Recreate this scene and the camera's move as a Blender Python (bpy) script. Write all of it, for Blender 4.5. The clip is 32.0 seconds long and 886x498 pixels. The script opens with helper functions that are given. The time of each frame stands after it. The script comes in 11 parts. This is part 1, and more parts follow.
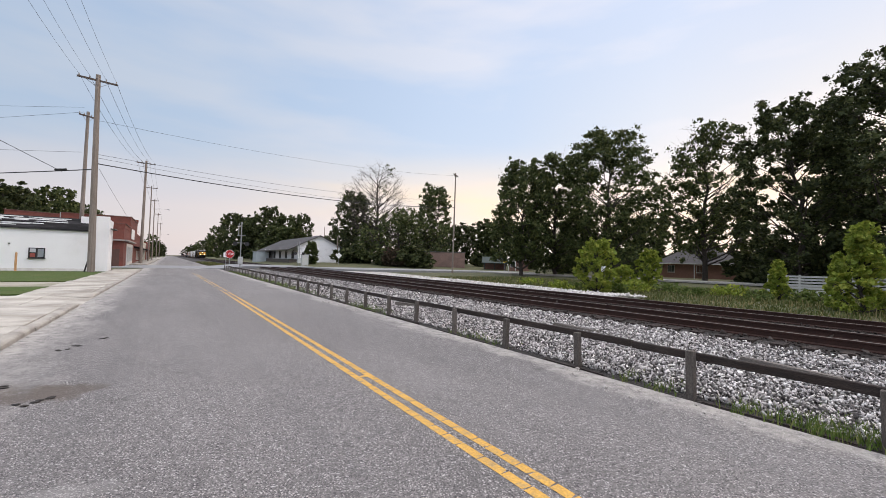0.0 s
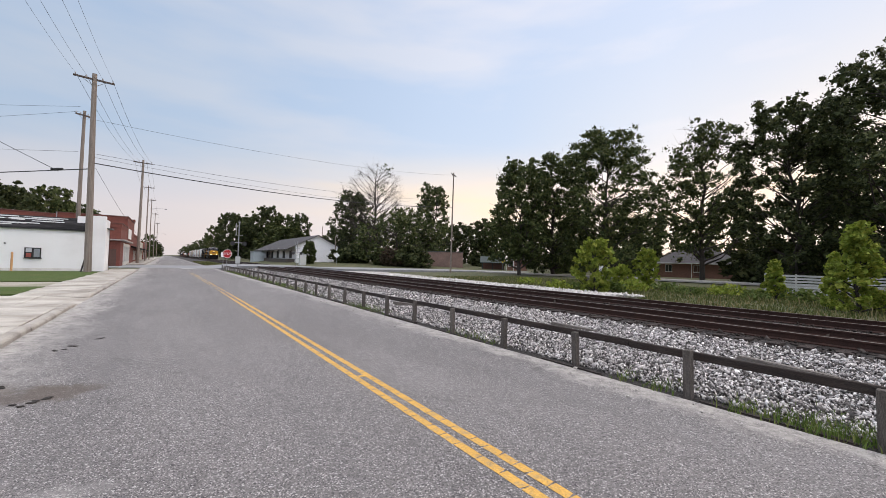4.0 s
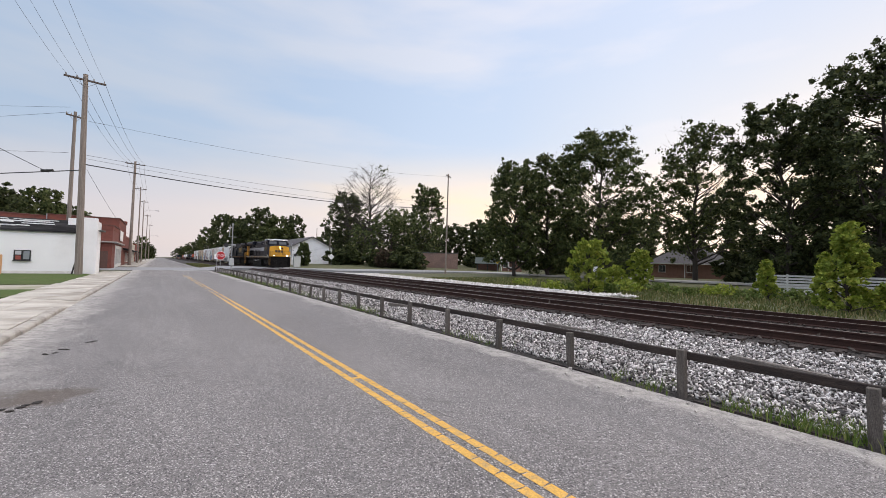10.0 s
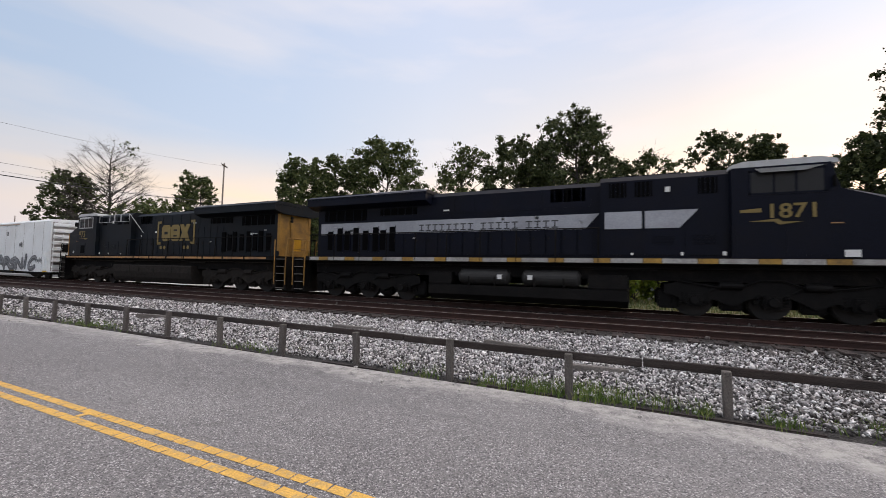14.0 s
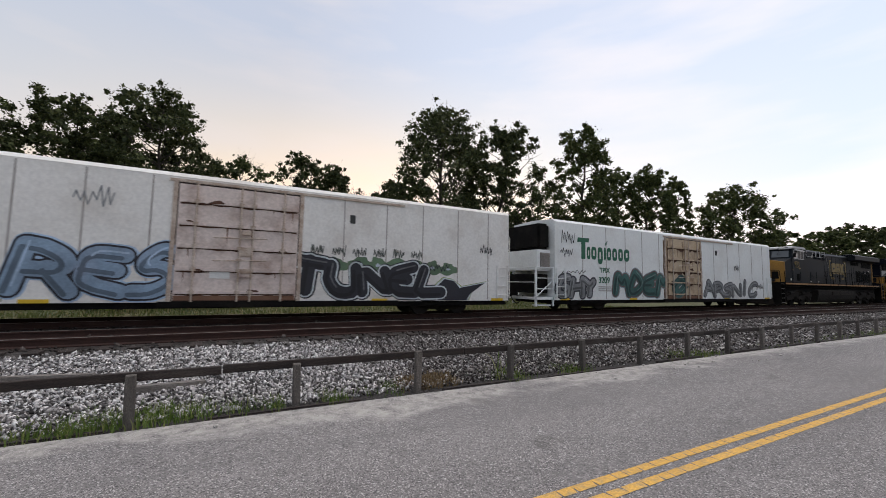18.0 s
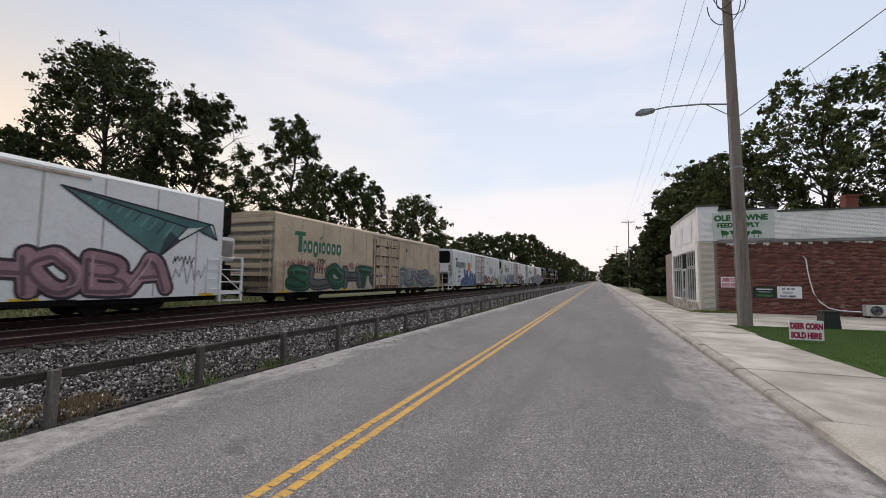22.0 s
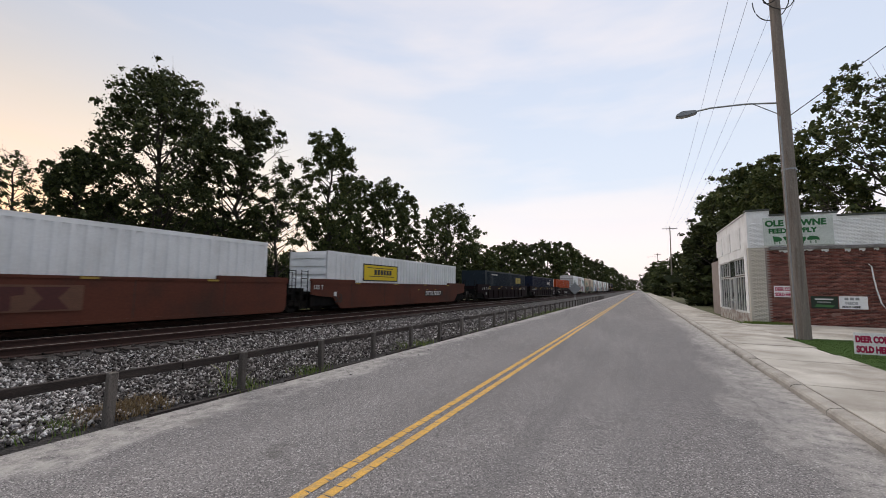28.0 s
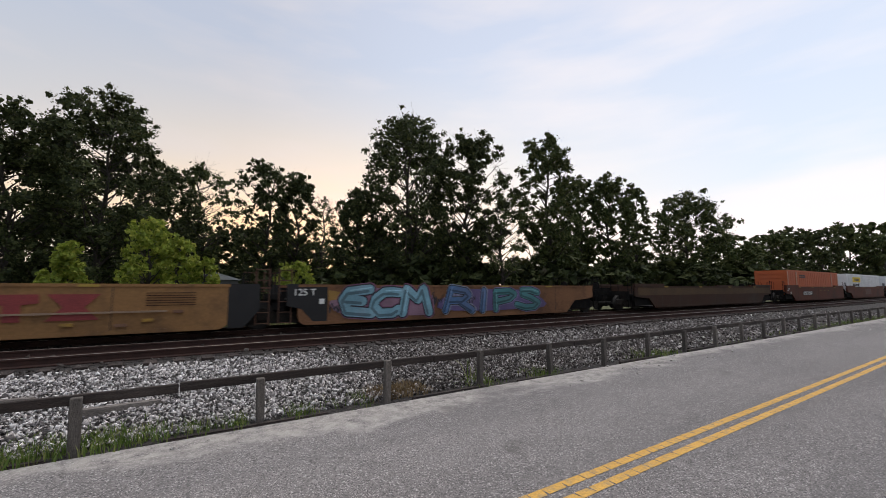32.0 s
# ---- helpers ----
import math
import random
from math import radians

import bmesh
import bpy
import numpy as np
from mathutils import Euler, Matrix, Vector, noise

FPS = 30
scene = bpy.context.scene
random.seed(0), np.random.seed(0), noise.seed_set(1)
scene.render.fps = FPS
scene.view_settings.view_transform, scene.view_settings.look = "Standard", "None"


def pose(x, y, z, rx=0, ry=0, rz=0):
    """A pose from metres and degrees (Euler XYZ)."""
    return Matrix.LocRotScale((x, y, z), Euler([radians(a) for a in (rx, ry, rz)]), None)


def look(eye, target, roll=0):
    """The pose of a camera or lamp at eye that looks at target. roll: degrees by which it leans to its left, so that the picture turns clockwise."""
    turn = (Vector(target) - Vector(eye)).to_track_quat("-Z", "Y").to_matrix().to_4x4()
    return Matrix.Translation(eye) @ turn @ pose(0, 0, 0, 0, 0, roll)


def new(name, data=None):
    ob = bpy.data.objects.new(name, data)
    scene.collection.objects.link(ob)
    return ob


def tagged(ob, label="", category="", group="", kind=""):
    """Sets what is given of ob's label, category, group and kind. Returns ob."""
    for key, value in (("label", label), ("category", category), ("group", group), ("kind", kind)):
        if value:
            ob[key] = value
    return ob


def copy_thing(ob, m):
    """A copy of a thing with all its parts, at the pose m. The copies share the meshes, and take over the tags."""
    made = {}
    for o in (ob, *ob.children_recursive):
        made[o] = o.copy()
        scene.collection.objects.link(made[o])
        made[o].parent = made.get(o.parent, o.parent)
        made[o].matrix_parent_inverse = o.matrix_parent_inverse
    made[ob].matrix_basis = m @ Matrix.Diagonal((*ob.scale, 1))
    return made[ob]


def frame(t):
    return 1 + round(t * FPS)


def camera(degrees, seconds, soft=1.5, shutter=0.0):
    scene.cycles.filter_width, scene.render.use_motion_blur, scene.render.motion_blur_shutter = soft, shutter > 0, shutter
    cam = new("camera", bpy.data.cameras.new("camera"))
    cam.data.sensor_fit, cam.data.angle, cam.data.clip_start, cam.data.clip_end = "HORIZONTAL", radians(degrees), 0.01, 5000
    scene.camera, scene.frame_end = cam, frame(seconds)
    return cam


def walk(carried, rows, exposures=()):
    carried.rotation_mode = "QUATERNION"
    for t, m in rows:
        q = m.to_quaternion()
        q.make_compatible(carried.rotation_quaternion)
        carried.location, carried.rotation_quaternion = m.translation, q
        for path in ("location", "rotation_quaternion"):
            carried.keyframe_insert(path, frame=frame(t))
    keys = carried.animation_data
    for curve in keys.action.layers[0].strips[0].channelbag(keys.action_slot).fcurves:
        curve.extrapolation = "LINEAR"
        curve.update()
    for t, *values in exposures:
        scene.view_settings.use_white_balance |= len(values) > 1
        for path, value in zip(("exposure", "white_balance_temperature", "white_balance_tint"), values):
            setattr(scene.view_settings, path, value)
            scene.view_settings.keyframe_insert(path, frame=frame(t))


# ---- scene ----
cam = camera(95.31, 32.0, soft=0.85, shutter=0.12)

# the camera is held by hand at eye level and only turns
EYE = (0.0, 0.0, 1.72)
PATH = [
    (0.0, pose(*EYE, 91.94, -1.62, -34.23)),
    (0.5, pose(*EYE, 91.89, -1.64, -34.11)),
    (1.0, pose(*EYE, 91.87, -1.66, -33.86)),
    (1.5, pose(*EYE, 91.83, -1.69, -33.64)),
    (2.0, pose(*EYE, 91.80, -1.69, -33.61)),
    (2.5, pose(*EYE, 91.79, -1.68, -33.79)),
    (3.0, pose(*EYE, 91.80, -1.67, -34.06)),
    (3.5, pose(*EYE, 91.85, -1.65, -34.34)),
    (5.5, pose(*EYE, 92.00, -1.47, -34.71)),
    (6.0, pose(*EYE, 92.02, -1.47, -34.81)),
    (6.5, pose(*EYE, 92.08, -1.47, -34.88)),
    (7.0, pose(*EYE, 92.08, -1.47, -34.81)),
    (7.5, pose(*EYE, 92.04, -1.48, -34.71)),
    (8.0, pose(*EYE, 92.01, -1.48, -34.67)),
    (8.5, pose(*EYE, 92.02, -1.46, -34.69)),
    (9.0, pose(*EYE, 92.02, -1.44, -34.85)),
    (9.5, pose(*EYE, 92.06, -1.43, -35.04)),
    (10.0, pose(*EYE, 92.09, -1.41, -35.22)),
    (10.5, pose(*EYE, 92.12, -1.41, -35.40)),
    (11.0, pose(*EYE, 92.12, -1.43, -35.74)),
    (11.5, pose(*EYE, 92.15, -1.46, -36.45)),
    (12.0, pose(*EYE, 92.21, -1.52, -38.28)),
    (12.5, pose(*EYE, 92.34, -1.57, -41.66)),
    (13.0, pose(*EYE, 92.55, -1.57, -48.15)),
    (13.5, pose(*EYE, 92.75, -1.45, -56.51)),
    (14.0, pose(*EYE, 92.92, -1.11, -64.64)),
    (14.5, pose(*EYE, 92.98, -0.73, -72.24)),
    (15.0, pose(*EYE, 93.09, -0.38, -78.93)),
    (15.5, pose(*EYE, 93.13, -0.27, -84.95)),
    (17.5, pose(*EYE, 94.15, -1.06, -110.02)),
    (18.0, pose(*EYE, 94.70, -1.10, -118.83)),
    (18.5, pose(*EYE, 95.24, -1.19, -128.13)),
    (19.0, pose(*EYE, 95.57, -1.12, -137.11)),
    (19.5, pose(*EYE, 95.60, -0.97, -144.52)),
    (20.0, pose(*EYE, 95.44, -0.81, -149.95)),
    (20.5, pose(*EYE, 95.17, -0.70, -153.69)),
    (21.0, pose(*EYE, 94.87, -0.67, -156.09)),
    (21.5, pose(*EYE, 94.50, -0.66, -157.69)),
    (22.0, pose(*EYE, 94.23, -0.63, -158.88)),
    (22.5, pose(*EYE, 94.08, -0.57, -159.87)),
    (23.0, pose(*EYE, 94.03, -0.51, -160.55)),
    (23.5, pose(*EYE, 93.96, -0.44, -160.88)),
    (24.0, pose(*EYE, 93.98, -0.44, -161.00)),
    (24.5, pose(*EYE, 94.00, -0.43, -160.99)),
    (26.5, pose(*EYE, 94.23, -0.34, -160.34)),
    (27.0, pose(*EYE, 94.52, -0.42, -159.37)),
    (27.5, pose(*EYE, 94.98, -0.56, -157.34)),
    (28.0, pose(*EYE, 95.41, -0.69, -154.13)),
    (28.5, pose(*EYE, 95.65, -0.74, -150.13)),
    (29.0, pose(*EYE, 95.74, -0.66, -145.45)),
    (29.5, pose(*EYE, 95.76, -0.47, -140.94)),
    (30.0, pose(*EYE, 95.84, -0.27, -136.84)),
    (30.5, pose(*EYE, 95.89, -0.09, -132.93)),
    (31.0, pose(*EYE, 95.88, 0.07, -129.69)),
    (31.5, pose(*EYE, 95.85, 0.21, -126.54)),
    (32.0, pose(*EYE, 95.78, 0.20, -123.28)),
]
walk(cam, PATH, [(0.0, 0.37, 6900, 13), (11.0, 0.37, 6900, 13), (13.0, 0.35, 6950, 13), (14.0, 0.28, 7000, 14), (15.5, 0.40, 7050, 14), (17.5, 0.12, 7000, 12), (19.0, -0.14, 7000, 12), (22.0, -0.17, 7050, 12), (27.5, -0.16, 7050, 12), (32.0, -0.08, 7000, 12)])

# ---- sky and light ----
SUN_AZ, SUN_EL = 104.0, 2.5          # degrees clockwise from +y, and above the horizon
world = bpy.data.worlds.new("world")
scene.world = world
world.use_nodes = True


def make_sky():
    nt = world.node_tree
    nt.nodes.clear()
    n, l = nt.nodes.new, nt.links.new
    out, bg = n("ShaderNodeOutputWorld"), n("ShaderNodeBackground")
    l(bg.outputs[0], out.inputs[0])
    tc = n("ShaderNodeTexCoord")
    sep = n("ShaderNodeSeparateXYZ")
    l(tc.outputs["Generated"], sep.inputs[0])
    # veil of high cloud: colour by height above the horizon
    ramp = n("ShaderNodeValToRGB")
    e = ramp.color_ramp.elements
    e[0].position, e[0].color = 0.0, (0.88, 0.83, 0.86, 1)
    e[1].position, e[1].color = 1.0, (3.6, 3.5, 3.5, 1)
    for p, c in ((0.10, (0.875, 0.828, 0.905, 1)), (0.22, (0.63, 0.735, 0.91, 1)), (0.40, (0.585, 0.695, 0.89, 1)), (0.63, (0.57, 0.66, 0.86, 1)), (0.82, (1.5, 1.5, 1.6, 1))):
        k = ramp.color_ramp.elements.new(p)
        k.color = c
    l(sep.outputs["Z"], ramp.inputs[0])
    # glow of the set sun
    d = Vector((math.sin(radians(SUN_AZ)), math.cos(radians(SUN_AZ)), math.sin(radians(SUN_EL + 4)))).normalized()
    dot = n("ShaderNodeVectorMath")
    dot.operation = "DOT_PRODUCT"
    l(tc.outputs["Generated"], dot.inputs[0])
    dot.inputs[1].default_value = d
    glow = n("ShaderNodeValToRGB")
    g = glow.color_ramp.elements
    g[0].position, g[0].color = 0.50, (0, 0, 0, 1)
    g[1].position, g[1].color = 1.0, (1, 1, 1, 1)
    k = g.new(0.82)
    k.color = (0.42, 0.42, 0.42, 1)
    l(dot.outputs["Value"], glow.inputs[0])
    low = n("ShaderNodeMapRange")
    low.inputs[1].default_value, low.inputs[2].default_value = 0.06, 0.50
    low.inputs[3].default_value, low.inputs[4].default_value = 1.0, 0.0
    l(sep.outputs["Z"], low.inputs[0])
    mul = n("ShaderNodeMath")
    mul.operation = "MULTIPLY"
    l(glow.outputs[0], mul.inputs[0]), l(low.outputs[0], mul.inputs[1])
    warm = n("ShaderNodeMix")
    warm.data_type = "RGBA"
    l(mul.outputs[0], warm.inputs[0])
    l(ramp.outputs[0], warm.inputs[6])
    warm.inputs[7].default_value = (1.20, 0.96, 0.64, 1)
    # peach band low over the eastern woods
    pe = n("ShaderNodeVectorMath")
    pe.operation = "DOT_PRODUCT"
    l(tc.outputs["Generated"], pe.inputs[0])
    pe.inputs[1].default_value = (0.90, 0.43, 0.0)
    pf = n("ShaderNodeMapRange")
    pf.interpolation_type = "SMOOTHSTEP"
    for i, v in enumerate((0.32, 0.90, 0.0, 1.0)):
        pf.inputs[i + 1].default_value = v
    l(pe.outputs["Value"], pf.inputs[0])
    band = n("ShaderNodeValToRGB")
    band.color_ramp.interpolation = "EASE"
    be = band.color_ramp.elements
    be[0].position, be[0].color = 0.045, (0.25, 0.25, 0.25, 1)
    be[1].position, be[1].color = 0.30, (0, 0, 0, 1)
    be.new(0.13).color = (1, 1, 1, 1)
    l(sep.outputs["Z"], band.inputs[0])
    pn = n("ShaderNodeTexNoise")
    pn.inputs["Scale"].default_value, pn.inputs["Detail"].default_value = 3.2, 3
    pm = n("ShaderNodeMapping")
    pm.inputs["Scale"].default_value = (1.0, 1.0, 6.0)
    l(tc.outputs["Generated"], pm.inputs[0]), l(pm.outputs[0], pn.inputs["Vector"])
    pr_ = n("ShaderNodeMapRange")
    for i, v in enumerate((0.32, 0.62, 0.35, 0.85)):
        pr_.inputs[i + 1].default_value = v
    l(pn.outputs[0], pr_.inputs[0])
    p1, p2 = n("ShaderNodeMath"), n("ShaderNodeMath")
    p1.operation = p2.operation = "MULTIPLY"
    l(pf.outputs[0], p1.inputs[0]), l(band.outputs[0], p1.inputs[1])
    l(p1.outputs[0], p2.inputs[0]), l(pr_.outputs[0], p2.inputs[1])
    peach = n("ShaderNodeMix")
    peach.data_type = "RGBA"
    l(p2.outputs[0], peach.inputs[0]), l(warm.outputs[2], peach.inputs[6])
    peach.inputs[7].default_value = (1.17, 0.92, 0.68, 1)
    # thin streaks of cloud
    mp = n("ShaderNodeMapping")
    mp.inputs["Scale"].default_value = (1.0, 1.0, 4.5)
    l(tc.outputs["Generated"], mp.inputs[0])
    no = n("ShaderNodeTexNoise")
    no.inputs["Scale"].default_value, no.inputs["Detail"].default_value, no.inputs["Roughness"].default_value = 1.9, 5, 0.5
    l(mp.outputs[0], no.inputs["Vector"])
    cr = n("ShaderNodeMapRange")
    cr.inputs[1].default_value, cr.inputs[2].default_value = 0.43, 0.64
    l(no.outputs[0], cr.inputs[0])
    cm = n("ShaderNodeMath")
    cm.operation = "MULTIPLY"
    cm.inputs[1].default_value = 0.62
    l(cr.outputs[0], cm.inputs[0])
    cloud = n("ShaderNodeMix")
    cloud.data_type = "RGBA"
    l(cm.outputs[0], cloud.inputs[0])
    l(peach.outputs[2], cloud.inputs[6])
    cloud.inputs[7].default_value = (0.85, 0.83, 0.89, 1)
    # clear sky behind the veil
    sky = n("ShaderNodeTexSky")
    sky.sky_type, sky.sun_disc = "NISHITA", False
    sky.sun_elevation, sky.sun_rotation = radians(SUN_EL), radians(SUN_AZ)
    add = n("ShaderNodeMix")
    add.data_type, add.blend_type = "RGBA", "ADD"
    add.inputs[0].default_value = 0.035
    l(cloud.outputs[2], add.inputs[6]), l(sky.outputs[0], add.inputs[7])
    # the veil is thinner to the north
    nw = n("ShaderNodeVectorMath")
    nw.operation = "DOT_PRODUCT"
    l(tc.outputs["Generated"], nw.inputs[0])
    nw.inputs[1].default_value = (-0.6, 0.8, 0.0)
    north = n("ShaderNodeMath")
    north.operation = "MULTIPLY"
    for j, row in enumerate(((-0.95, -0.1, 1.30, 0.98), (-0.15, 0.95, 1.03, 0.66))):
        side = n("ShaderNodeMapRange")
        for i, v in enumerate(row):
            side.inputs[i + 1].default_value = v
        l((sep.outputs["Y"], nw.outputs["Value"])[j], side.inputs[0]), l(side.outputs[0], north.inputs[j])
    # and denser to the east
    ne = n("ShaderNodeVectorMath")
    ne.operation = "DOT_PRODUCT"
    l(tc.outputs["Generated"], ne.inputs[0])
    ne.inputs[1].default_value = (0.98, 0.17, 0.0)
    east = n("ShaderNodeMapRange")
    east.interpolation_type = "SMOOTHSTEP"
    for i, v in enumerate((0.60, 0.99, 1.0, 0.90)):
        east.inputs[i + 1].default_value = v
    l(ne.outputs["Value"], east.inputs[0])
    both = n("ShaderNodeMath")
    both.operation = "MULTIPLY"
    l(north.outputs[0], both.inputs[0]), l(east.outputs[0], both.inputs[1])
    dim = n("ShaderNodeVectorMath")
    dim.operation = "SCALE"
    l(add.outputs[2], dim.inputs[0]), l(both.outputs[0], dim.inputs["Scale"])
    # bluer towards the north
    blue = n("ShaderNodeMix")
    blue.data_type, blue.blend_type = "RGBA", "MULTIPLY"
    bf = n("ShaderNodeMapRange")
    for i, v in enumerate((-0.25, 0.95, 0.0, 1.0)):
        bf.inputs[i + 1].default_value = v
    l(nw.outputs["Value"], bf.inputs[0])
    up = n("ShaderNodeMapRange")
    for i, v in enumerate((0.04, 0.34, 0.1, 1.15)):
        up.inputs[i + 1].default_value = v
    l(sep.outputs["Z"], up.inputs[0])
    bu = n("ShaderNodeMath")
    bu.operation = "MULTIPLY"
    l(bf.outputs[0], bu.inputs[0]), l(up.outputs[0], bu.inputs[1]), l(bu.outputs[0], blue.inputs[0])
    l(dim.outputs[0], blue.inputs[6])
    blue.inputs[7].default_value = (0.79, 0.92, 1.02, 1)
    l(blue.outputs[2], bg.inputs[0])
    bg.inputs[1].default_value = 0.92


make_sky()
sun = new("sun", bpy.data.lights.new("sun", "SUN"))
sun.data.energy, sun.data.angle, sun.data.color = 0.6, radians(25), (1.0, 0.84, 0.68)
sun.matrix_basis = look((0, 0, 0), (-math.sin(radians(SUN_AZ)), -math.cos(radians(SUN_AZ)), -math.tan(radians(24))))


# ---- materials ----
MATS = {}


def mat(name, c1, c2=None, rough=0.7, metal=0.0, scale=3.0, fine=40.0, bump=0.15, spread=0.5, vary=0.0, fine_amt=0.25,
        stretch=(1, 1, 1), dirt=None, dirt_scale=0.6, dirt_amt=0.5, emit=None, spec=0.5, depth=0.02):
    """Two colours mixed by a coarse noise, speckled by a fine one, with relief; dirt: a third colour in patches."""
    if name in MATS:
        return MATS[name]
    m = bpy.data.materials.new(name)
    MATS[name] = m
    m.use_nodes = True
    nt = m.node_tree
    n, l = nt.nodes.new, nt.links.new
    p = nt.nodes["Principled BSDF"]
    p.inputs["Roughness"].default_value, p.inputs["Metallic"].default_value = rough, metal
    p.inputs["Specular IOR Level"].default_value = spec
    c2 = c2 or tuple(v * 0.75 for v in c1)
    tc, mp = n("ShaderNodeTexCoord"), n("ShaderNodeMapping")
    mp.inputs["Scale"].default_value = stretch
    l(tc.outputs["Object"], mp.inputs[0])
    a, b = n("ShaderNodeTexNoise"), n("ShaderNodeTexNoise")
    a.inputs["Scale"].default_value, a.inputs["Detail"].default_value = scale, 5
    b.inputs["Scale"].default_value, b.inputs["Detail"].default_value = fine, 3
    l(mp.outputs[0], a.inputs["Vector"]), l(mp.outputs[0], b.inputs["Vector"])
    ra = n("ShaderNodeMapRange")
    ra.inputs[1].default_value, ra.inputs[2].default_value = 0.5 - spread / 2, 0.5 + spread / 2
    l(a.outputs[0], ra.inputs[0])
    mix = n("ShaderNodeMix")
    mix.data_type = "RGBA"
    l(ra.outputs[0], mix.inputs[0])
    mix.inputs[6].default_value, mix.inputs[7].default_value = (*c1, 1), (*c2, 1)
    col = mix.outputs[2]
    if dirt:
        d = n("ShaderNodeTexNoise")
        d.inputs["Scale"].default_value, d.inputs["Detail"].default_value, d.inputs["Roughness"].default_value = dirt_scale, 6, 0.65
        l(mp.outputs[0], d.inputs["Vector"])
        rd = n("ShaderNodeMapRange")
        rd.inputs[1].default_value, rd.inputs[2].default_value = 0.48, 0.72
        rd.inputs[4].default_value = dirt_amt
        l(d.outputs[0], rd.inputs[0])
        md = n("ShaderNodeMix")
        md.data_type = "RGBA"
        l(rd.outputs[0], md.inputs[0]), l(col, md.inputs[6])
        md.inputs[7].default_value = (*dirt, 1)
        col = md.outputs[2]
    rb = n("ShaderNodeMapRange")
    rb.inputs[1].default_value, rb.inputs[2].default_value = 0.3, 0.7
    rb.inputs[3].default_value, rb.inputs[4].default_value = 1 - fine_amt, 1 + fine_amt
    l(b.outputs[0], rb.inputs[0])
    val = rb.outputs[0]
    if vary:
        oi = n("ShaderNodeObjectInfo")
        ro = n("ShaderNodeMapRange")
        ro.inputs[3].default_value, ro.inputs[4].default_value = 1 - vary, 1 + vary
        l(oi.outputs["Random"], ro.inputs[0])
        vm = n("ShaderNodeMath")
        vm.operation = "MULTIPLY"
        l(val, vm.inputs[0]), l(ro.outputs[0], vm.inputs[1])
        val = vm.outputs[0]
    hs = n("ShaderNodeVectorMath")
    hs.operation = "SCALE"
    l(col, hs.inputs[0]), l(val, hs.inputs["Scale"])
    l(hs.outputs[0], p.inputs["Base Color"])
    if bump:
        bp = n("ShaderNodeBump")
        bp.inputs["Strength"].default_value, bp.inputs["Distance"].default_value = bump, depth
        l(b.outputs[0], bp.inputs["Height"])
        l(bp.outputs[0], p.inputs["Normal"])
    if emit:
        p.inputs["Emission Color"].default_value = (*emit[0], 1)
        p.inputs["Emission Strength"].default_value = emit[1]
    return m


def island_mat(name, stops, rough=0.9, fine=60.0, fine_amt=0.3, translucent=0.0, bump=0.2):
    """Colour by the island of the mesh: stones, leaves, blades."""
    m = bpy.data.materials.new(name)
    MATS[name] = m
    m.use_nodes = True
    nt = m.node_tree
    n, l = nt.nodes.new, nt.links.new
    p = nt.nodes["Principled BSDF"]
    p.inputs["Roughness"].default_value = rough
    p.inputs["Specular IOR Level"].default_value = 0.25
    geo = n("ShaderNodeNewGeometry")
    r = n("ShaderNodeValToRGB")
    r.color_ramp.interpolation = "LINEAR"
    e = r.color_ramp.elements
    e[0].position, e[0].color = stops[0][0], (*stops[0][1], 1)
    e[1].position, e[1].color = stops[-1][0], (*stops[-1][1], 1)
    for q, c in stops[1:-1]:
        e.new(q).color = (*c, 1)
    l(geo.outputs["Random Per Island"], r.inputs[0])
    tc, no = n("ShaderNodeTexCoord"), n("ShaderNodeTexNoise")
    no.inputs["Scale"].default_value = fine
    l(tc.outputs["Object"], no.inputs["Vector"])
    mr = n("ShaderNodeMapRange")
    mr.inputs[1].default_value, mr.inputs[2].default_value = 0.3, 0.7
    mr.inputs[3].default_value, mr.inputs[4].default_value = 1 - fine_amt, 1 + fine_amt
    l(no.outputs[0], mr.inputs[0])
    sc = n("ShaderNodeVectorMath")
    sc.operation = "SCALE"
    l(r.outputs[0], sc.inputs[0]), l(mr.outputs[0], sc.inputs["Scale"])
    l(sc.outputs[0], p.inputs["Base Color"])
    if translucent:
        tr, mx = n("ShaderNodeBsdfTranslucent"), n("ShaderNodeMixShader")
        l(sc.outputs[0], tr.inputs[0])
        mx.inputs[0].default_value = translucent
        l(p.outputs[0], mx.inputs[1]), l(tr.outputs[0], mx.inputs[2])
        l(mx.outputs[0], nt.nodes["Material Output"].inputs[0])
    return m


def plain(name, c, rough=0.6, metal=0.0, emit=None):
    return mat(name, c, tuple(v * 0.88 for v in c), rough, metal, 1.5, 25.0, 0.05, 0.6, fine_amt=0.08, emit=emit)


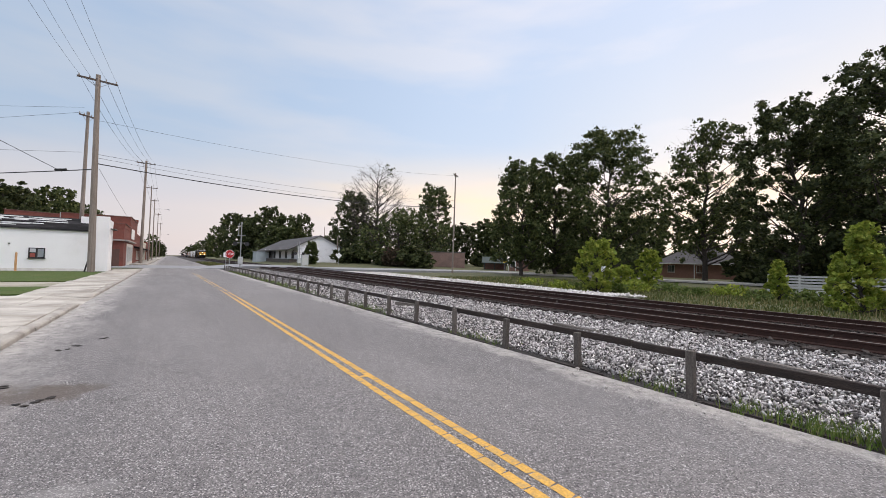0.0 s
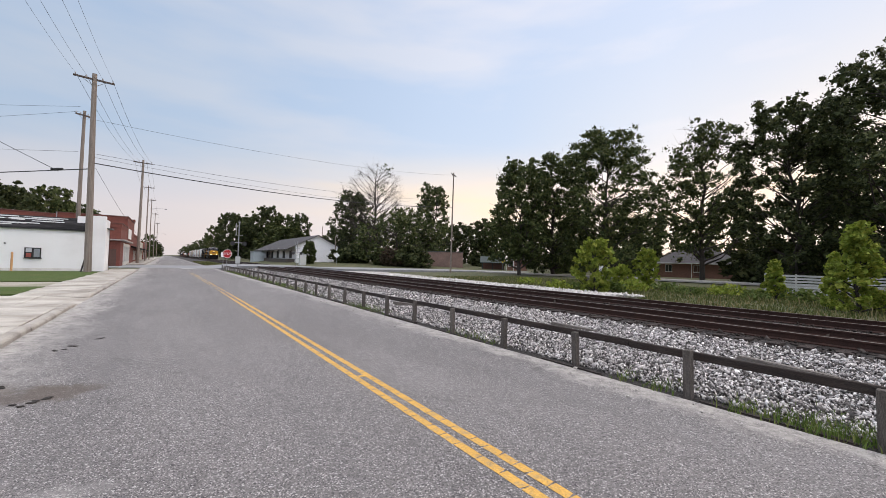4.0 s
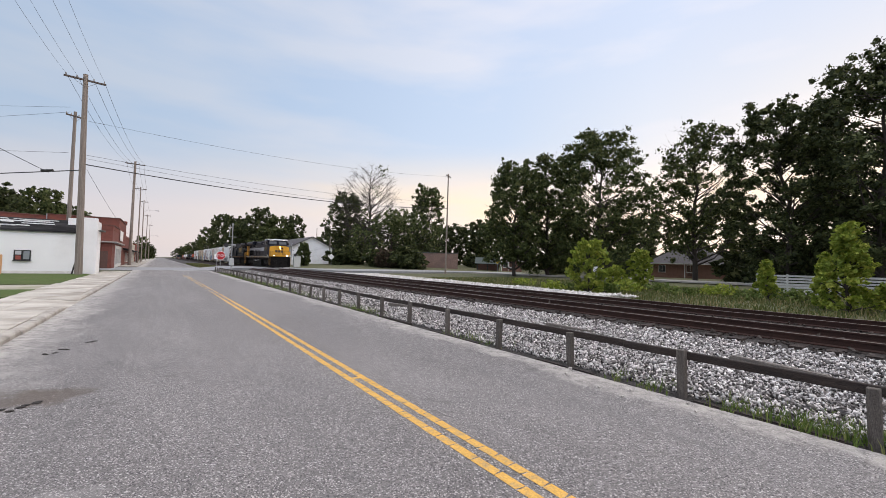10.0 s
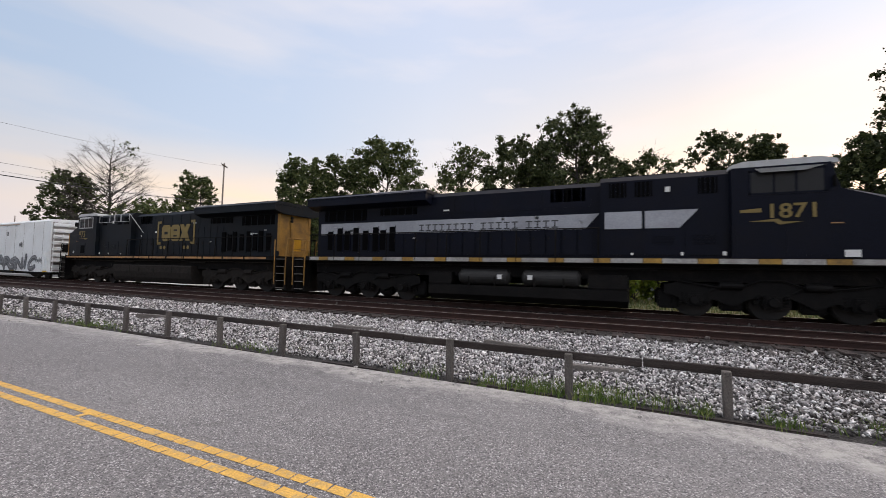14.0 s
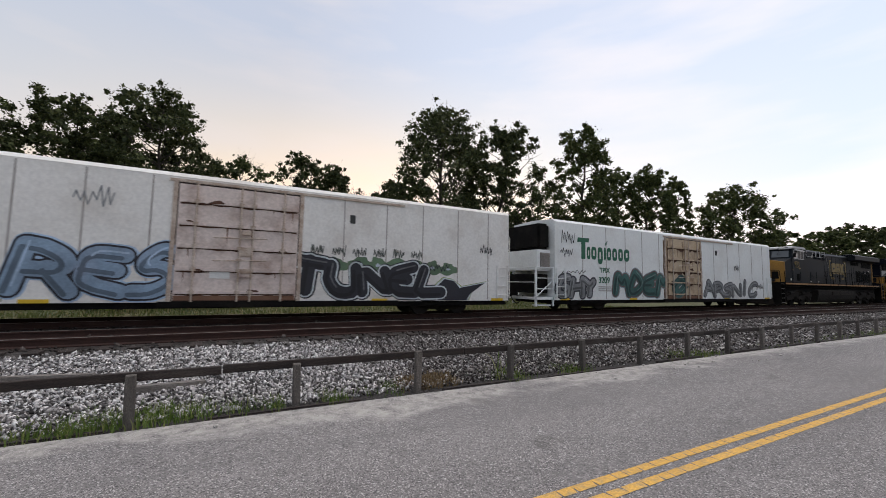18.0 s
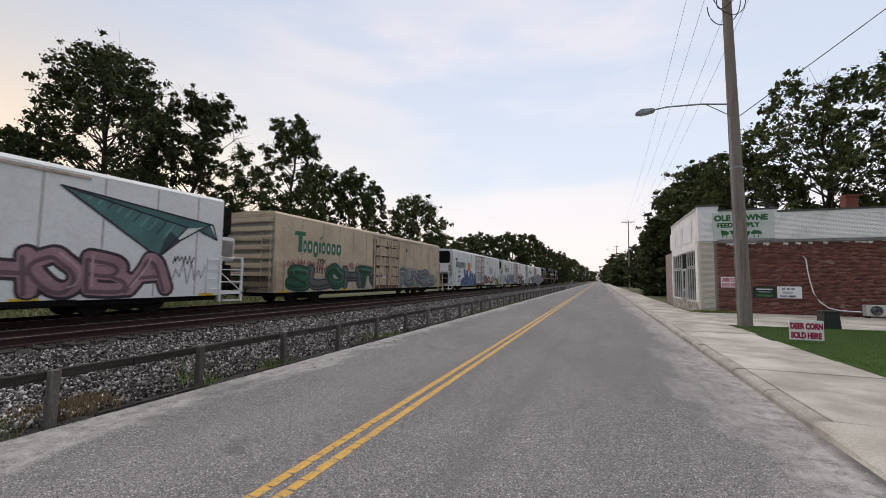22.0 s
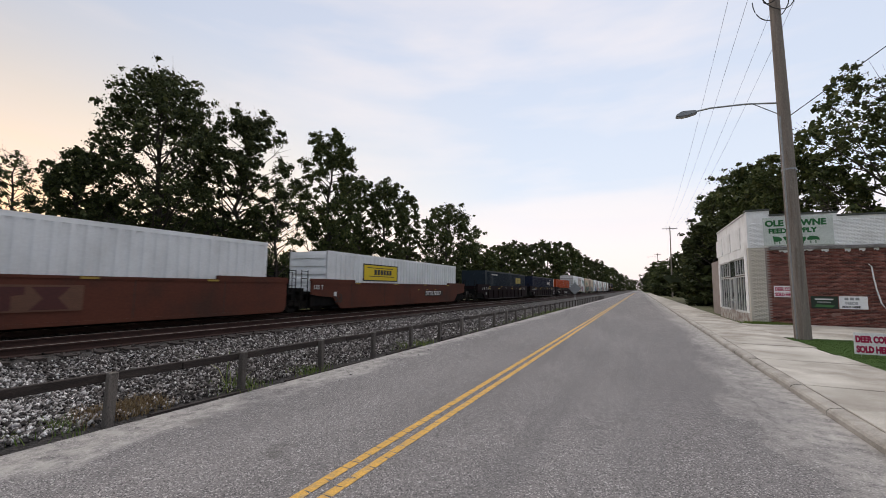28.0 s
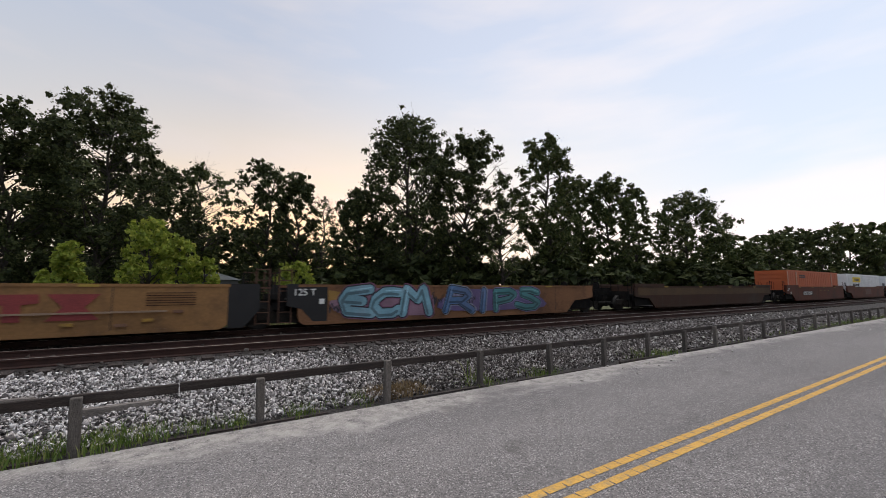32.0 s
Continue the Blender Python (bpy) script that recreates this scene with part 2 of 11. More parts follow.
def road_mat():
    """Worn asphalt with light aggregate, sand along the edges, and long tyre tracks."""
    m = bpy.data.materials.new("asphalt")
    m.use_nodes = True
    nt = m.node_tree
    n, l = nt.nodes.new, nt.links.new
    p = nt.nodes["Principled BSDF"]
    p.inputs["Roughness"].default_value = 0.88
    p.inputs["Specular IOR Level"].default_value = 0.35
    tc = n("ShaderNodeTexCoord")
    co = tc.outputs["Object"]
    sep = n("ShaderNodeSeparateXYZ")
    l(co, sep.inputs[0])

    def noise_tex(scale, detail=4, rough=0.55, sx=1.0, sy=1.0):
        mp, t = n("ShaderNodeMapping"), n("ShaderNodeTexNoise")
        mp.inputs["Scale"].default_value = (sx, sy, 1)
        l(co, mp.inputs[0]), l(mp.outputs[0], t.inputs["Vector"])
        t.inputs["Scale"].default_value, t.inputs["Detail"].default_value, t.inputs["Roughness"].default_value = scale, detail, rough
        return t.outputs[0]

    def ramp(src, a, b, c=0.0, d=1.0):
        r = n("ShaderNodeMapRange")
        for i, v in enumerate((a, b, c, d)):
            r.inputs[i + 1].default_value = v
        l(src, r.inputs[0])
        return r.outputs[0]

    def mix(f, a, b, kind="MIX"):
        x = n("ShaderNodeMix")
        x.data_type, x.blend_type = "RGBA", kind
        for sock, v in ((x.inputs[0], f), (x.inputs[6], a), (x.inputs[7], b)):
            if isinstance(v, (tuple, float)):
                sock.default_value = (*v, 1) if isinstance(v, tuple) else v
            else:
                l(v, sock)
        return x.outputs[2]

    def math_(op, a, b):
        x = n("ShaderNodeMath")
        x.operation = op
        for sock, v in ((x.inputs[0], a), (x.inputs[1], b)):
            if isinstance(v, float):
                sock.default_value = v
            else:
                l(v, sock)
        return x.outputs[0]

    base = mix(ramp(noise_tex(0.35, 5, 0.6, 1.0, 0.4), 0.35, 0.65), (0.152, 0.143, 0.142), (0.215, 0.203, 0.200))
    base = mix(ramp(noise_tex(2.2, 5, 0.6), 0.52, 0.75, 0.0, 0.45), base, (0.118, 0.111, 0.110))
    # stones of the surface
    vo = n("ShaderNodeTexVoronoi")
    vo.inputs["Scale"].default_value = 105.0
    l(co, vo.inputs["Vector"])
    sepc = n("ShaderNodeSeparateColor")
    l(vo.outputs["Color"], sepc.inputs[0])
    base = mix(ramp(sepc.outputs[0], 0.72, 0.95, 0.0, 0.85), base, (0.52, 0.49, 0.48))
    base = mix(ramp(sepc.outputs[1], 0.60, 0.92, 0.0, 0.88), base, (0.042, 0.040, 0.042))
    # sand and dust washed to both edges
    wob = ramp(noise_tex(0.55, 6, 0.72, 1.0, 0.5), 0.2, 0.8, -0.95, 0.95)
    xr = math_("ADD", sep.outputs["X"], wob)
    east = ramp(xr, 5.1, 5.5, 0.0, 0.8)
    west = ramp(xr, -1.3, -2.1, 0.0, 0.85)
    edge = math_("MULTIPLY", math_("MAXIMUM", east, west), ramp(noise_tex(5.0, 6, 0.75), 0.34, 0.58))
    base = mix(edge, base, (0.46, 0.435, 0.405))
    # damp dirt in the gutter before the dropped kerb
    gut = math_("MULTIPLY", ramp(sep.outputs["X"], -2.12, -2.26, 0.0, 0.85), math_("MULTIPLY", ramp(sep.outputs["Y"], -7.0, -5.0), ramp(sep.outputs["Y"], 3.0, 1.0)))
    base = mix(gut, base, (0.085, 0.078, 0.072))
    # large sparse pale stones and dark oil spots
    v2 = n("ShaderNodeTexVoronoi")
    v2.inputs["Scale"].default_value = 26.0
    l(co, v2.inputs["Vector"])
    s2 = n("ShaderNodeSeparateColor")
    l(v2.outputs["Color"], s2.inputs[0])
    chip = math_("MULTIPLY", ramp(s2.outputs[2], 0.92, 0.94), ramp(v2.outputs["Distance"], 0.16, 0.24, 1.0, 0.0))
    base = mix(chip, base, (0.52, 0.50, 0.49))
    oil = ramp(noise_tex(1.1, 3, 0.5), 0.66, 0.74, 0.0, 0.5)
    base = mix(oil, base, (0.07, 0.065, 0.062))
    # a brown stain washed out of the drive
    for cx, cy, rx, ry, am, col in ((-1.15, 6.75, 0.62, 0.45, 0.75, (0.10, 0.078, 0.062)), (-1.95, 7.2, 0.6, 0.5, 0.6, (0.11, 0.088, 0.072)), (-0.6, 3.9, 0.35, 0.2, 0.35, (0.34, 0.33, 0.32))):
        dx = math_("DIVIDE", math_("SUBTRACT", sep.outputs["X"], cx), rx)
        dy = math_("DIVIDE", math_("SUBTRACT", sep.outputs["Y"], cy), ry)
        dd = math_("ADD", math_("ADD", math_("MULTIPLY", dx, dx), math_("MULTIPLY", dy, dy)), ramp(noise_tex(3.0, 5, 0.7), 0.2, 0.8, -0.9, 0.9))
        base = mix(ramp(dd, 1.0, 0.3, 0.0, am), base, col)
    # darker tyre tracks
    tr = ramp(noise_tex(0.8, 4, 0.6, 1.6, 0.06), 0.52, 0.7, 0.0, 0.35)
    base = mix(tr, base, (0.13, 0.126, 0.127))
    l(base, p.inputs["Base Color"])
    bp = n("ShaderNodeBump")
    bp.inputs["Strength"].default_value, bp.inputs["Distance"].default_value = 0.5, 0.008
    l(vo.outputs["Distance"], bp.inputs["Height"])
    l(bp.outputs[0], p.inputs["Normal"])
    MATS["asphalt"] = m
    return m


def glass_mat(name, c=(0.03, 0.035, 0.04), rough=0.05):
    return mat(name, c, c, rough, 0.0, 1.0, 10.0, 0.0, fine_amt=0.05, spec=0.9)


# ---- mesh helpers ----
def box(bm, x0, x1, y0, y1, z0, z1, bevel=0.0, m=None):
    r = bmesh.ops.create_cube(bm, size=1.0)
    t = Matrix.Translation(((x0 + x1) / 2, (y0 + y1) / 2, (z0 + z1) / 2)) @ Matrix.Diagonal((abs(x1 - x0), abs(y1 - y0), abs(z1 - z0), 1))
    bmesh.ops.transform(bm, matrix=(m @ t) if m else t, verts=r["verts"])
    if bevel:
        es = list({e for v in r["verts"] for e in v.link_edges})
        bmesh.ops.bevel(bm, geom=es, offset=bevel, segments=2, affect="EDGES", clamp_overlap=True)
    return bm


def rod(bm, a, b, r0, r1=None, seg=8, caps=True):
    a, b = Vector(a), Vector(b)
    d = b - a
    q = d.to_track_quat("Z", "Y").to_matrix().to_4x4()
    bmesh.ops.create_cone(bm, cap_ends=caps, cap_tris=False, segments=seg, radius1=r0, radius2=r0 if r1 is None else r1, depth=d.length,
                          matrix=Matrix.Translation((a + b) / 2) @ q)
    return bm


def tube(bm, pts, r, seg=6):
    """One unbroken round tube through the points."""
    pts = [Vector(p) for p in pts]
    rings = []
    up = Vector((0.13, 0.21, 0.97))
    for i, p in enumerate(pts):
        d = (pts[min(i + 1, len(pts) - 1)] - pts[max(i - 1, 0)]).normalized()
        u = d.cross(up if abs(d.dot(up)) < 0.95 else Vector((1, 0, 0))).normalized()
        w = d.cross(u)
        rings.append([bm.verts.new(p + (u * math.cos(6.28319 * k / seg) + w * math.sin(6.28319 * k / seg)) * r) for k in range(seg)])
    for a, b in zip(rings, rings[1:]):
        for k in range(seg):
            bm.faces.new((a[k], a[(k + 1) % seg], b[(k + 1) % seg], b[k]))
    bm.faces.new(rings[0][::-1]), bm.faces.new(rings[-1])
    return bm


def prism(bm, pts, axis, a0, a1):
    """The outline pts, pulled from a0 to a1 along the axis; pts are the other two axes in order."""
    def at(p, v):
        return {"x": (v, p[0], p[1]), "y": (p[0], v, p[1]), "z": (p[0], p[1], v)}[axis]
    v0, v1 = [bm.verts.new(at(p, a0)) for p in pts], [bm.verts.new(at(p, a1)) for p in pts]
    k = len(pts)
    bm.faces.new(v0), bm.faces.new(v1[::-1])
    for i in range(k):
        bm.faces.new((v0[i], v1[i], v1[(i + 1) % k], v0[(i + 1) % k]))
    bmesh.ops.recalc_face_normals(bm, faces=bm.faces)
    return bm


def part(name, bm, material, parent=None, label="", smooth=False):
    me = bpy.data.meshes.new(name)
    bm.to_mesh(me)
    bm.free()
    me.materials.append(material)
    if smooth:
        me.shade_smooth()
    ob = new(name, me)
    if parent:
        ob.parent = parent
    if label:
        ob["label"] = label
    return ob


def raw_part(name, verts, faces, material, parent=None, label="", smooth=False):
    """A mesh from numpy arrays: verts (n, 3), faces (m, k)."""
    me = bpy.data.meshes.new(name)
    v, f = np.asarray(verts, np.float32), np.asarray(faces, np.int32)
    k = f.shape[1]
    me.vertices.add(len(v)), me.loops.add(f.size), me.polygons.add(len(f))
    me.vertices.foreach_set("co", v.ravel())
    me.loops.foreach_set("vertex_index", f.ravel())
    me.polygons.foreach_set("loop_start", np.arange(0, f.size, k, dtype=np.int32))
    me.update(calc_edges=True)
    me.materials.append(material)
    if smooth:
        me.shade_smooth()
    ob = new(name, me)
    if parent:
        ob.parent = parent
    if label:
        ob["label"] = label
    return ob


def thing(name, m, label, category, group=""):
    ob = new(name)
    ob.empty_display_size = 0.3
    ob.matrix_basis = m if isinstance(m, Matrix) else Matrix.Translation(m)
    return tagged(ob, label, category, group)


def nb():
    return bmesh.new()


def lettering(name, text, size, material, m, parent=None, extrude=0.004, label="", align="LEFT", bold=0.0):
    cu = bpy.data.curves.new(name, "FONT")
    cu.body, cu.size, cu.extrude, cu.align_x, cu.offset = text, size, extrude, align, bold
    tmp = bpy.data.objects.new(name, cu)
    scene.collection.objects.link(tmp)
    me = bpy.data.meshes.new_from_object(tmp)
    bpy.data.objects.remove(tmp)
    me.transform(m)
    me.materials.clear()
    me.materials.append(material)
    ob = new(name, me)
    if parent:
        ob.parent = parent
    if label:
        ob["label"] = label
    return ob


def west_face(x, y, z):
    """Frame of a text or sign on a face that looks to -x: read along -y."""
    return Matrix(((0, 0, -1, x), (-1, 0, 0, y), (0, 1, 0, z), (0, 0, 0, 1)))


def north_face(x, y, z):
    """Frame on a face that looks to +y: read along -x."""
    return Matrix(((-1, 0, 0, x), (0, 0, 1, y), (0, 1, 0, z), (0, 0, 0, 1)))


def south_face(x, y, z):
    return Matrix(((1, 0, 0, x), (0, 0, -1, y), (0, 1, 0, z), (0, 0, 0, 1)))


def structure(ob, label, category):
    return tagged(ob, label, category, kind="structure")

# ---- ground, road, track ----
asphalt = road_mat()
grass_soil = mat("grass_ground", (0.060, 0.076, 0.027), (0.092, 0.086, 0.040), 0.95, 0, 0.35, 30.0, 0.6, 0.5, fine_amt=0.45, dirt=(0.17, 0.14, 0.09), dirt_scale=0.25, dirt_amt=0.5)
lawn_mat = mat("lawn", (0.046, 0.086, 0.020), (0.056, 0.098, 0.026), 0.95, 0, 0.8, 60.0, 0.5, 0.5, fine_amt=0.25, spec=0.1)
lawn_dry = mat("dry_lawn", (0.080, 0.112, 0.036), (0.060, 0.094, 0.028), 0.95, 0, 0.5, 30.0, 0.7, 0.5, fine_amt=0.35, dirt=(0.16, 0.14, 0.07), dirt_scale=0.5, dirt_amt=0.5, spec=0.1)
dirt_drive = mat("dirt_drive", (0.40, 0.36, 0.31), (0.27, 0.25, 0.19), 0.95, 0, 0.5, 40.0, 0.5, 0.5, fine_amt=0.25, dirt=(0.11, 0.13, 0.05), dirt_scale=0.35, dirt_amt=0.7)
concrete = mat("concrete", (0.52, 0.49, 0.44), (0.33, 0.30, 0.26), 0.9, 0, 0.8, 55.0, 0.3, 0.32, fine_amt=0.16, dirt=(0.20, 0.17, 0.14), dirt_scale=0.6, dirt_amt=0.9, vary=0.10)
kerb_mat = mat("kerb_concrete", (0.44, 0.41, 0.37), (0.29, 0.265, 0.235), 0.9, 0, 2.0, 60.0, 0.35, 0.5, fine_amt=0.2, dirt=(0.18, 0.16, 0.14), dirt_scale=2.0, dirt_amt=0.6)
yellow_paint = mat("yellow_line_paint", (0.66, 0.375, 0.078), (0.57, 0.325, 0.070), 0.75, 0, 2.0, 70.0, 0.2, 0.5, fine_amt=0.25, dirt=(0.30, 0.24, 0.15), dirt_scale=9.0, dirt_amt=0.8)
white_paint = mat("white_line_paint", (0.66, 0.66, 0.64), (0.5, 0.5, 0.48), 0.75, 0, 2.0, 70.0, 0.2, fine_amt=0.25)
# bed coloured darker than its stones: paints the shade in the gaps between them
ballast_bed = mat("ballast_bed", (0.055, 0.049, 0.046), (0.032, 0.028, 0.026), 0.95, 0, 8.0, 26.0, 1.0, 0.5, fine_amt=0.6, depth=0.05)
gravel = mat("pale_gravel", (0.50, 0.47, 0.44), (0.36, 0.34, 0.32), 0.95, 0, 1.0, 30.0, 0.9, fine_amt=0.45, depth=0.04)
rust = mat("rusty_rail_steel", (0.050, 0.021, 0.015), (0.031, 0.014, 0.011), 0.9, 0.0, 3.0, 60.0, 0.3, fine_amt=0.3)
rail_head = mat("worn_rail_head", (0.30, 0.26, 0.24), (0.22, 0.18, 0.165), 0.45, 0.8, 3.0, 60.0, 0.05, fine_amt=0.12)
tie_wood = mat("creosoted_tie_wood", (0.045, 0.031, 0.026), (0.026, 0.019, 0.017), 0.92, 0, 2.0, 40.0, 0.6, stretch=(1, 6, 6), fine_amt=0.4, vary=0.3)
fence_wood = mat("weathered_fence_wood", (0.15, 0.132, 0.118), (0.045, 0.036, 0.031), 0.92, 0, 1.6, 30.0, 0.7, stretch=(8, 8, 1.2), fine_amt=0.4, vary=0.3, dirt=(0.21, 0.19, 0.175), dirt_scale=1.4, dirt_amt=0.5)
fence_rail = mat("dark_fence_rail_wood", (0.036, 0.024, 0.020), (0.016, 0.012, 0.0105), 0.9, 0, 1.6, 30.0, 0.6, stretch=(8, 1.2, 8), fine_amt=0.4, vary=0.2, dirt=(0.10, 0.084, 0.075), dirt_scale=1.2, dirt_amt=0.4)


def smooth(a, b, x):
    t = np.clip((x - a) / (b - a), 0, 1)
    return t * t * (3 - 2 * t)


RAIL_Z = 0.42
TRACKS = (11.95, 15.7)          # centre lines


def ground_z(x, y):
    """Height of the natural ground: level by the road, a shallow ditch past the track, a rise to the depot."""
    z = -0.10 + 0.95 * smooth(75, 105, y) * smooth(18, 30, x) - 0.12 * smooth(20, 24, x) * (1 - smooth(70, 100, y))
    return z + 0.5 * smooth(60, 120, np.hypot(x, y)) * smooth(30, 60, x)


def grid(name, xs, ys, fz, material, parent=None):
    X, Y = np.meshgrid(xs, ys)
    Z = fz(X, Y)
    v = np.stack([X, Y, Z], -1).reshape(-1, 3)
    nx, ny = len(xs), len(ys)
    i = (np.arange(ny - 1)[:, None] * nx + np.arange(nx - 1)[None]).ravel()
    f = np.stack([i, i + 1, i + nx + 1, i + nx], 1)
    return raw_part(name, v, f, material, parent, smooth=True)


far = [-3000, -1500, -800, -400, -250]
xs = far + list(range(-200, -20, 20)) + list(np.arange(-20, 60, 2.0)) + list(range(60, 220, 10)) + [250, 400, 800, 1500, 3000]
ys = far + list(range(-240, 260, 6)) + [300, 400, 800, 1500, 3000]
structure(grid("ground", np.array(xs, float), np.array(ys, float), ground_z, grass_soil), "level ground with rough summer grass and bare soil", "ground")

# road: the street along the track and the side road that crosses it
bm = nb()
box(bm, -2.45, 5.75, -900, 64.0, -0.3, 0.0)
road = structure(part("road", bm, asphalt), "grey worn asphalt street with sandy edges beside the railway", "road")
bm = nb()
box(bm, -2.7, 5.6, 80.0, 900, -0.3, 0.0)
structure(part("road_north", bm, asphalt), "grey asphalt street going on past the crossing", "road")
cross_mat = mat("crossing_asphalt", (0.27, 0.275, 0.285), (0.215, 0.22, 0.228), 0.9, 0, 0.7, 60.0, 0.3, fine_amt=0.3)
bm = nb()
prism(bm, [(-60, -0.3), (70, -0.3), (70, 0.1), (24, 0.18), (18.5, 0.415), (9.3, 0.415), (6.0, 0.06), (3.0, 0.0), (-60, 0.0)], "y", 64.0, 80.0)
structure(part("crossing_road", bm, cross_mat), "grey asphalt side road rising over the railway tracks", "road")

# pavement slabs and kerbs on the store side, with dropped stretches at the drives
def pavement_piece(name, x0, x1, y0, y1, z, material, parent, tilt=0.0):
    bm = nb()
    box(bm, x0, x1, y0, y1, -0.2, z, 0.006)
    ob = part(name, bm, material, parent)
    ob.rotation_euler = (0, tilt, 0)
    return ob


pavement = thing("pavement", (0, 0, 0), "pale concrete pavement slabs with stained joints along the street", "pavement")
pavement["kind"] = "structure"
kerb = thing("kerb", (0, 0, 0), "worn pale concrete kerb stones along the street", "kerb")
kerb["kind"] = "structure"
rng = random.Random(4)
y = -200.0
prev_low = False
while y < 52.5:
    step = 1.52 if -46 < y < 54 else 9.0
    low = -6.2 < y < 8.9 or 16.3 < y < 20.6
    z = 0.13 + rng.uniform(-0.0015, 0.0015)
    edge = -3.55 if low else -2.49
    ramp_ = None
    if low and not prev_low:
        ramp_ = (0, 1)
    elif not low and prev_low:
        ramp_ = (1, 0)
    if ramp_:
        # the kerb runs down to the drive, or up from it
        hi = [(-3.54, 0.13), (-2.50, 0.126), (-2.36, 0.115), (-2.305, 0.07), (-2.28, -0.05)]
        lo_ = [(-3.54, 0.125), (-2.62, 0.042), (-2.46, 0.026), (-2.36, 0.014), (-2.30, -0.05)]
        ends = (hi, lo_) if ramp_ == (0, 1) else (lo_, hi)
        bm = nb()
        rings = []
        for q in range(7):
            f = q / 6
            f = f * f * (3 - 2 * f)
            yy = (y if ramp_ == (0, 1) else y - 1.2) + 1.2 * q / 6
            rings.append([bm.verts.new((a_[0] * (1 - f) + b_[0] * f, yy, a_[1] * (1 - f) + b_[1] * f + 0.004)) for a_, b_ in zip(*ends)])
        for r0_, r1_ in zip(rings, rings[1:]):
            for q in range(4):
                bm.faces.new((r0_[q], r1_[q], r1_[q + 1], r0_[q + 1]))
        bmesh.ops.recalc_face_normals(bm, faces=bm.faces)
        part("kerb_ramp", bm, concrete, pavement)
    prev_low = low
    pavement_piece("slab", -4.45 + rng.uniform(-0.05, 0.05), edge, y + 0.003, y + step - 0.003, z, concrete, pavement, rng.uniform(-0.0015, 0.0015))
    if not low:
        bm = nb()
        prism(bm, [(-2.485, -0.2), (-2.28, -0.2), (-2.30, 0.07), (-2.325, 0.10), (-2.37, 0.118), (-2.485, 0.124)], "y", y + 0.004, y + step - 0.004)
        ob = part("kerb_stone", bm, kerb_mat, kerb)
        ob.location = (rng.uniform(-0.015, 0.015), 0, rng.uniform(-0.012, 0.008))
    else:
        bm = nb()
        prism(bm, [(-3.54, -0.2), (-2.30, -0.2), (-2.30, 0.006), (-2.6, 0.03), (-3.54, z - 0.006)], "y", y + 0.006, y + step - 0.006)
        part("drive_apron", bm, concrete, pavement)
    y += step

# lawns, the paved pad beside the feed store, the drive by the white building
def slab_part(name, pts, z, material, label, category):
    bm = nb()
    prism(bm, pts, "z", -0.25, z)
    return structure(part(name, bm, material), label, category)


slab_part("lawn_south", [(-4.5, -7.2), (-4.55, -18.3), (-30, -20.2), (-30, -7.2)], 0.10, lawn_mat, "short mown green lawn beside the pavement", "lawn")
slab_part("pad_south", [(-4.6, -18.9), (-4.6, -26.3), (-30, -26.3), (-30, -20.3), (-6, -18.7)], 0.06, concrete, "bare concrete drive beside the feed store wall", "pavement")
slab_part("lawn_north", [(-4.5, 46.6), (-4.55, 30.5), (-40, 33.5), (-40, 46.6)], 0.09, lawn_dry, "short mown green lawn before a white building", "lawn")
slab_part("lawn_strip_north", [(-4.55, 26.0), (-4.5, 21.5), (-40, 24.0), (-40, 28.5)], 0.09, lawn_dry, "narrow strip of mown grass between drives", "lawn")
slab_part("drive_north", [(-4.56, 30.4), (-4.56, 26.1), (-40, 28.6), (-40, 33.4)], 0.05, dirt_drive, "bare dirt drive with thin grass between two lawns", "pavement")
slab_part("drive_middle", [(-4.5, 21.4), (-4.5, 0.0), (-40, 0.0), (-40, 23.9)], 0.04, concrete, "pale worn concrete forecourt beside the street", "pavement")

# painted lines
bm = nb()
far_bm = nb()
lr = random.Random(31)


def line_bend(v):
    return -0.00016 * max(v, 0) ** 2


for x in (2.365, 2.565):
    y0 = -240.0
    while y0 < 47:
        if y0 > 22 and lr.random() < 0.16:
            y0 += 0.5
            continue
        near = -16 < y0 < 47
        y1 = y0 + (lr.uniform(0.10, 0.34) if near else 3.0)
        g = 0.007 if near else 0.0
        w = 0.05 if y0 < 18 else 0.043
        d = [lr.uniform(-0.003, 0.003) for _ in range(4)] if near else [0] * 4
        k = lr.uniform(-0.015, 0.015) if near else 0
        tgt = far_bm if y0 > 19 else bm
        tgt.faces.new([tgt.verts.new(p) for p in ((x - w + d[0] + line_bend(y0), y0 + g + k, 0.004), (x + w + d[1] + line_bend(y0), y0 + g - k, 0.004), (x + w + d[2] + line_bend(y1), y1 - g, 0.004), (x - w + d[3] + line_bend(y1), y1 - g, 0.004))])
        y0 = y1
box(bm, 2.42, 2.53, 5.60, 5.68, 0.001, 0.005)
structure(part("centre_line", bm, yellow_paint), "double yellow painted centre line, slightly worn", "road marking")
worn_yellow = mat("worn_yellow_paint", (0.56, 0.34, 0.10), (0.46, 0.29, 0.11), 0.8, 0, 2.0, 60.0, 0.2, 0.5, fine_amt=0.3, dirt=(0.26, 0.22, 0.17), dirt_scale=4.0, dirt_amt=0.7)
structure(part("centre_line_far", far_bm, worn_yellow), "faded double yellow centre line near the crossing", "road marking")
bm = nb()
box(bm, 1.7, 5.0, 61.6, 62.2, 0.001, 0.005)
box(bm, 3.6, 5.2, 78.6, 78.9, 0.001, 0.005)
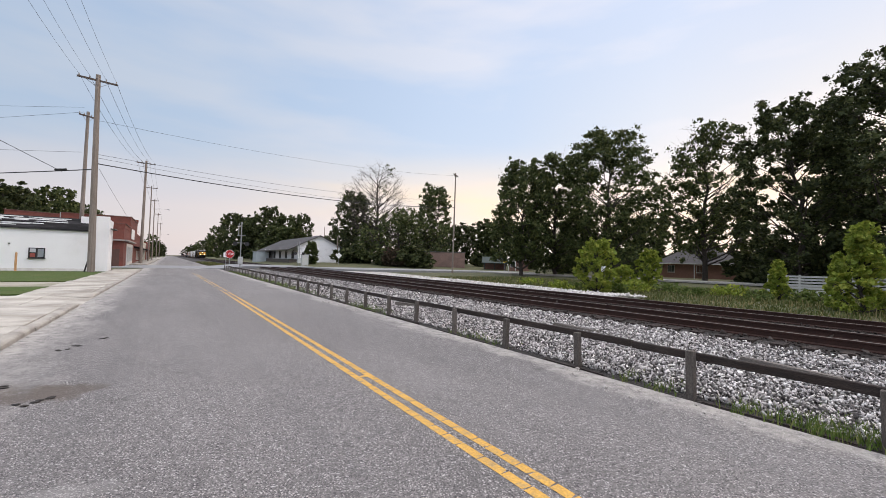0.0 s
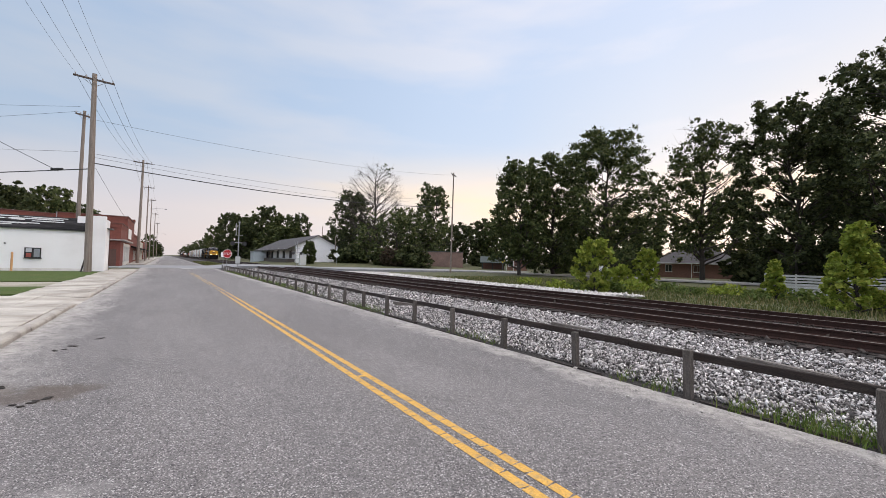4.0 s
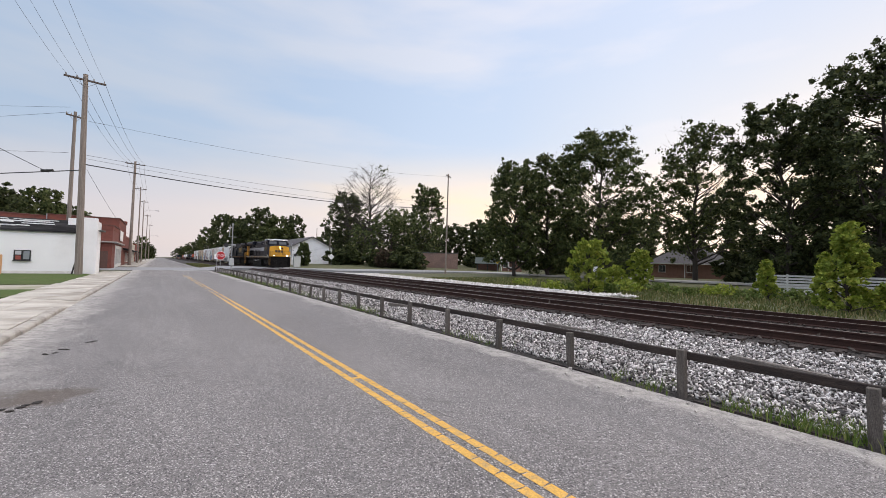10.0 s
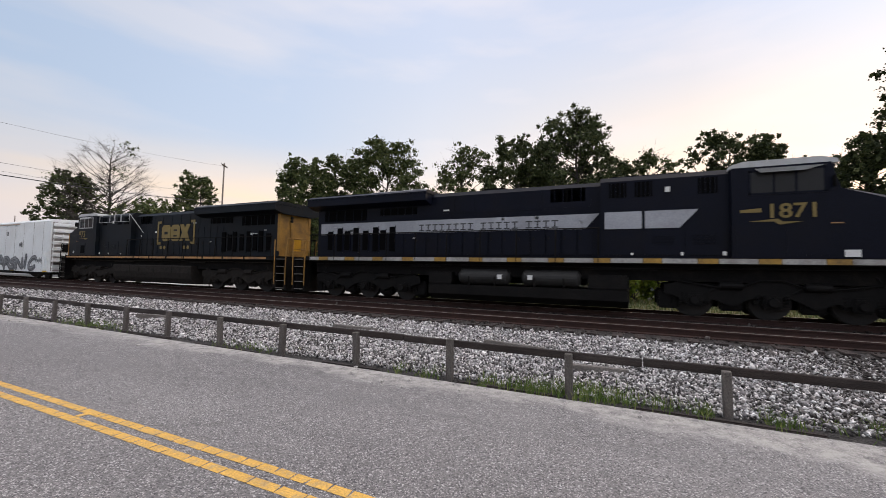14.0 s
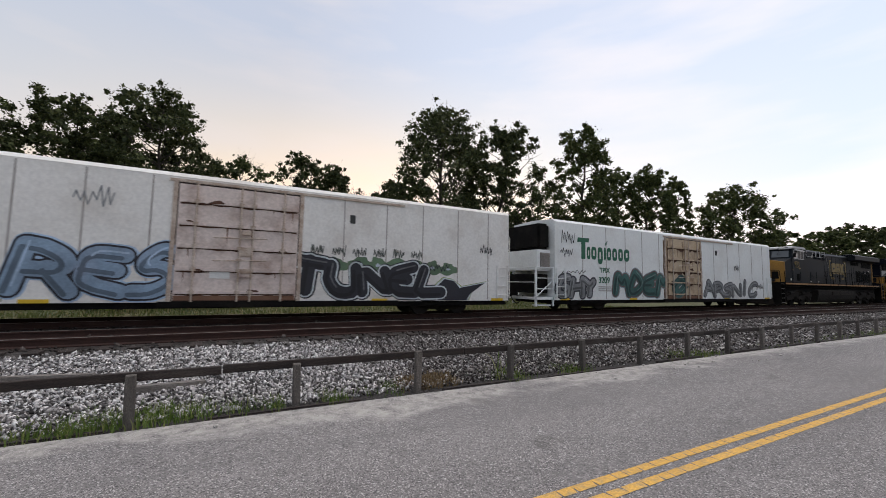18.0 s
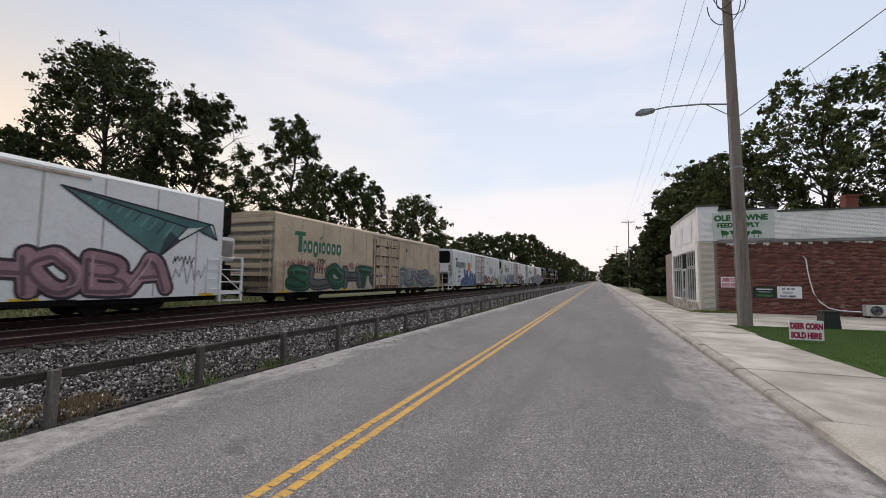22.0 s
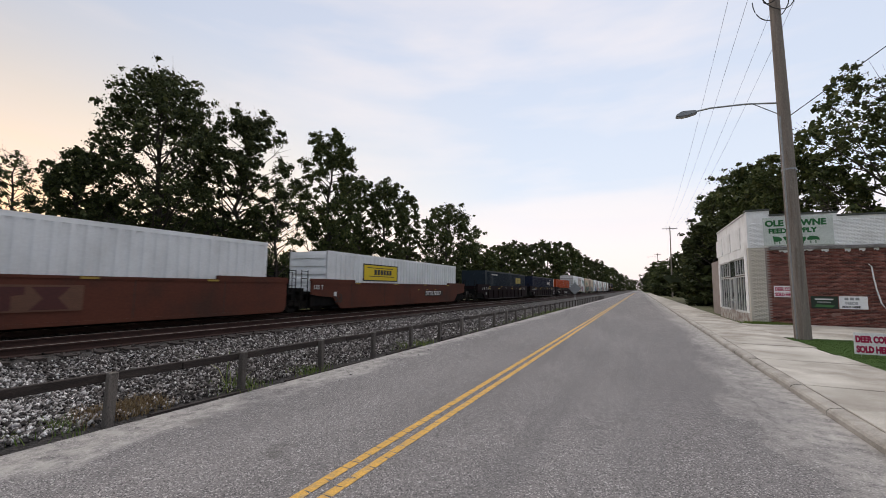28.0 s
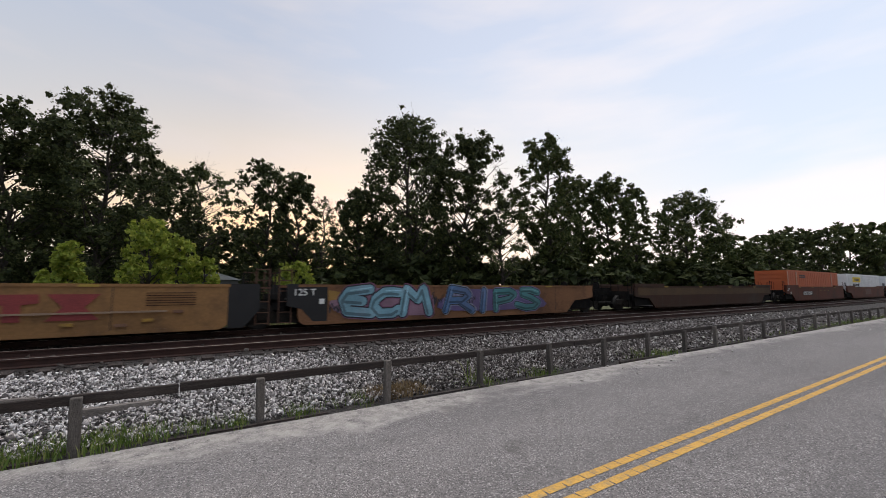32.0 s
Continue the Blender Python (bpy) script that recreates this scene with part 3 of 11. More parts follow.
structure(part("stop_bar", bm, white_paint), "worn white painted stop bar before the crossing", "road marking")


# track bed
def bed_z(x, y):
    z = np.interp(x, [5.7, 6.0, 7.4, 10.2, 10.62, 10.95, 17.0, 17.5, 19.6, 20.4], [-0.1, -0.02, 0.06, 0.17, 0.165, 0.225, 0.225, 0.18, -0.05, -0.25])
    return z


bx = np.array([5.7, 6.0, 6.4, 7.0, 7.6, 8.4, 9.2, 10.2, 10.62, 10.95, 12, 14, 16, 17.0, 17.5, 18.5, 19.6, 20.4])
track_brown = mat("track_bed_brown", (0.026, 0.017, 0.014), (0.016, 0.011, 0.0095), 0.95, 0, 5.0, 22.0, 1.0, 0.5, fine_amt=0.5, depth=0.04, dirt=(0.060, 0.050, 0.045), dirt_scale=2.5, dirt_amt=0.5)
structure(grid("track_floor_south", np.array([10.9, 12, 14, 16, 17.05]), np.concatenate([[-900, -500, -300], np.arange(-200, 64.5, 4.0)]), lambda x, y: np.full(x.shape, 0.228), track_brown), "dark brown fouled ballast between the rails", "ballast")
structure(grid("track_floor_north", np.array([10.9, 12, 14, 16, 17.05]), np.concatenate([np.arange(80, 200, 5.0), [300, 500, 900]]), lambda x, y: np.full(x.shape, 0.276), track_brown), "dark brown fouled ballast past the crossing", "ballast")
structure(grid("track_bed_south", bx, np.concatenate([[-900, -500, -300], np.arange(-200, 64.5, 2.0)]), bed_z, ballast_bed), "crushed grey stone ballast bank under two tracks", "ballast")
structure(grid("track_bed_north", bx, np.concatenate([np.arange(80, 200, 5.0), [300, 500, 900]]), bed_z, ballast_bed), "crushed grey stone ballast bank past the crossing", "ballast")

# stones of the ballast
def stones(name, n, x0, x1, y0, y1, size, material, label, seed, fz=bed_z, near=None, lift=0.0):
    r = np.random.default_rng(seed)
    if near:
        yy = np.sign(r.uniform(-1, 1, n)) * 0 + r.normal(near[0], near[1], n)
        yy = np.where((yy < y0) | (yy > y1), r.uniform(y0, y1, n), yy)
    else:
        yy = r.uniform(y0, y1, n)
    xx = r.uniform(x0, x1, n)
    zz = fz(xx, yy) + r.uniform(-0.012, 0.03, n) + lift
    o = np.array([(1, 0, 0), (-1, 0, 0), (0, 1, 0), (0, -1, 0), (0, 0, 1), (0, 0, -1)], float)
    f = np.array([(0, 2, 4), (2, 1, 4), (1, 3, 4), (3, 0, 4), (2, 0, 5), (1, 2, 5), (3, 1, 5), (0, 3, 5)])
    s = size * np.exp(r.normal(0, 0.32, n))
    v = o[None] * (s[:, None, None] * r.uniform(0.6, 1.25, (n, 6, 1)))
    v = v + r.normal(0, 0.22, (n, 6, 3)) * s[:, None, None]
    v[:, :, 2] *= 0.62
    q = r.normal(0, 1, (n, 3, 3))
    q, _ = np.linalg.qr(q)
    v = np.einsum("nij,nkj->nki", q, v)
    v += np.stack([xx, yy, zz], 1)[:, None]
    faces = (np.arange(n)[:, None, None] * 6 + f[None]).reshape(-1, 3)
    ob = raw_part(name, v.reshape(-1, 3), faces, material)
    return tagged(ob, label, "ballast", kind="stuff")


stone_mat = island_mat("ballast_stones", [(0.0, (0.036, 0.032, 0.031)), (0.24, (0.115, 0.106, 0.103)), (0.48, (0.30, 0.28, 0.275)), (0.74, (0.60, 0.57, 0.56)), (1.0, (0.84, 0.82, 0.81))], fine=35.0)
dirty_stone = island_mat("fouled_ballast_stones", [(0.0, (0.017, 0.0135, 0.012)), (0.34, (0.056, 0.048, 0.045)), (0.62, (0.135, 0.120, 0.114)), (0.85, (0.34, 0.315, 0.305)), (1.0, (0.62, 0.60, 0.59))], fine=35.0)
stones("ballast_stones", 40000, 6.05, 10.62, -2.6, 60, 0.030, stone_mat, "angular grey and white crushed ballast stones", 1, near=(7.0, 14.0))
stones("ballast_stones_fouled", 24000, 6.05, 10.62, -40, -1.6, 0.030, dirty_stone, "darker fouled ballast stones with brown dirt between", 21, near=(-7.0, 9.0))
stones("near_ballast_stones", 42000, 6.02, 10.0, -3.2, 13, 0.0215, stone_mat, "small angular grey and white ballast stones near the fence", 12, near=(2.5, 5.0), lift=0.02)
stones("near_ballast_stones_fouled", 20000, 6.02, 10.0, -12, -2.4, 0.0215, dirty_stone, "small fouled ballast stones near the fence", 22, near=(-5.0, 3.5), lift=0.02)
stained = island_mat("stained_stones", [(0.0, (0.018, 0.014, 0.012)), (0.6, (0.038, 0.030, 0.026)), (1.0, (0.11, 0.095, 0.088))], fine=35.0)
stones("ballast_stones_far", 12000, 10.6, 17.6, -30, 60, 0.04, stained, "grey ballast stones between the ties", 2, near=(4.0, 16.0))
gravel_mat = island_mat("gravel_stones", [(0.0, (0.40, 0.38, 0.36)), (1.0, (0.74, 0.72, 0.70))], fine=35.0)
stones("gravel_heap", 9000, 19.0, 23.5, 13, 42, 0.07, gravel_mat, "bright pale gravel spread past the track", 3,
       fz=lambda x, y: 0.02 + 0.20 * np.exp(-((x - 21) / 1.3) ** 2) * (0.6 + 0.4 * np.sin(y * 0.7)))


stones("gravel_strip", 5200, 17.7, 20.4, 1.5, 14, 0.05, gravel_mat, "pale gravel strip along the far side of the track", 23, fz=lambda x, y: np.maximum(bed_z(x, y), -0.08) + 0.01)


# rails and ties
def rail_profile(x):
    h = RAIL_Z
    return [(x - 0.075, h - 0.18), (x + 0.075, h - 0.18), (x + 0.075, h - 0.165), (x + 0.012, h - 0.14), (x + 0.012, h - 0.045), (x + 0.037, h - 0.035),
            (x + 0.037, h - 0.004), (x - 0.037, h - 0.004), (x - 0.037, h - 0.035), (x - 0.012, h - 0.045), (x - 0.012, h - 0.14), (x - 0.075, h - 0.165)]


for k, cx in enumerate(TRACKS):
    track = thing("railway_track", (0, 0, 0), ("rusty rails on dark ties, the empty track by the road", "rusty rails on dark ties, the track that the train runs on")[k], "track", "railway tracks")
    track["kind"] = "structure"
    for s in (-0.753, 0.753):
        rail = part("rail", prism(nb(), rail_profile(cx + s), "y", -900, 900), rust, track, "rust-brown steel rail")
        bm = nb()
        box(bm, cx + s - 0.030, cx + s + 0.030, -900, 900, RAIL_Z - 0.004, RAIL_Z, 0)
        part("rail_head", bm, rail_head, rail, "worn grey rail head")
    far_ties = nb()
    y0 = -60.0
    tie_mesh = None
    i = 0
    rg = random.Random(10 + k)
    while y0 < 64:
        if k == 0 and -62 < y0 < 60 or k == 1 and -22 < y0 < 20:
            if tie_mesh is None:
                bm = nb()
                box(bm, -1.40, 1.40, -0.115, 0.115, -0.16, 0.0, 0.008)
                tie = part("tie", bm, tie_wood, track)
                tie_mesh = tie.data
            else:
                tie = new("tie", tie_mesh)
                tie.parent = track
            tie.location = (cx + rg.uniform(-0.10, 0.08), y0 + rg.uniform(-0.03, 0.03), RAIL_Z - 0.182 + rg.uniform(-0.008, 0.0))
            tie.rotation_euler = (0, 0, rg.uniform(-0.015, 0.015))
            i += 1
        y0 += 0.53
    # ties further off, joined
    yy = [v for v in np.arange(-220, 400, 0.53) if not (-62 if k == 0 else -22) < v < (60 if k == 0 else 20) and not 63.5 < v < 80.5]
    r = np.random.default_rng(20 + k)
    o = np.array([(-1.31, -0.115, -0.16), (1.31, -0.115, -0.16), (1.31, 0.115, -0.16), (-1.31, 0.115, -0.16), (-1.31, -0.115, 0), (1.31, -0.115, 0), (1.31, 0.115, 0), (-1.31, 0.115, 0)])
    c = np.stack([cx + r.uniform(-0.05, 0.05, len(yy)), np.array(yy), np.full(len(yy), RAIL_Z - 0.184)], 1)
    f = np.array([(4, 5, 6, 7), (0, 1, 5, 4), (1, 2, 6, 5), (2, 3, 7, 6), (3, 0, 4, 7)])
    ob = raw_part("far_ties", (c[:, None] + o[None]).reshape(-1, 3), (np.arange(len(yy))[:, None, None] * 8 + f[None]).reshape(-1, 4), tie_wood, track)
    ob["kind"] = "stuff"

# guard fence of low posts and one rail
fence = thing("guard_fence", (0, 0, 0), "low weathered timber guard fence between street and ballast", "fence")
rg = random.Random(3)
post_y = [2.64 + 1.83 * i for i in range(-45, 31)]
for y0 in post_y:
    w, h = rg.uniform(0.045, 0.054), 0.60 + rg.uniform(-0.03, 0.02)
    bm = nb()
    prism(bm, [(-w, -w), (w, -w), (w * 0.95, w), (-w, w * 0.9)], "z", -0.15, h)
    bmesh.ops.bevel(bm, geom=bm.edges[:], offset=0.008, segments=1, affect="EDGES")
    ob = part("post", bm, fence_wood, fence)
    ob.location = (5.93 + rg.uniform(-0.02, 0.02), y0 + rg.uniform(-0.03, 0.03), 0)
    ob.rotation_euler = (rg.uniform(-0.03, 0.03), rg.uniform(-0.035, 0.035), rg.uniform(-0.1, 0.1))
for i in range(0, len(post_y) - 2, 2):
    a, b = post_y[i] - 0.9, post_y[i] + 3.66 - 0.9
    bm = nb()
    prism(bm, [(6.005, 0.488), (6.10, 0.488), (6.10, 0.588), (6.005, 0.596)], "y", a + 0.006, b - 0.006)
    bmesh.ops.bevel(bm, geom=bm.edges[:], offset=0.01, segments=1, affect="EDGES")
    ob = part("fence_rail", bm, fence_rail, fence)
    ob.location.z = rg.uniform(-0.012, 0.008)
# timber edge that holds the bank back
edge = thing("edge_beam", (0, 0, 0), "rotten dark timber edging along the foot of the ballast", "edging")
for i in range(26):
    a = -28 + i * 2.9
    bm = nb()
    ln = rg.uniform(1.2, 2.86)
    box(bm, 5.79, 5.88, a + 0.02, a + ln, -0.1, 0.045, 0.015)
    ob = part("edge_timber", bm, fence_rail, edge)
    ob.location = (rg.uniform(-0.02, 0.02), 0, rg.uniform(-0.04, 0.005))
    ob.rotation_euler = (0, 0, 0)

# old ties lying on the ballast
old_tie = mat("old_grey_tie", (0.20, 0.18, 0.165), (0.12, 0.105, 0.095), 0.95, 0, 1.5, 30.0, 0.6, stretch=(6, 1, 6), fine_amt=0.4)
for x0, y0, ln, rz in ((8.6, 6.6, 1.2, 0.12), (8.4, 2.3, 1.3, -0.05), (7.3, 0.6, 1.0, 0.2), (7.6, 13.0, 1.6, 0.5)):
    ob = tagged(part("old_tie", box(nb(), -0.09, 0.09, -ln / 2, ln / 2, -0.06, 0.05, 0.012), old_tie), "split grey timber tie lying on the ballast", "timber", "discarded ties")
    ob.matrix_basis = pose(x0, y0, float(bed_z(x0, y0)) + 0.05, 2, 3, math.degrees(rz))

# ---- the train: one thing for each vehicle, front end at y = 0, built on the centre of its track ----
black = mat("dark_running_gear", (0.0085, 0.0078, 0.0075), (0.0055, 0.005, 0.005), 0.85, 0.0, 2.0, 30.0, 0.3, fine_amt=0.35, dirt=(0.028, 0.023, 0.019), dirt_scale=1.4, dirt_amt=0.5, spec=0.12)
bogie_grime = mat("bogie_grime", (0.030, 0.025, 0.021), (0.016, 0.0135, 0.012), 0.85, 0, 5.0, 30.0, 0.4, fine_amt=0.4, spec=0.15)
wheel_steel = mat("wheel_steel", (0.022, 0.018, 0.016), (0.014, 0.012, 0.011), 0.7, 0.1, 3.0, 30.0, 0.2)
navy = mat("navy_loco_paint", (0.0052, 0.0068, 0.0150), (0.0040, 0.0052, 0.0105), 0.42, 0.0, 0.7, 20.0, 0.04, fine_amt=0.15, dirt=(0.010, 0.0085, 0.0085), dirt_scale=0.8, dirt_amt=0.4, spec=0.10)
gear_black = mat("dark_loco_gear", (0.0085, 0.0078, 0.0074), (0.0055, 0.005, 0.005), 0.6, 0.0, 3.0, 30.0, 0.3, fine_amt=0.35, dirt=(0.017, 0.014, 0.012), dirt_scale=1.6, dirt_amt=0.5, spec=0.12)
grille_black = mat("black_grille_mesh", (0.0026, 0.0026, 0.0028), (0.0018, 0.0018, 0.002), 0.8, spec=0.05)
tank_grey = mat("grey_air_tank", (0.034, 0.033, 0.032), (0.024, 0.023, 0.022), 0.55, dirt=(0.014, 0.013, 0.012), dirt_scale=1.4, dirt_amt=0.5, spec=0.2)
pale_sill = mat("grimy_pale_stripe", (0.42, 0.41, 0.39), (0.27, 0.25, 0.23), 0.6, 0, 1.4, 20.0, 0.04, dirt=(0.10, 0.085, 0.07), dirt_scale=1.0, dirt_amt=0.7)
dull_stripe = mat("grimy_yellow_stripe", (0.42, 0.24, 0.035), (0.28, 0.15, 0.03), 0.6, 0, 1.4, 20.0, 0.04, dirt=(0.10, 0.06, 0.03), dirt_scale=1.0, dirt_amt=0.7)
shade_grey = mat("grey_sunshade", (0.20, 0.21, 0.22), (0.14, 0.145, 0.15), 0.6)
number_glow = plain("lit_number_board", (0.8, 0.8, 0.75), emit=((1.0, 0.95, 0.85), 0.8))
navy_old = mat("faded_navy_paint", (0.0085, 0.0122, 0.0172), (0.0062, 0.0086, 0.0118), 0.5, 0.0, 0.7, 20.0, 0.05, fine_amt=0.15, dirt=(0.014, 0.0125, 0.011), dirt_scale=0.7, dirt_amt=0.6, spec=0.12)
loco_yellow = mat("loco_yellow_paint", (0.72, 0.36, 0.02), (0.58, 0.28, 0.02), 0.5, 0, 1.2, 20.0, 0.04, fine_amt=0.1, dirt=(0.12, 0.07, 0.03), dirt_scale=1.3, dirt_amt=0.5)
step_edge = mat("worn_step_edge", (0.20, 0.19, 0.17), (0.10, 0.095, 0.085), 0.7)
dull_yellow = mat("dirty_loco_yellow", (0.36, 0.18, 0.022), (0.26, 0.13, 0.02), 0.6, 0, 1.2, 20.0, 0.04, fine_amt=0.15, dirt=(0.05, 0.03, 0.018), dirt_scale=1.3, dirt_amt=0.7)
sill_stripe = mat("dull_sill_stripe", (0.46, 0.22, 0.07), (0.30, 0.16, 0.07), 0.6, 0, 1.6, 20.0, 0.05, dirt=(0.06, 0.05, 0.04), dirt_scale=1.0, dirt_amt=0.7)
silver = mat("silver_band_paint", (0.36, 0.37, 0.40), (0.29, 0.30, 0.33), 0.45, 0.2, 1.0, 20.0, 0.03, fine_amt=0.1, dirt=(0.11, 0.10, 0.10), dirt_scale=0.9, dirt_amt=0.4)
gold = mat("dull_gold_lettering", (0.218, 0.152, 0.040), (0.165, 0.115, 0.034), 0.6, fine_amt=0.1)
pale = mat("pale_lettering", (0.66, 0.64, 0.60), (0.55, 0.53, 0.50), 0.6, fine_amt=0.1)
roof_grey = mat("pale_cab_roof", (0.50, 0.50, 0.50), (0.38, 0.38, 0.38), 0.6, fine_amt=0.15)
cab_glass = mat("cab_glass", (0.012, 0.013, 0.015), (0.01, 0.011, 0.012), 0.3, spec=0.25)
screen_glass = glass_mat("windscreen_glass", (0.06, 0.065, 0.07), 0.06)
lamp_on = plain("lit_ditch_light", (1.0, 0.92, 0.75), emit=((1.0, 0.86, 0.62), 12.0))
lamp_warm = plain("lit_headlight", (1.0, 0.80, 0.45), emit=((1.0, 0.66, 0.24), 7.0))
reefer_white = mat("reefer_white_paint", (0.805, 0.825, 0.82), (0.745, 0.765, 0.76), 0.55, 0, 0.5, 12.0, 0.04, fine_amt=0.06, dirt=(0.58, 0.54, 0.50), dirt_scale=0.55, dirt_amt=0.40)
reefer_cream = mat("reefer_stained_white", (0.80, 0.785, 0.76), (0.72, 0.70, 0.665), 0.6, 0, 0.5, 12.0, 0.04, fine_amt=0.08, dirt=(0.52, 0.45, 0.40), dirt_scale=0.5, dirt_amt=0.5)
reefer_tan = mat("reefer_tan_paint", (0.62, 0.50, 0.36), (0.50, 0.39, 0.27), 0.65, 0, 0.5, 12.0, 0.05, fine_amt=0.1, dirt=(0.33, 0.26, 0.19), dirt_scale=0.5, dirt_amt=0.6)
seam_mat = mat("panel_seam_stain_and_shade", (0.36, 0.33, 0.31), (0.25, 0.22, 0.20), 0.7)
door_rusty = mat("rust_streaked_door_paint", (0.58, 0.47, 0.34), (0.44, 0.33, 0.22), 0.65, 0, 0.9, 14.0, 0.05, fine_amt=0.12, dirt=(0.20, 0.105, 0.06), dirt_scale=1.2, dirt_amt=0.8)
door_pink = mat("pinkish_stained_door_paint", (0.70, 0.61, 0.57), (0.60, 0.50, 0.46), 0.65, 0, 0.9, 14.0, 0.05, fine_amt=0.12, dirt=(0.26, 0.15, 0.11), dirt_scale=1.2, dirt_amt=0.7)
door_mat = mat("stained_door_paint", (0.71, 0.70, 0.68), (0.61, 0.59, 0.56), 0.6, 0, 0.9, 14.0, 0.05, fine_amt=0.1, dirt=(0.32, 0.20, 0.13), dirt_scale=1.1, dirt_amt=0.6)
door_tan = mat("stained_tan_door", (0.60, 0.49, 0.36), (0.50, 0.39, 0.27), 0.65, 0, 0.9, 14.0, 0.05, fine_amt=0.1, dirt=(0.24, 0.15, 0.10), dirt_scale=1.4, dirt_amt=0.75)
bar_mat = mat("rusty_door_bar", (0.60, 0.52, 0.45), (0.34, 0.24, 0.18), 0.7, 0.1, 3.0, 30.0)
rust_dark = mat("flaked_dark_rust", (0.060, 0.030, 0.020), (0.115, 0.055, 0.034), 0.9, 0, 3.0, 40.0, 0.2)
rust_stain = mat("brown_rust_stain", (0.19, 0.115, 0.068), (0.075, 0.042, 0.026), 0.85, 0, 2.5, 30.0, 0.1)
rust_run = mat("rust_run", (0.16, 0.075, 0.045), (0.22, 0.12, 0.075), 0.8)
brand_green = mat("brand_green_paint", (0.012, 0.125, 0.068), (0.014, 0.105, 0.058), 0.5, fine_amt=0.08)
well_brown = mat("well_car_brown", (0.125, 0.040, 0.024), (0.094, 0.031, 0.020), 0.65, 0, 0.6, 15.0, 0.05, fine_amt=0.12, dirt=(0.055, 0.034, 0.026), dirt_scale=0.6, dirt_amt=0.6, spec=0.2)
well_dark = mat("well_car_oxide", (0.0140, 0.0052, 0.0066), (0.0100, 0.0040, 0.0050), 0.7, 0, 0.6, 15.0, 0.05, spec=0.12, fine_amt=0.12, dirt=(0.015, 0.0085, 0.009), dirt_scale=0.6, dirt_amt=0.6)
well_yellow = mat("well_car_faded_yellow", (0.30, 0.158, 0.064), (0.235, 0.125, 0.052), 0.65, 0, 0.6, 15.0, 0.05, fine_amt=0.12, dirt=(0.085, 0.05, 0.034), dirt_scale=0.9, dirt_amt=0.8, spec=0.2)
well_tan = mat("well_car_rust_stained_tan", (0.24, 0.118, 0.058), (0.17, 0.082, 0.042), 0.65, 0, 0.6, 15.0, 0.05, fine_amt=0.15, dirt=(0.065, 0.035, 0.026), dirt_scale=1.1, dirt_amt=0.85, spec=0.2)
well_olive = mat("well_car_dull_olive", (0.058, 0.028, 0.018), (0.044, 0.022, 0.015), 0.7, 0, 0.6, 15.0, 0.05, fine_amt=0.15, dirt=(0.06, 0.045, 0.035), dirt_scale=0.6, dirt_amt=0.6, spec=0.2)
well_band = mat("weathered_olive_band", (0.110, 0.068, 0.036), (0.080, 0.050, 0.028), 0.7, 0, 0.7, 15.0, 0.05, fine_amt=0.2, dirt=(0.05, 0.035, 0.028), dirt_scale=0.8, dirt_amt=0.6, spec=0.2)
well_flange = mat("pale_worn_flange", (0.055, 0.045, 0.045), (0.04, 0.03, 0.03), 0.6)
end_black = mat("black_end_paint", (0.0075, 0.0075, 0.0085), (0.012, 0.0115, 0.012), 0.7)
seam_dark = mat("dark_weld_seam", (0.045, 0.026, 0.02), (0.035, 0.02, 0.016), 0.7)
dull_reflector = plain("dull_reflector_yellow", (0.38, 0.25, 0.04))
box_orange = mat("container_red_orange", (0.52, 0.080, 0.020), (0.45, 0.068, 0.018), 0.5, 0, 0.6, 15.0, 0.03, fine_amt=0.06, dirt=(0.24, 0.04, 0.018), dirt_scale=0.8, dirt_amt=0.4, spec=0.2)
box_salmon = mat("container_faded_orange", (0.52, 0.13, 0.05), (0.44, 0.105, 0.042), 0.55, 0, 0.6, 15.0, 0.03, fine_amt=0.06, dirt=(0.42, 0.14, 0.08), dirt_scale=0.8, dirt_amt=0.4, spec=0.2)
box_navy = mat("container_navy", (0.012, 0.018, 0.042), (0.009, 0.014, 0.032), 0.5, 0, 0.6, 15.0, 0.03, fine_amt=0.08, spec=0.2)
box_slate = mat("container_slate_blue", (0.017, 0.028, 0.040), (0.013, 0.022, 0.031), 0.5, 0, 0.6, 15.0, 0.03, fine_amt=0.08, spec=0.2)
box_white = mat("container_white", (0.82, 0.83, 0.84), (0.75, 0.76, 0.77), 0.5, 0, 0.6, 15.0, 0.03, fine_amt=0.05, dirt=(0.55, 0.54, 0.52), dirt_scale=0.6, dirt_amt=0.4)
sign_yellow = plain("container_sign_yellow", (0.78, 0.56, 0.02))
reflector = plain("reflector_yellow", (0.75, 0.48, 0.03))
decal_white = plain("decal_white", (0.72, 0.72, 0.70))
decal_black = plain("decal_black", (0.03, 0.03, 0.032))

TC = TRACKS[1]
VEHICLES = []


def vehicle(name, offset, label, category, group):
    ob = thing(name, (TC, 0, 0), label, category, group)
    VEHICLES.append((ob, offset))
    return ob


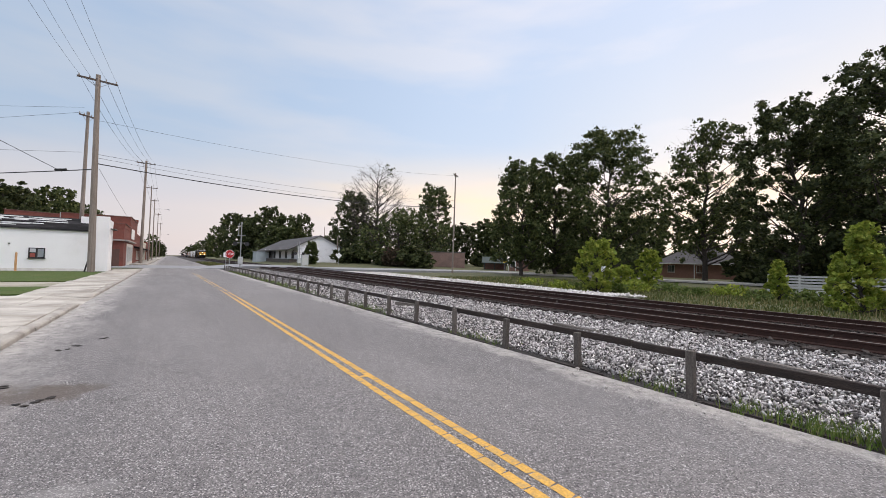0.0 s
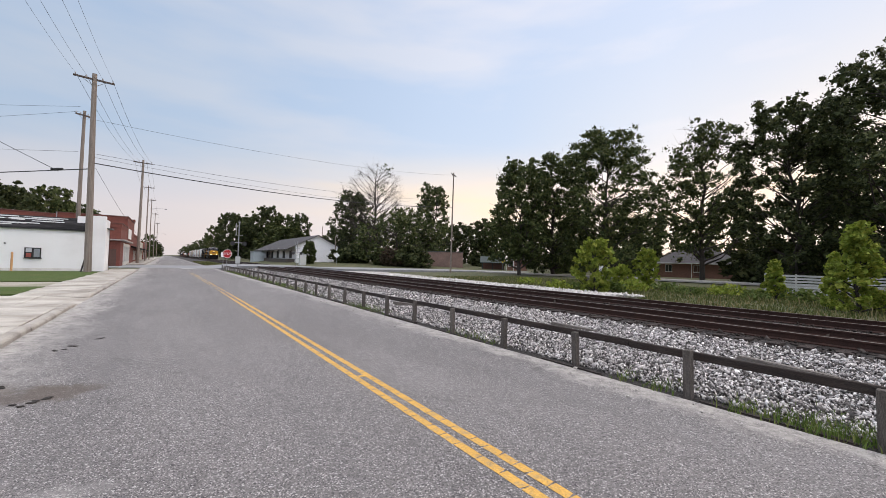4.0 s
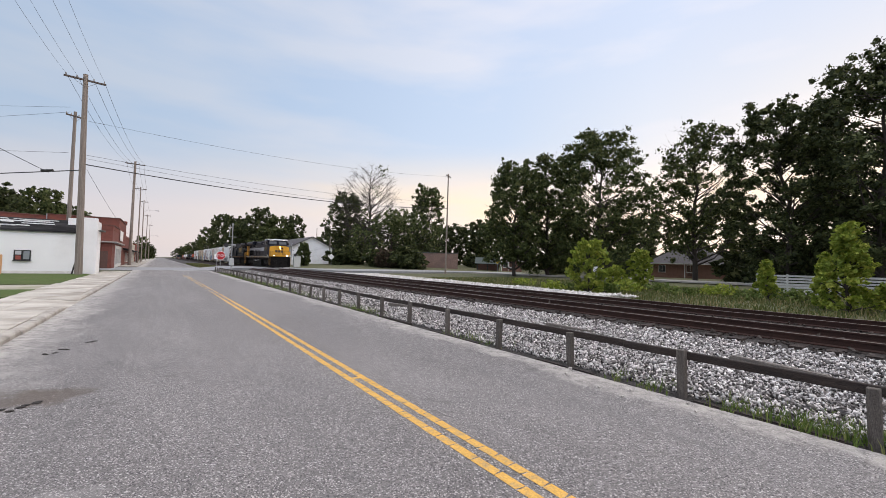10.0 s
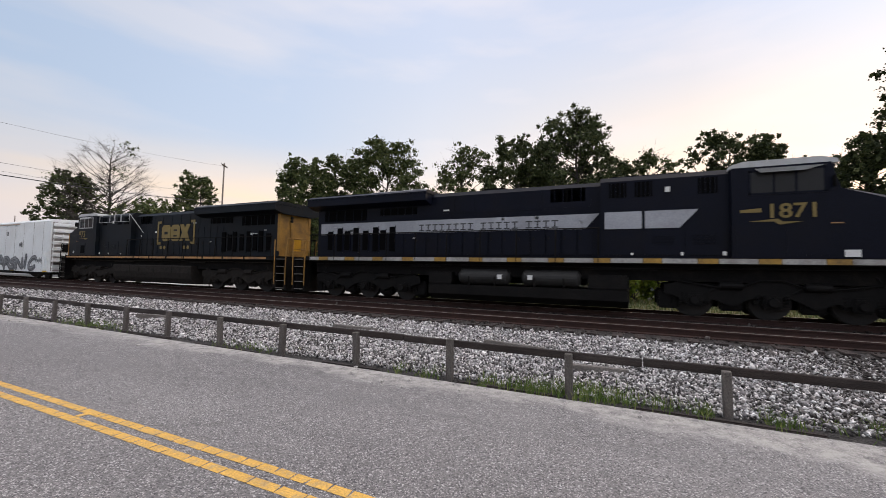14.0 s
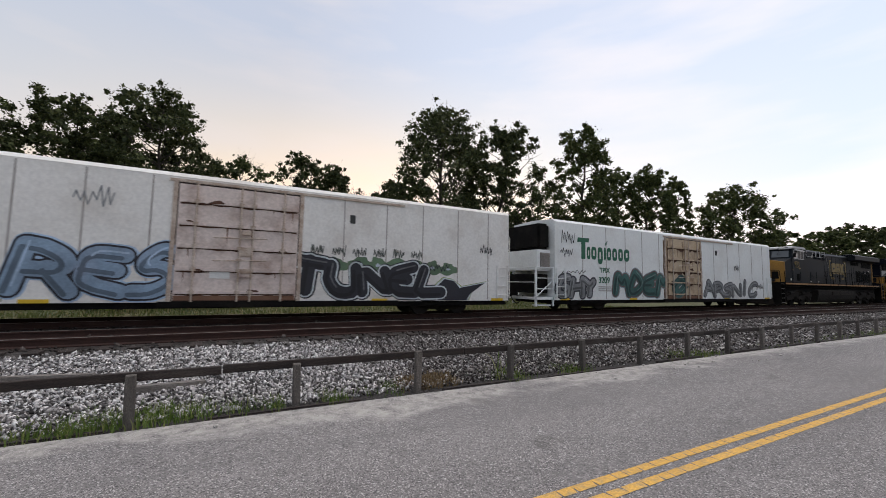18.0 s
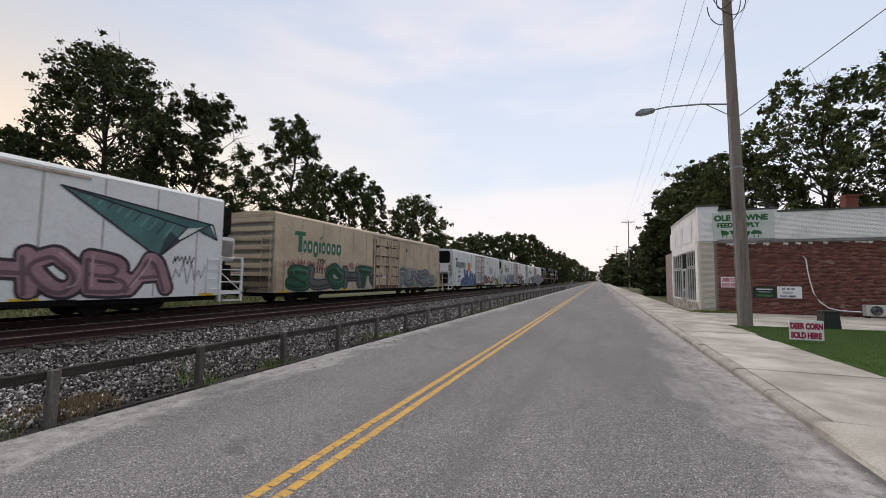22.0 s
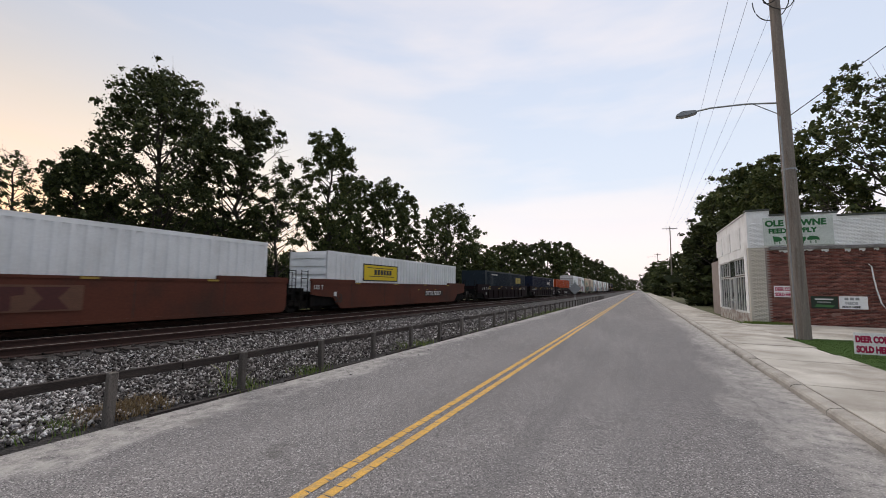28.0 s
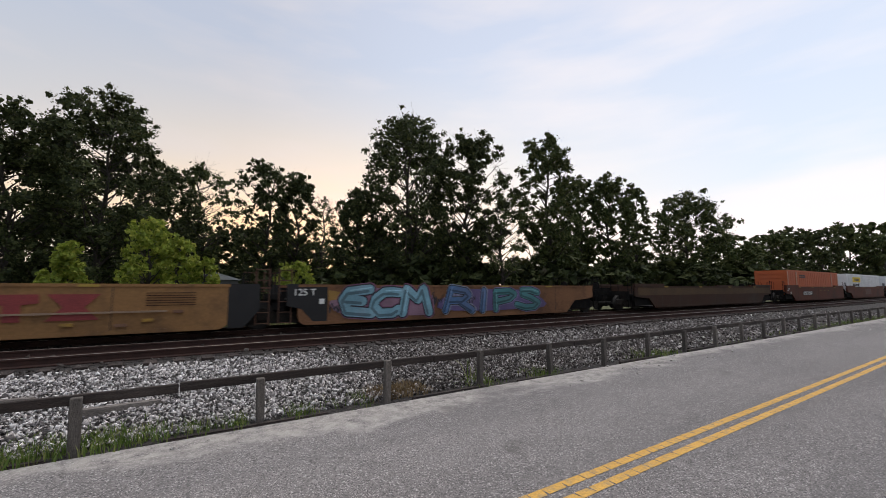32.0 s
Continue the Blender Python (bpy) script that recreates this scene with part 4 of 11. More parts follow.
def axles(parent, y0, ys, frame_len=None, r=0.46):
    """One bogie: side frames, wheels on axles."""
    cy = sum(ys) / len(ys) + y0
    half = (frame_len or (max(ys) - min(ys) + 1.3)) / 2
    bg = new("bogie")
    bg.parent = parent
    bg.location = (0, cy, RAIL_Z)
    zz = 0.52
    for s in (-1, 1):
        bm = nb()
        pts = [(-half, zz - 0.05), (-half, zz + 0.16), (-half * 0.55, zz + 0.20), (-half * 0.3, zz + 0.05), (half * 0.3, zz + 0.05), (half * 0.55, zz + 0.20), (half, zz + 0.16),
               (half, zz - 0.10), (half * 0.62, zz - 0.18), (half * 0.35, zz - 0.32), (-half * 0.35, zz - 0.32), (-half * 0.62, zz - 0.18)]
        prism(bm, pts, "x", s * 1.0, s * 1.13)
        for v in ys:
            box(bm, s * 1.0 if s > 0 else -1.2, 1.2 if s > 0 else -1.0, v + y0 - cy - 0.16, v + y0 - cy + 0.16, zz - 0.20, zz + 0.10, 0.03)
        for k in range(6):
            yy = -0.22 + k * 0.088
            rod(bm, (s * 1.07, yy, zz - 0.24), (s * 1.07, yy, zz + 0.07), 0.035, seg=6)
        part("side_frame", bm, bogie_grime, bg, "grimy cast side frame")
    for v in ys:
        bm = nb()
        yy = v + y0 - cy
        for s in (-1, 1):
            rod(bm, (s * 0.68, yy, r), (s * 0.81, yy, r), r, seg=24)
            rod(bm, (s * 0.66, yy, r), (s * 0.70, yy, r), r + 0.03, seg=24)
        rod(bm, (-0.7, yy, r), (0.7, yy, r), 0.09, seg=10)
        part("wheel_set", bm, wheel_steel, bg)
    return bg


def coupler(parent, y, sgn):
    bm = nb()
    box(bm, -0.10, 0.10, min(y, y + sgn * 0.5), max(y, y + sgn * 0.5), RAIL_Z + 0.72, RAIL_Z + 0.95, 0.02)
    box(bm, -0.17, 0.17, min(y + sgn * 0.4, y + sgn * 0.62), max(y + sgn * 0.4, y + sgn * 0.62), RAIL_Z + 0.68, RAIL_Z + 0.99, 0.04)
    part("coupler", bm, black, parent)
    bm = nb()
    tube(bm, [(-0.45 + 0.2 * k / 8, y + sgn * 0.6 * k / 8, RAIL_Z + 0.75 - 0.38 * math.sin(math.pi * k / 8)) for k in range(9)], 0.025)
    part("brake_hose", bm, black, parent)


def grab_rail(bm, pts, r=0.018):
    tube(bm, pts, r)


def loco_bogie(parent, cy, ys, gear):
    """Three-axle cast bogie: waved side frames, journal boxes, springs, brake gear, wheels."""
    bg = new("bogie")
    bg.parent = parent
    bg.location = (0, cy, RAIL_Z)
    r = 0.53
    for s in (-1, 1):
        bm = nb()
        top = [(-2.72, 0.98), (-2.35, 1.06), (-1.5, 0.92), (-0.95, 0.86), (-0.62, 0.98), (-0.25, 1.12), (0.25, 1.12), (0.62, 0.98), (0.95, 0.86), (1.5, 0.92), (2.35, 1.06), (2.72, 0.98)]
        low = [(2.74, 0.72), (2.40, 0.62), (2.22, 0.50), (1.62, 0.50), (1.42, 0.56), (0.95, 0.36), (0.62, 0.56), (0.30, 0.70), (-0.30, 0.70), (-0.62, 0.56), (-0.95, 0.36), (-1.42, 0.56), (-1.62, 0.50), (-2.22, 0.50), (-2.40, 0.62), (-2.74, 0.72)]
        prism(bm, top + low, "x", *sorted((s * 1.02, s * 1.16)))
        fr = part("side_frame", bm, gear, bg, "grimy cast side frame")
        bm = nb()
        tube(bm, [(s * 1.19, a, b + 0.03) for a, b in top[1:-1]], 0.035, 6)
        part("frame_lip", bm, gear, fr)
        for v in ys:
            bm = nb()
            box(bm, *sorted((s * 1.06, s * 1.24)), v - cy - 0.22, v - cy + 0.22, r - 0.20, r + 0.22, 0.05)
            rod(bm, (s * 1.22, v - cy, r), (s * 1.33, v - cy, r), 0.15, 0.12, seg=14)
            jb = part("journal_box", bm, gear, fr)
            bm = nb()
            for q in (-0.34, 0.34):
                for k in range(5):
                    z0 = r - 0.12 + k * 0.075
                    rod(bm, (s * 1.10, v - cy + q, z0), (s * 1.10, v - cy + q, z0 + 0.045), 0.085, seg=8)
            part("coil_spring", bm, gear, jb)
        for q in (-2.62, -0.96, 0.96, 2.62):
            part("brake_rigging", box(nb(), *sorted((s * 0.72, s * 0.98)), q - 0.30, q + 0.30, 0.22, 0.80, 0.05), gear, fr)
        for q in (-1.0, 1.0):
            bm = nb()
            rod(bm, (s * 1.18, q - 0.28, 0.98), (s * 1.18, q + 0.28, 0.98), 0.12, seg=12)
            rod(bm, (s * 1.18, q + 0.28, 0.98), (s * 1.18, q + 0.52, 0.80), 0.03, seg=6)
            part("brake_cylinder", bm, gear, fr)
        for v in (min(ys), max(ys)):
            e = 1 if v > cy else -1
            bm = nb()
            tube(bm, [(s * 1.12, v - cy + e * 0.30, 1.30), (s * 1.14, v - cy + e * 0.48, 0.90), (s * 0.98, v - cy + e * 0.62, 0.35), (s * 0.85, v - cy + e * 0.56, 0.10)], 0.022)
            part("sand_pipe", bm, gear, fr)
    for v in ys:
        bm = nb()
        yy = v - cy
        for s in (-1, 1):
            rod(bm, (s * 0.68, yy, r), (s * 0.83, yy, r), r, seg=28)
            rod(bm, (s * 0.66, yy, r), (s * 0.70, yy, r), r + 0.03, seg=28)
        rod(bm, (-0.7, yy, r), (0.7, yy, r), 0.10, seg=10)
        part("wheel_set", bm, wheel_steel, bg)
        part("traction_motor", box(nb(), -0.6, 0.6, yy - 0.5, yy + 0.35, r - 0.28, r + 0.34, 0.06), black, bg)
    part("bogie_bolster", box(nb(), -1.0, 1.0, -2.5, 2.5, 0.84, 1.04), black, bg)
    return bg


def locomotive(offset, flip, heritage, number):
    """Six-axle road locomotive, cab at the low end; flip: it runs backwards."""
    L = 21.45
    g = (lambda v: L - v) if flip else (lambda v: v)
    body = navy if heritage else navy_old
    yellow = loco_yellow if heritage else dull_yellow
    gear = gear_black if heritage else bogie_grime
    label = "dark navy freight locomotive with silver band and yellow nose" if heritage else "weathered dark blue freight locomotive with dull gold lettering, running backwards"
    lo = vehicle("locomotive", offset, label, "locomotive", "locomotives")

    def bx(bm, x0, x1, y0, y1, z0, z1, bev=0.0):
        a, b = sorted((g(y0), g(y1)))
        x0, x1 = sorted((x0, x1))
        return box(bm, x0, x1, a, b, z0, z1, bev)

    def pr(bm, pts, x0, x1):
        return prism(bm, [(g(a), b) for a, b in pts], "x", *sorted((x0, x1)))

    def piece(name, d, material, parent=lo, bev=0.0, lab=""):
        return part(name, bx(nb(), *d, bev), material, parent, lab)

    # frame, walkway, sill with its stripes
    piece("walkway", (-1.52, 1.52, 0.55, 20.75, 2.02, 2.22), black, bev=0.01)
    piece("underframe", (-1.12, 1.12, 1.0, 20.4, 1.50, 2.02), black)
    for s in (-1, 1):
        for y0, y1 in ((6.3, 8.3), (13.9, 15.2)):
            piece("air_pipe", (s * 1.20, s * 1.26, y0, y1, 1.82, 1.88), gear)
        bm = nb()
        tube(bm, [(s * 1.3, g(1.0), 1.93), (s * 1.3, g(6.0), 1.90), (s * 1.3, g(14.0), 1.93), (s * 1.3, g(20.3), 1.90)], 0.03)
        part("train_pipe", bm, gear, lo)
        if heritage:
            y0 = 0.85
            k = 0
            while y0 < 20.2:
                ln = 0.95 if k % 2 == 0 else 0.52
                piece("sill_stripe", (s * 1.516, s * 1.526, y0, min(20.5, y0 + ln - 0.015), 2.045, 2.195), pale_sill if k % 2 == 0 else dull_stripe, lab="pale reflective stripe" if k % 2 == 0 else "dull yellow reflective stripe")
                y0 += ln
                k += 1
        else:
            for k in range(12):
                y0 = 0.75 + k * 1.63
                piece("sill_stripe", (s * 1.516, s * 1.526, y0, y0 + (1.50 if k > 3 else 1.6), 2.06, 2.17), sill_stripe, lab="dull orange sill stripe")

    # hoods: narrow engine hood, wide equipment hood behind the cab
    def hood(y0, y1, w, z0, z1, ch=0.16):
        a, b = sorted((g(y0), g(y1)))
        return prism(nb(), [(-w, z0), (w, z0), (w, z1 - ch), (w - ch * 0.9, z1), (-w + ch * 0.9, z1), (-w, z1 - ch)], "y", a, b)
    eh = part("engine_hood", hood(7.95, 20.45, 1.0, 2.22, 4.84), body, lo)
    qh = part("equipment_hood", hood(4.35, 8.0, 1.30, 2.22, 4.90), body, lo)
    # radiator wings: overhanging box with slanted underside, open screens below
    a, b = sorted((g(14.5), g(20.72)))
    rad = part("radiator", prism(nb(), [(-1.55, 4.50), (-1.02, 4.36), (1.02, 4.36), (1.55, 4.50), (1.55, 4.84), (1.34, 4.96), (-1.34, 4.96), (-1.55, 4.84)], "y", a, b), body, lo)
    piece("radiator_lip", (-1.57, 1.57, 14.46, 20.74, 4.80, 4.845), body, rad)
    for y0, y1 in ((14.7, 17.3), (17.5, 20.4)):
        piece("radiator_screen", (-1.3, 1.3, y0, y1, 4.955, 4.99), roof_grey if y0 < 15 else black, rad, lab="pale radiator screen" if y0 < 15 else "")
    # roof gear
    piece("exhaust_stack", (-0.32, 0.32, 11.6, 12.6, 4.80, 5.02), black, bev=0.03)
    piece("dynamic_brake_box", (-0.95, 0.95, 5.6, 7.7, 4.88, 4.98), body, bev=0.04)
    for y0 in (9.0, 10.1, 13.0):
        piece("roof_hatch", (-0.7, 0.7, y0, y0 + 0.85, 4.82, 4.87), body, bev=0.01)
    bm = nb()
    for k in range(3):
        rod(bm, (0.6 + 0.0, g(9.7 - 0.25 * (k - 1)), 5.02 + 0.05 * k), (0.6, g(9.2 - 0.25 * (k - 1)), 5.04 + 0.05 * k), 0.03, 0.07, seg=8)
    box(bm, 0.55, 0.65, *sorted((g(9.6), g(9.7))), 4.8, 5.15)
    part("horn", bm, black, lo)
    for s in (-1, 1):
        # doors along the engine hood, with latches and hinges
        x = s * 1.0
        for k in range(15):
            y0 = 8.25 + k * 0.54
            dd = piece("hood_door", (x - 0.012, x + s * 0.028, y0, y0 + 0.50, 2.30, 3.86), body, eh, 0.008)
            part("door_latch", bx(nb(), x + s * 0.02, x + s * 0.05, y0 + 0.40, y0 + 0.44, 2.86, 2.98), gear, dd)
        for k in range(7):
            piece("roof_panel", (x - 0.01, x + s * 0.02, 8.3 + k * 0.86, 9.1 + k * 0.86, 3.98, 4.62), body, eh, 0.006)
        # dark slotted doors towards the rear
        for k, y0 in enumerate((16.22, 16.70, 17.08, 17.62, 18.15, 18.63, 19.05, 19.6)):
            z0, h = (2.46, 1.06) if k % 2 == 0 else (2.52, 0.86)
            gr = piece("grille", (x, x + s * 0.046, y0, y0 + 0.28, z0, z0 + h), grille_black, eh, lab="black intake grille")
            part("grille_edge", bx(nb(), x, x + s * 0.05, y0 - 0.035, y0 - 0.01, z0 - 0.05, z0 + h + 0.05), body, gr)
        for y0, y1, z0, z1 in ((17.75, 20.1, 3.84, 4.34), (15.2, 17.0, 4.02, 4.32)):
            sc = piece("intake_screen", (x, x + s * 0.03, y0, y1, z0, z1), grille_black, eh, lab="black intake screen under the radiator")
            for q in range(5):
                part("screen_bar", bx(nb(), x + s * 0.02, x + s * 0.045, y0 + (y1 - y0) * (q + 0.5) / 5 - 0.012, y0 + (y1 - y0) * (q + 0.5) / 5 + 0.012, z0, z1), body, sc)
        # vents high on the equipment hood, louvres low
        for y0, y1 in ((8.5, 9.7), (7.2, 7.72), (6.45, 6.95), (4.7, 5.2)):
            xx = x if y0 > 8 else s * 1.30
            vt = piece("vent", (xx - s * 0.01, xx + s * 0.02, y0, y1, 4.20, 4.68), grille_black, qh, lab="black vent panel")
            for q in range(4):
                part("vent_bar", bx(nb(), xx, xx + s * 0.032, y0 + (y1 - y0) * (q + 0.5) / 4 - 0.012, y0 + (y1 - y0) * (q + 0.5) / 4 + 0.012, 4.20, 4.68), body, vt)
        for y0, y1 in ((4.5, 5.55), (5.62, 6.7), (6.78, 7.9)):
            piece("access_door", (s * 1.295, s * 1.325, y0, y1, 2.30, 3.12), body, qh, 0.01)
        for y0 in (4.75, 5.85):
            for q in range(6):
                pv = bx(nb(), s * 1.32, s * 1.345, y0, y0 + 0.6, 2.66 + q * 0.05, 2.69 + q * 0.05)
                part("louvre", pv, body, qh)
        # small pale notices
        for y0, z0, w, h in (((1.62, 2.26, 0.32, 0.19) if heritage else (1.6, 2.36, 0.10, 0.16)), (4.5, 2.30, 0.10, 0.12), (5.6, 2.30, 0.08, 0.10), (7.0, 2.30, 0.08, 0.08), (5.95, 4.30, 0.14, 0.16)):
            xx = 1.535 if y0 < 4.3 else 1.345
            piece("notice", (s * xx, s * (xx - 0.03), y0, y0 + w, z0, z0 + h), decal_white)
        for y0, z0, w, h in ((8.6, 3.42, 0.08, 0.07), (10.1, 3.62, 0.14, 0.09), (11.4, 3.62, 0.12, 0.08), (13.7, 4.08, 0.26, 0.06), (18.4, 3.34, 0.26, 0.10), (18.75, 3.36, 0.16, 0.06), (19.4, 3.55, 0.16, 0.03), (15.2, 3.0, 0.14, 0.03)):
            piece("notice", (s * 1.034, s * 1.0, y0, y0 + w, z0, z0 + h), decal_white)

    # cab: sloped front, deep roof, side windows
    part("cab", pr(nb(), [(1.96, 2.22), (4.40, 2.22), (4.40, 4.84), (2.16, 4.84), (1.96, 4.09)], -1.52, 1.52), body, lo)
    roof = part("cab_roof", pr(nb(), [(1.98, 4.82), (4.45, 4.82), (4.42, 4.93), (4.1, 5.02), (2.35, 5.02), (2.02, 4.93)], -1.50, 1.50), roof_grey, lo, "pale grey cab roof")
    piece("roof_antenna", (-0.25, 0.25, 3.2, 3.6, 5.0, 5.09), roof_grey, roof, 0.02)
    # nose: sloping top, chamfered front corners
    def ring(pts):
        bm = nb()
        v0 = [bm.verts.new((x, g(y), 2.22)) for x, y, z in pts]
        v1 = [bm.verts.new((x, g(y), z)) for x, y, z in pts]
        k = len(pts)
        bm.faces.new(v0), bm.faces.new(v1)
        for i in range(k):
            bm.faces.new((v0[i], v0[(i + 1) % k], v1[(i + 1) % k], v1[i]))
        bmesh.ops.recalc_face_normals(bm, faces=bm.faces)
        return bm
    part("nose", ring([(-1.46, 0.84, 3.72), (-0.78, 0.50, 3.88), (0.78, 0.50, 3.88), (1.46, 0.84, 3.72), (1.50, 1.98, 4.12), (-1.50, 1.98, 4.12)]), body, lo)
    nf = part("nose_front", ring([(-1.475, 0.80, 3.715), (-0.80, 0.44, 3.885), (0.80, 0.44, 3.885), (1.475, 0.80, 3.715), (1.475, 0.90, 3.74), (0.80, 0.62, 3.89), (-0.80, 0.62, 3.89), (-1.475, 0.90, 3.74)]), yellow, lo, "yellow nose front with dark emblem" if heritage else "dull yellow nose front")
    part("nose_cap", bx(nb(), -0.8, 0.8, 0.50, 0.72, 3.88, 3.90), yellow, nf)
    part("nose_door", bx(nb(), 0.42, 0.98 - 0.2, 0.415, 0.45, 2.28, 3.62, 0.01), yellow, nf)
    part("door_hinge", bx(nb(), 0.40, 0.44, 0.40, 0.45, 2.5, 3.5), gear, nf)
    part("nose_window", bx(nb(), 0.20, 0.44, 0.40, 0.45, 3.42, 3.64, 0.02), cab_glass, nf, "small dark nose window")
    for k in range(3):
        part("nose_emblem_block", bx(nb(), -0.70 + k * 0.42, -0.36 + k * 0.42, 0.425, 0.44, 2.86, 3.20), decal_black, nf, "dark emblem block on the nose")
    hl = part("headlight_housing", bx(nb(), -0.18, 0.16, 0.34, 0.46, 3.32, 3.80, 0.03), yellow, nf)
    for z0 in (3.43, 3.66):
        bm = nb()
        rod(bm, (0, g(0.36), z0), (0, g(0.333), z0), 0.088, seg=14)
        part("headlight", bm, lamp_warm if heritage else cab_glass, hl, "lit warm headlight" if heritage else "unlit headlight")
    for s in (-1, 1):
        bm = nb()
        rod(bm, (s * 0.98, g(0.20), 2.36), (s * 0.98, g(0.02), 2.36), 0.13, seg=14)
        dl = part("ditch_light_housing", bm, gear, lo)
        bm = nb()
        rod(bm, (s * 0.98, g(0.02), 2.36), (s * 0.98, g(0.012), 2.36), 0.095, seg=14)
        part("ditch_light", bm, lamp_on if heritage else cab_glass, dl, "lit white ditch light" if heritage else "")
        # windscreens on the sloped front, with frames and a wiper
        bm = nb()
        x0, x1 = sorted((s * 0.16, s * 1.34))
        v = [bm.verts.new(p) for p in ((x0, g(1.955), 4.14), (x1, g(1.955), 4.14), (x1, g(2.105), 4.70), (x0, g(2.105), 4.70))]
        bm.faces.new(v)
        ws = part("windscreen", bm, screen_glass, lo, "windscreen reflecting the sky")
        bm = nb()
        for p, q in (((x0, 1.95, 4.14), (x1, 1.95, 4.14)), ((x0, 2.10, 4.70), (x1, 2.10, 4.70)), ((x0, 1.95, 4.14), (x0, 2.10, 4.70)), ((x1, 1.95, 4.14), (x1, 2.10, 4.70))):
            rod(bm, (p[0], g(p[1]), p[2]), (q[0], g(q[1]), q[2]), 0.03, seg=6)
        part("windscreen_frame", bm, body, ws)
        bm = nb()
        rod(bm, ((x0 + x1) / 2, g(1.92), 4.68), ((x0 + x1) / 2 + 0.15, g(1.90), 4.32), 0.012, seg=5)
        part("wiper", bm, black, ws)
        # number board above the windscreen
        nbd = piece("number_board", (s * 0.62, s * 1.30, 1.99, 2.12, 4.74, 4.93), decal_black, bev=0.01)
        for q in range(4):
            part("board_figure", bx(nb(), s * (0.74 + q * 0.12) - 0.03, s * (0.74 + q * 0.12) + 0.03, 1.98, 1.992, 4.785, 4.89), number_glow if heritage else decal_white, nbd)
        # side windows: two panes in a dark frame under a hinged shade
        sw = piece("side_window", (s * 1.515, s * 1.525, 2.30, 3.95, 4.08, 4.68), cab_glass)
        for d in ((2.26, 2.32, 4.04, 4.72), (3.93, 3.99, 4.04, 4.72), (2.26, 3.99, 4.02, 4.08), (2.26, 3.99, 4.68, 4.74), (2.88, 2.94, 4.06, 4.70), (3.38, 3.43, 4.06, 4.70)):
            part("window_frame", bx(nb(), s * 1.515, s * 1.535, *d), body if heritage else roof_grey, sw)
        if not heritage:
            part("lit_pane", bx(nb(), s * 1.52, s * 1.528, 2.46, 2.86, 4.12, 4.46), screen_glass, sw, "pane that mirrors the sky")
        bm = nb()
        zz = (4.80, 4.62)
        v = [bm.verts.new(p) for p in ((s * 1.50, g(2.2), zz[0]), (s * 1.50, g(3.85), zz[0]), (s * 1.74, g(3.75), zz[1]), (s * 1.74, g(2.75), zz[1]))]
        bm.faces.new(v)
        bmesh.ops.solidify(bm, geom=bm.faces[:], thickness=0.02)
        part("sunshade", bm, shade_grey if heritage else roof_grey, lo, "pale hinged sunshade over the cab window")
        # panels and a small door low on the cab
        piece("cab_panel", (s * 1.515, s * 1.53, 2.05, 3.15, 2.30, 3.05), body, bev=0.006)
        piece("cab_panel", (s * 1.515, s * 1.53, 3.25, 4.30, 2.30, 3.05), body, bev=0.006)
        if not heritage:
            piece("cab_vent", (s * 1.515, s * 1.54, 2.60, 3.08, 2.36, 2.88), grille_black, lab="dark square cab vent")
        piece("pale_dash", (s * 1.534, s * 1.52, 1.95, 2.20, 3.16, 3.19), sill_stripe)
        # mirror
        piece("mirror", (s * 1.55, s * 1.72, 2.12, 2.15, 4.15, 4.45), black)
    # rear end panel
    rp = piece("rear_panel", (-0.98, 0.98, 20.45, 20.52, 2.24, 4.36), body if heritage else dull_yellow, lab="end panel of the hood" if heritage else "dull yellow end panel of the hood")
    part("rear_door", bx(nb(), -0.35, 0.35, 20.52, 20.55, 2.3, 4.0, 0.01), body if heritage else dull_yellow, rp)
    bm = nb()
    for z0 in (4.05, 4.22):
        rod(bm, (-0.3, g(20.52), z0), (-0.3, g(20.58), z0), 0.08, seg=12)
    part("rear_headlight", bm, cab_glass, rp)
    # end platforms: steps between side plates, curved rails, plough, coupler, hoses
    for e in (0, 1):
        h = g if e == 0 else (lambda v: g(L - v))

        def b2(x0, x1, y0, y1, z0, z1, bev=0.0):
            a, b = sorted((h(y0), h(y1)))
            x0, x1 = sorted((x0, x1))
            return box(nb(), x0, x1, a, b, z0, z1, bev)
        part("end_platform", b2(-1.05, 1.05, -0.05, 0.6, 2.00, 2.12, 0.015), black, lo)
        dark_end = not heritage and e == 0
        rail_m = black if dark_end else dull_yellow
        for s in (-1, 1):
            st = part("stair", b2(s * 1.02, s * 1.06, -0.05, 0.62, RAIL_Z + 0.15, 2.1), black, lo, "dark stairwell with worn pale treads")
            for k in range(5):
                z0 = RAIL_Z + 0.25 + k * 0.345
                part("step", b2(s * 1.05, s * 1.50, 0.03, 0.55, z0, z0 + 0.04), black, st)
                part("step_edge", b2(s * 1.495, s * 1.515, 0.03, 0.55, z0 + 0.012, z0 + 0.042), step_edge, st, "worn pale step edge")
            for yy in (-0.02, 0.60):
                part("stair_plate", b2(s * 1.05, s * 1.50, yy - 0.02, yy + 0.02, RAIL_Z + 0.18, 2.15), black, st)
            bm = nb()
            for yy, bend in ((-0.06, -0.05), (0.66, 0.06)):
                tube(bm, [(s * 1.53, h(yy), RAIL_Z + 0.45), (s * 1.54, h(yy), 1.6), (s * 1.53, h(yy + bend * 0.3), 2.3), (s * 1.49, h(yy + bend), 3.02)], 0.024, 7)
            er = part("end_railing", bm, rail_m, lo, "dark end hand rail" if dark_end else "dull yellow end hand rail")
            bm = nb()
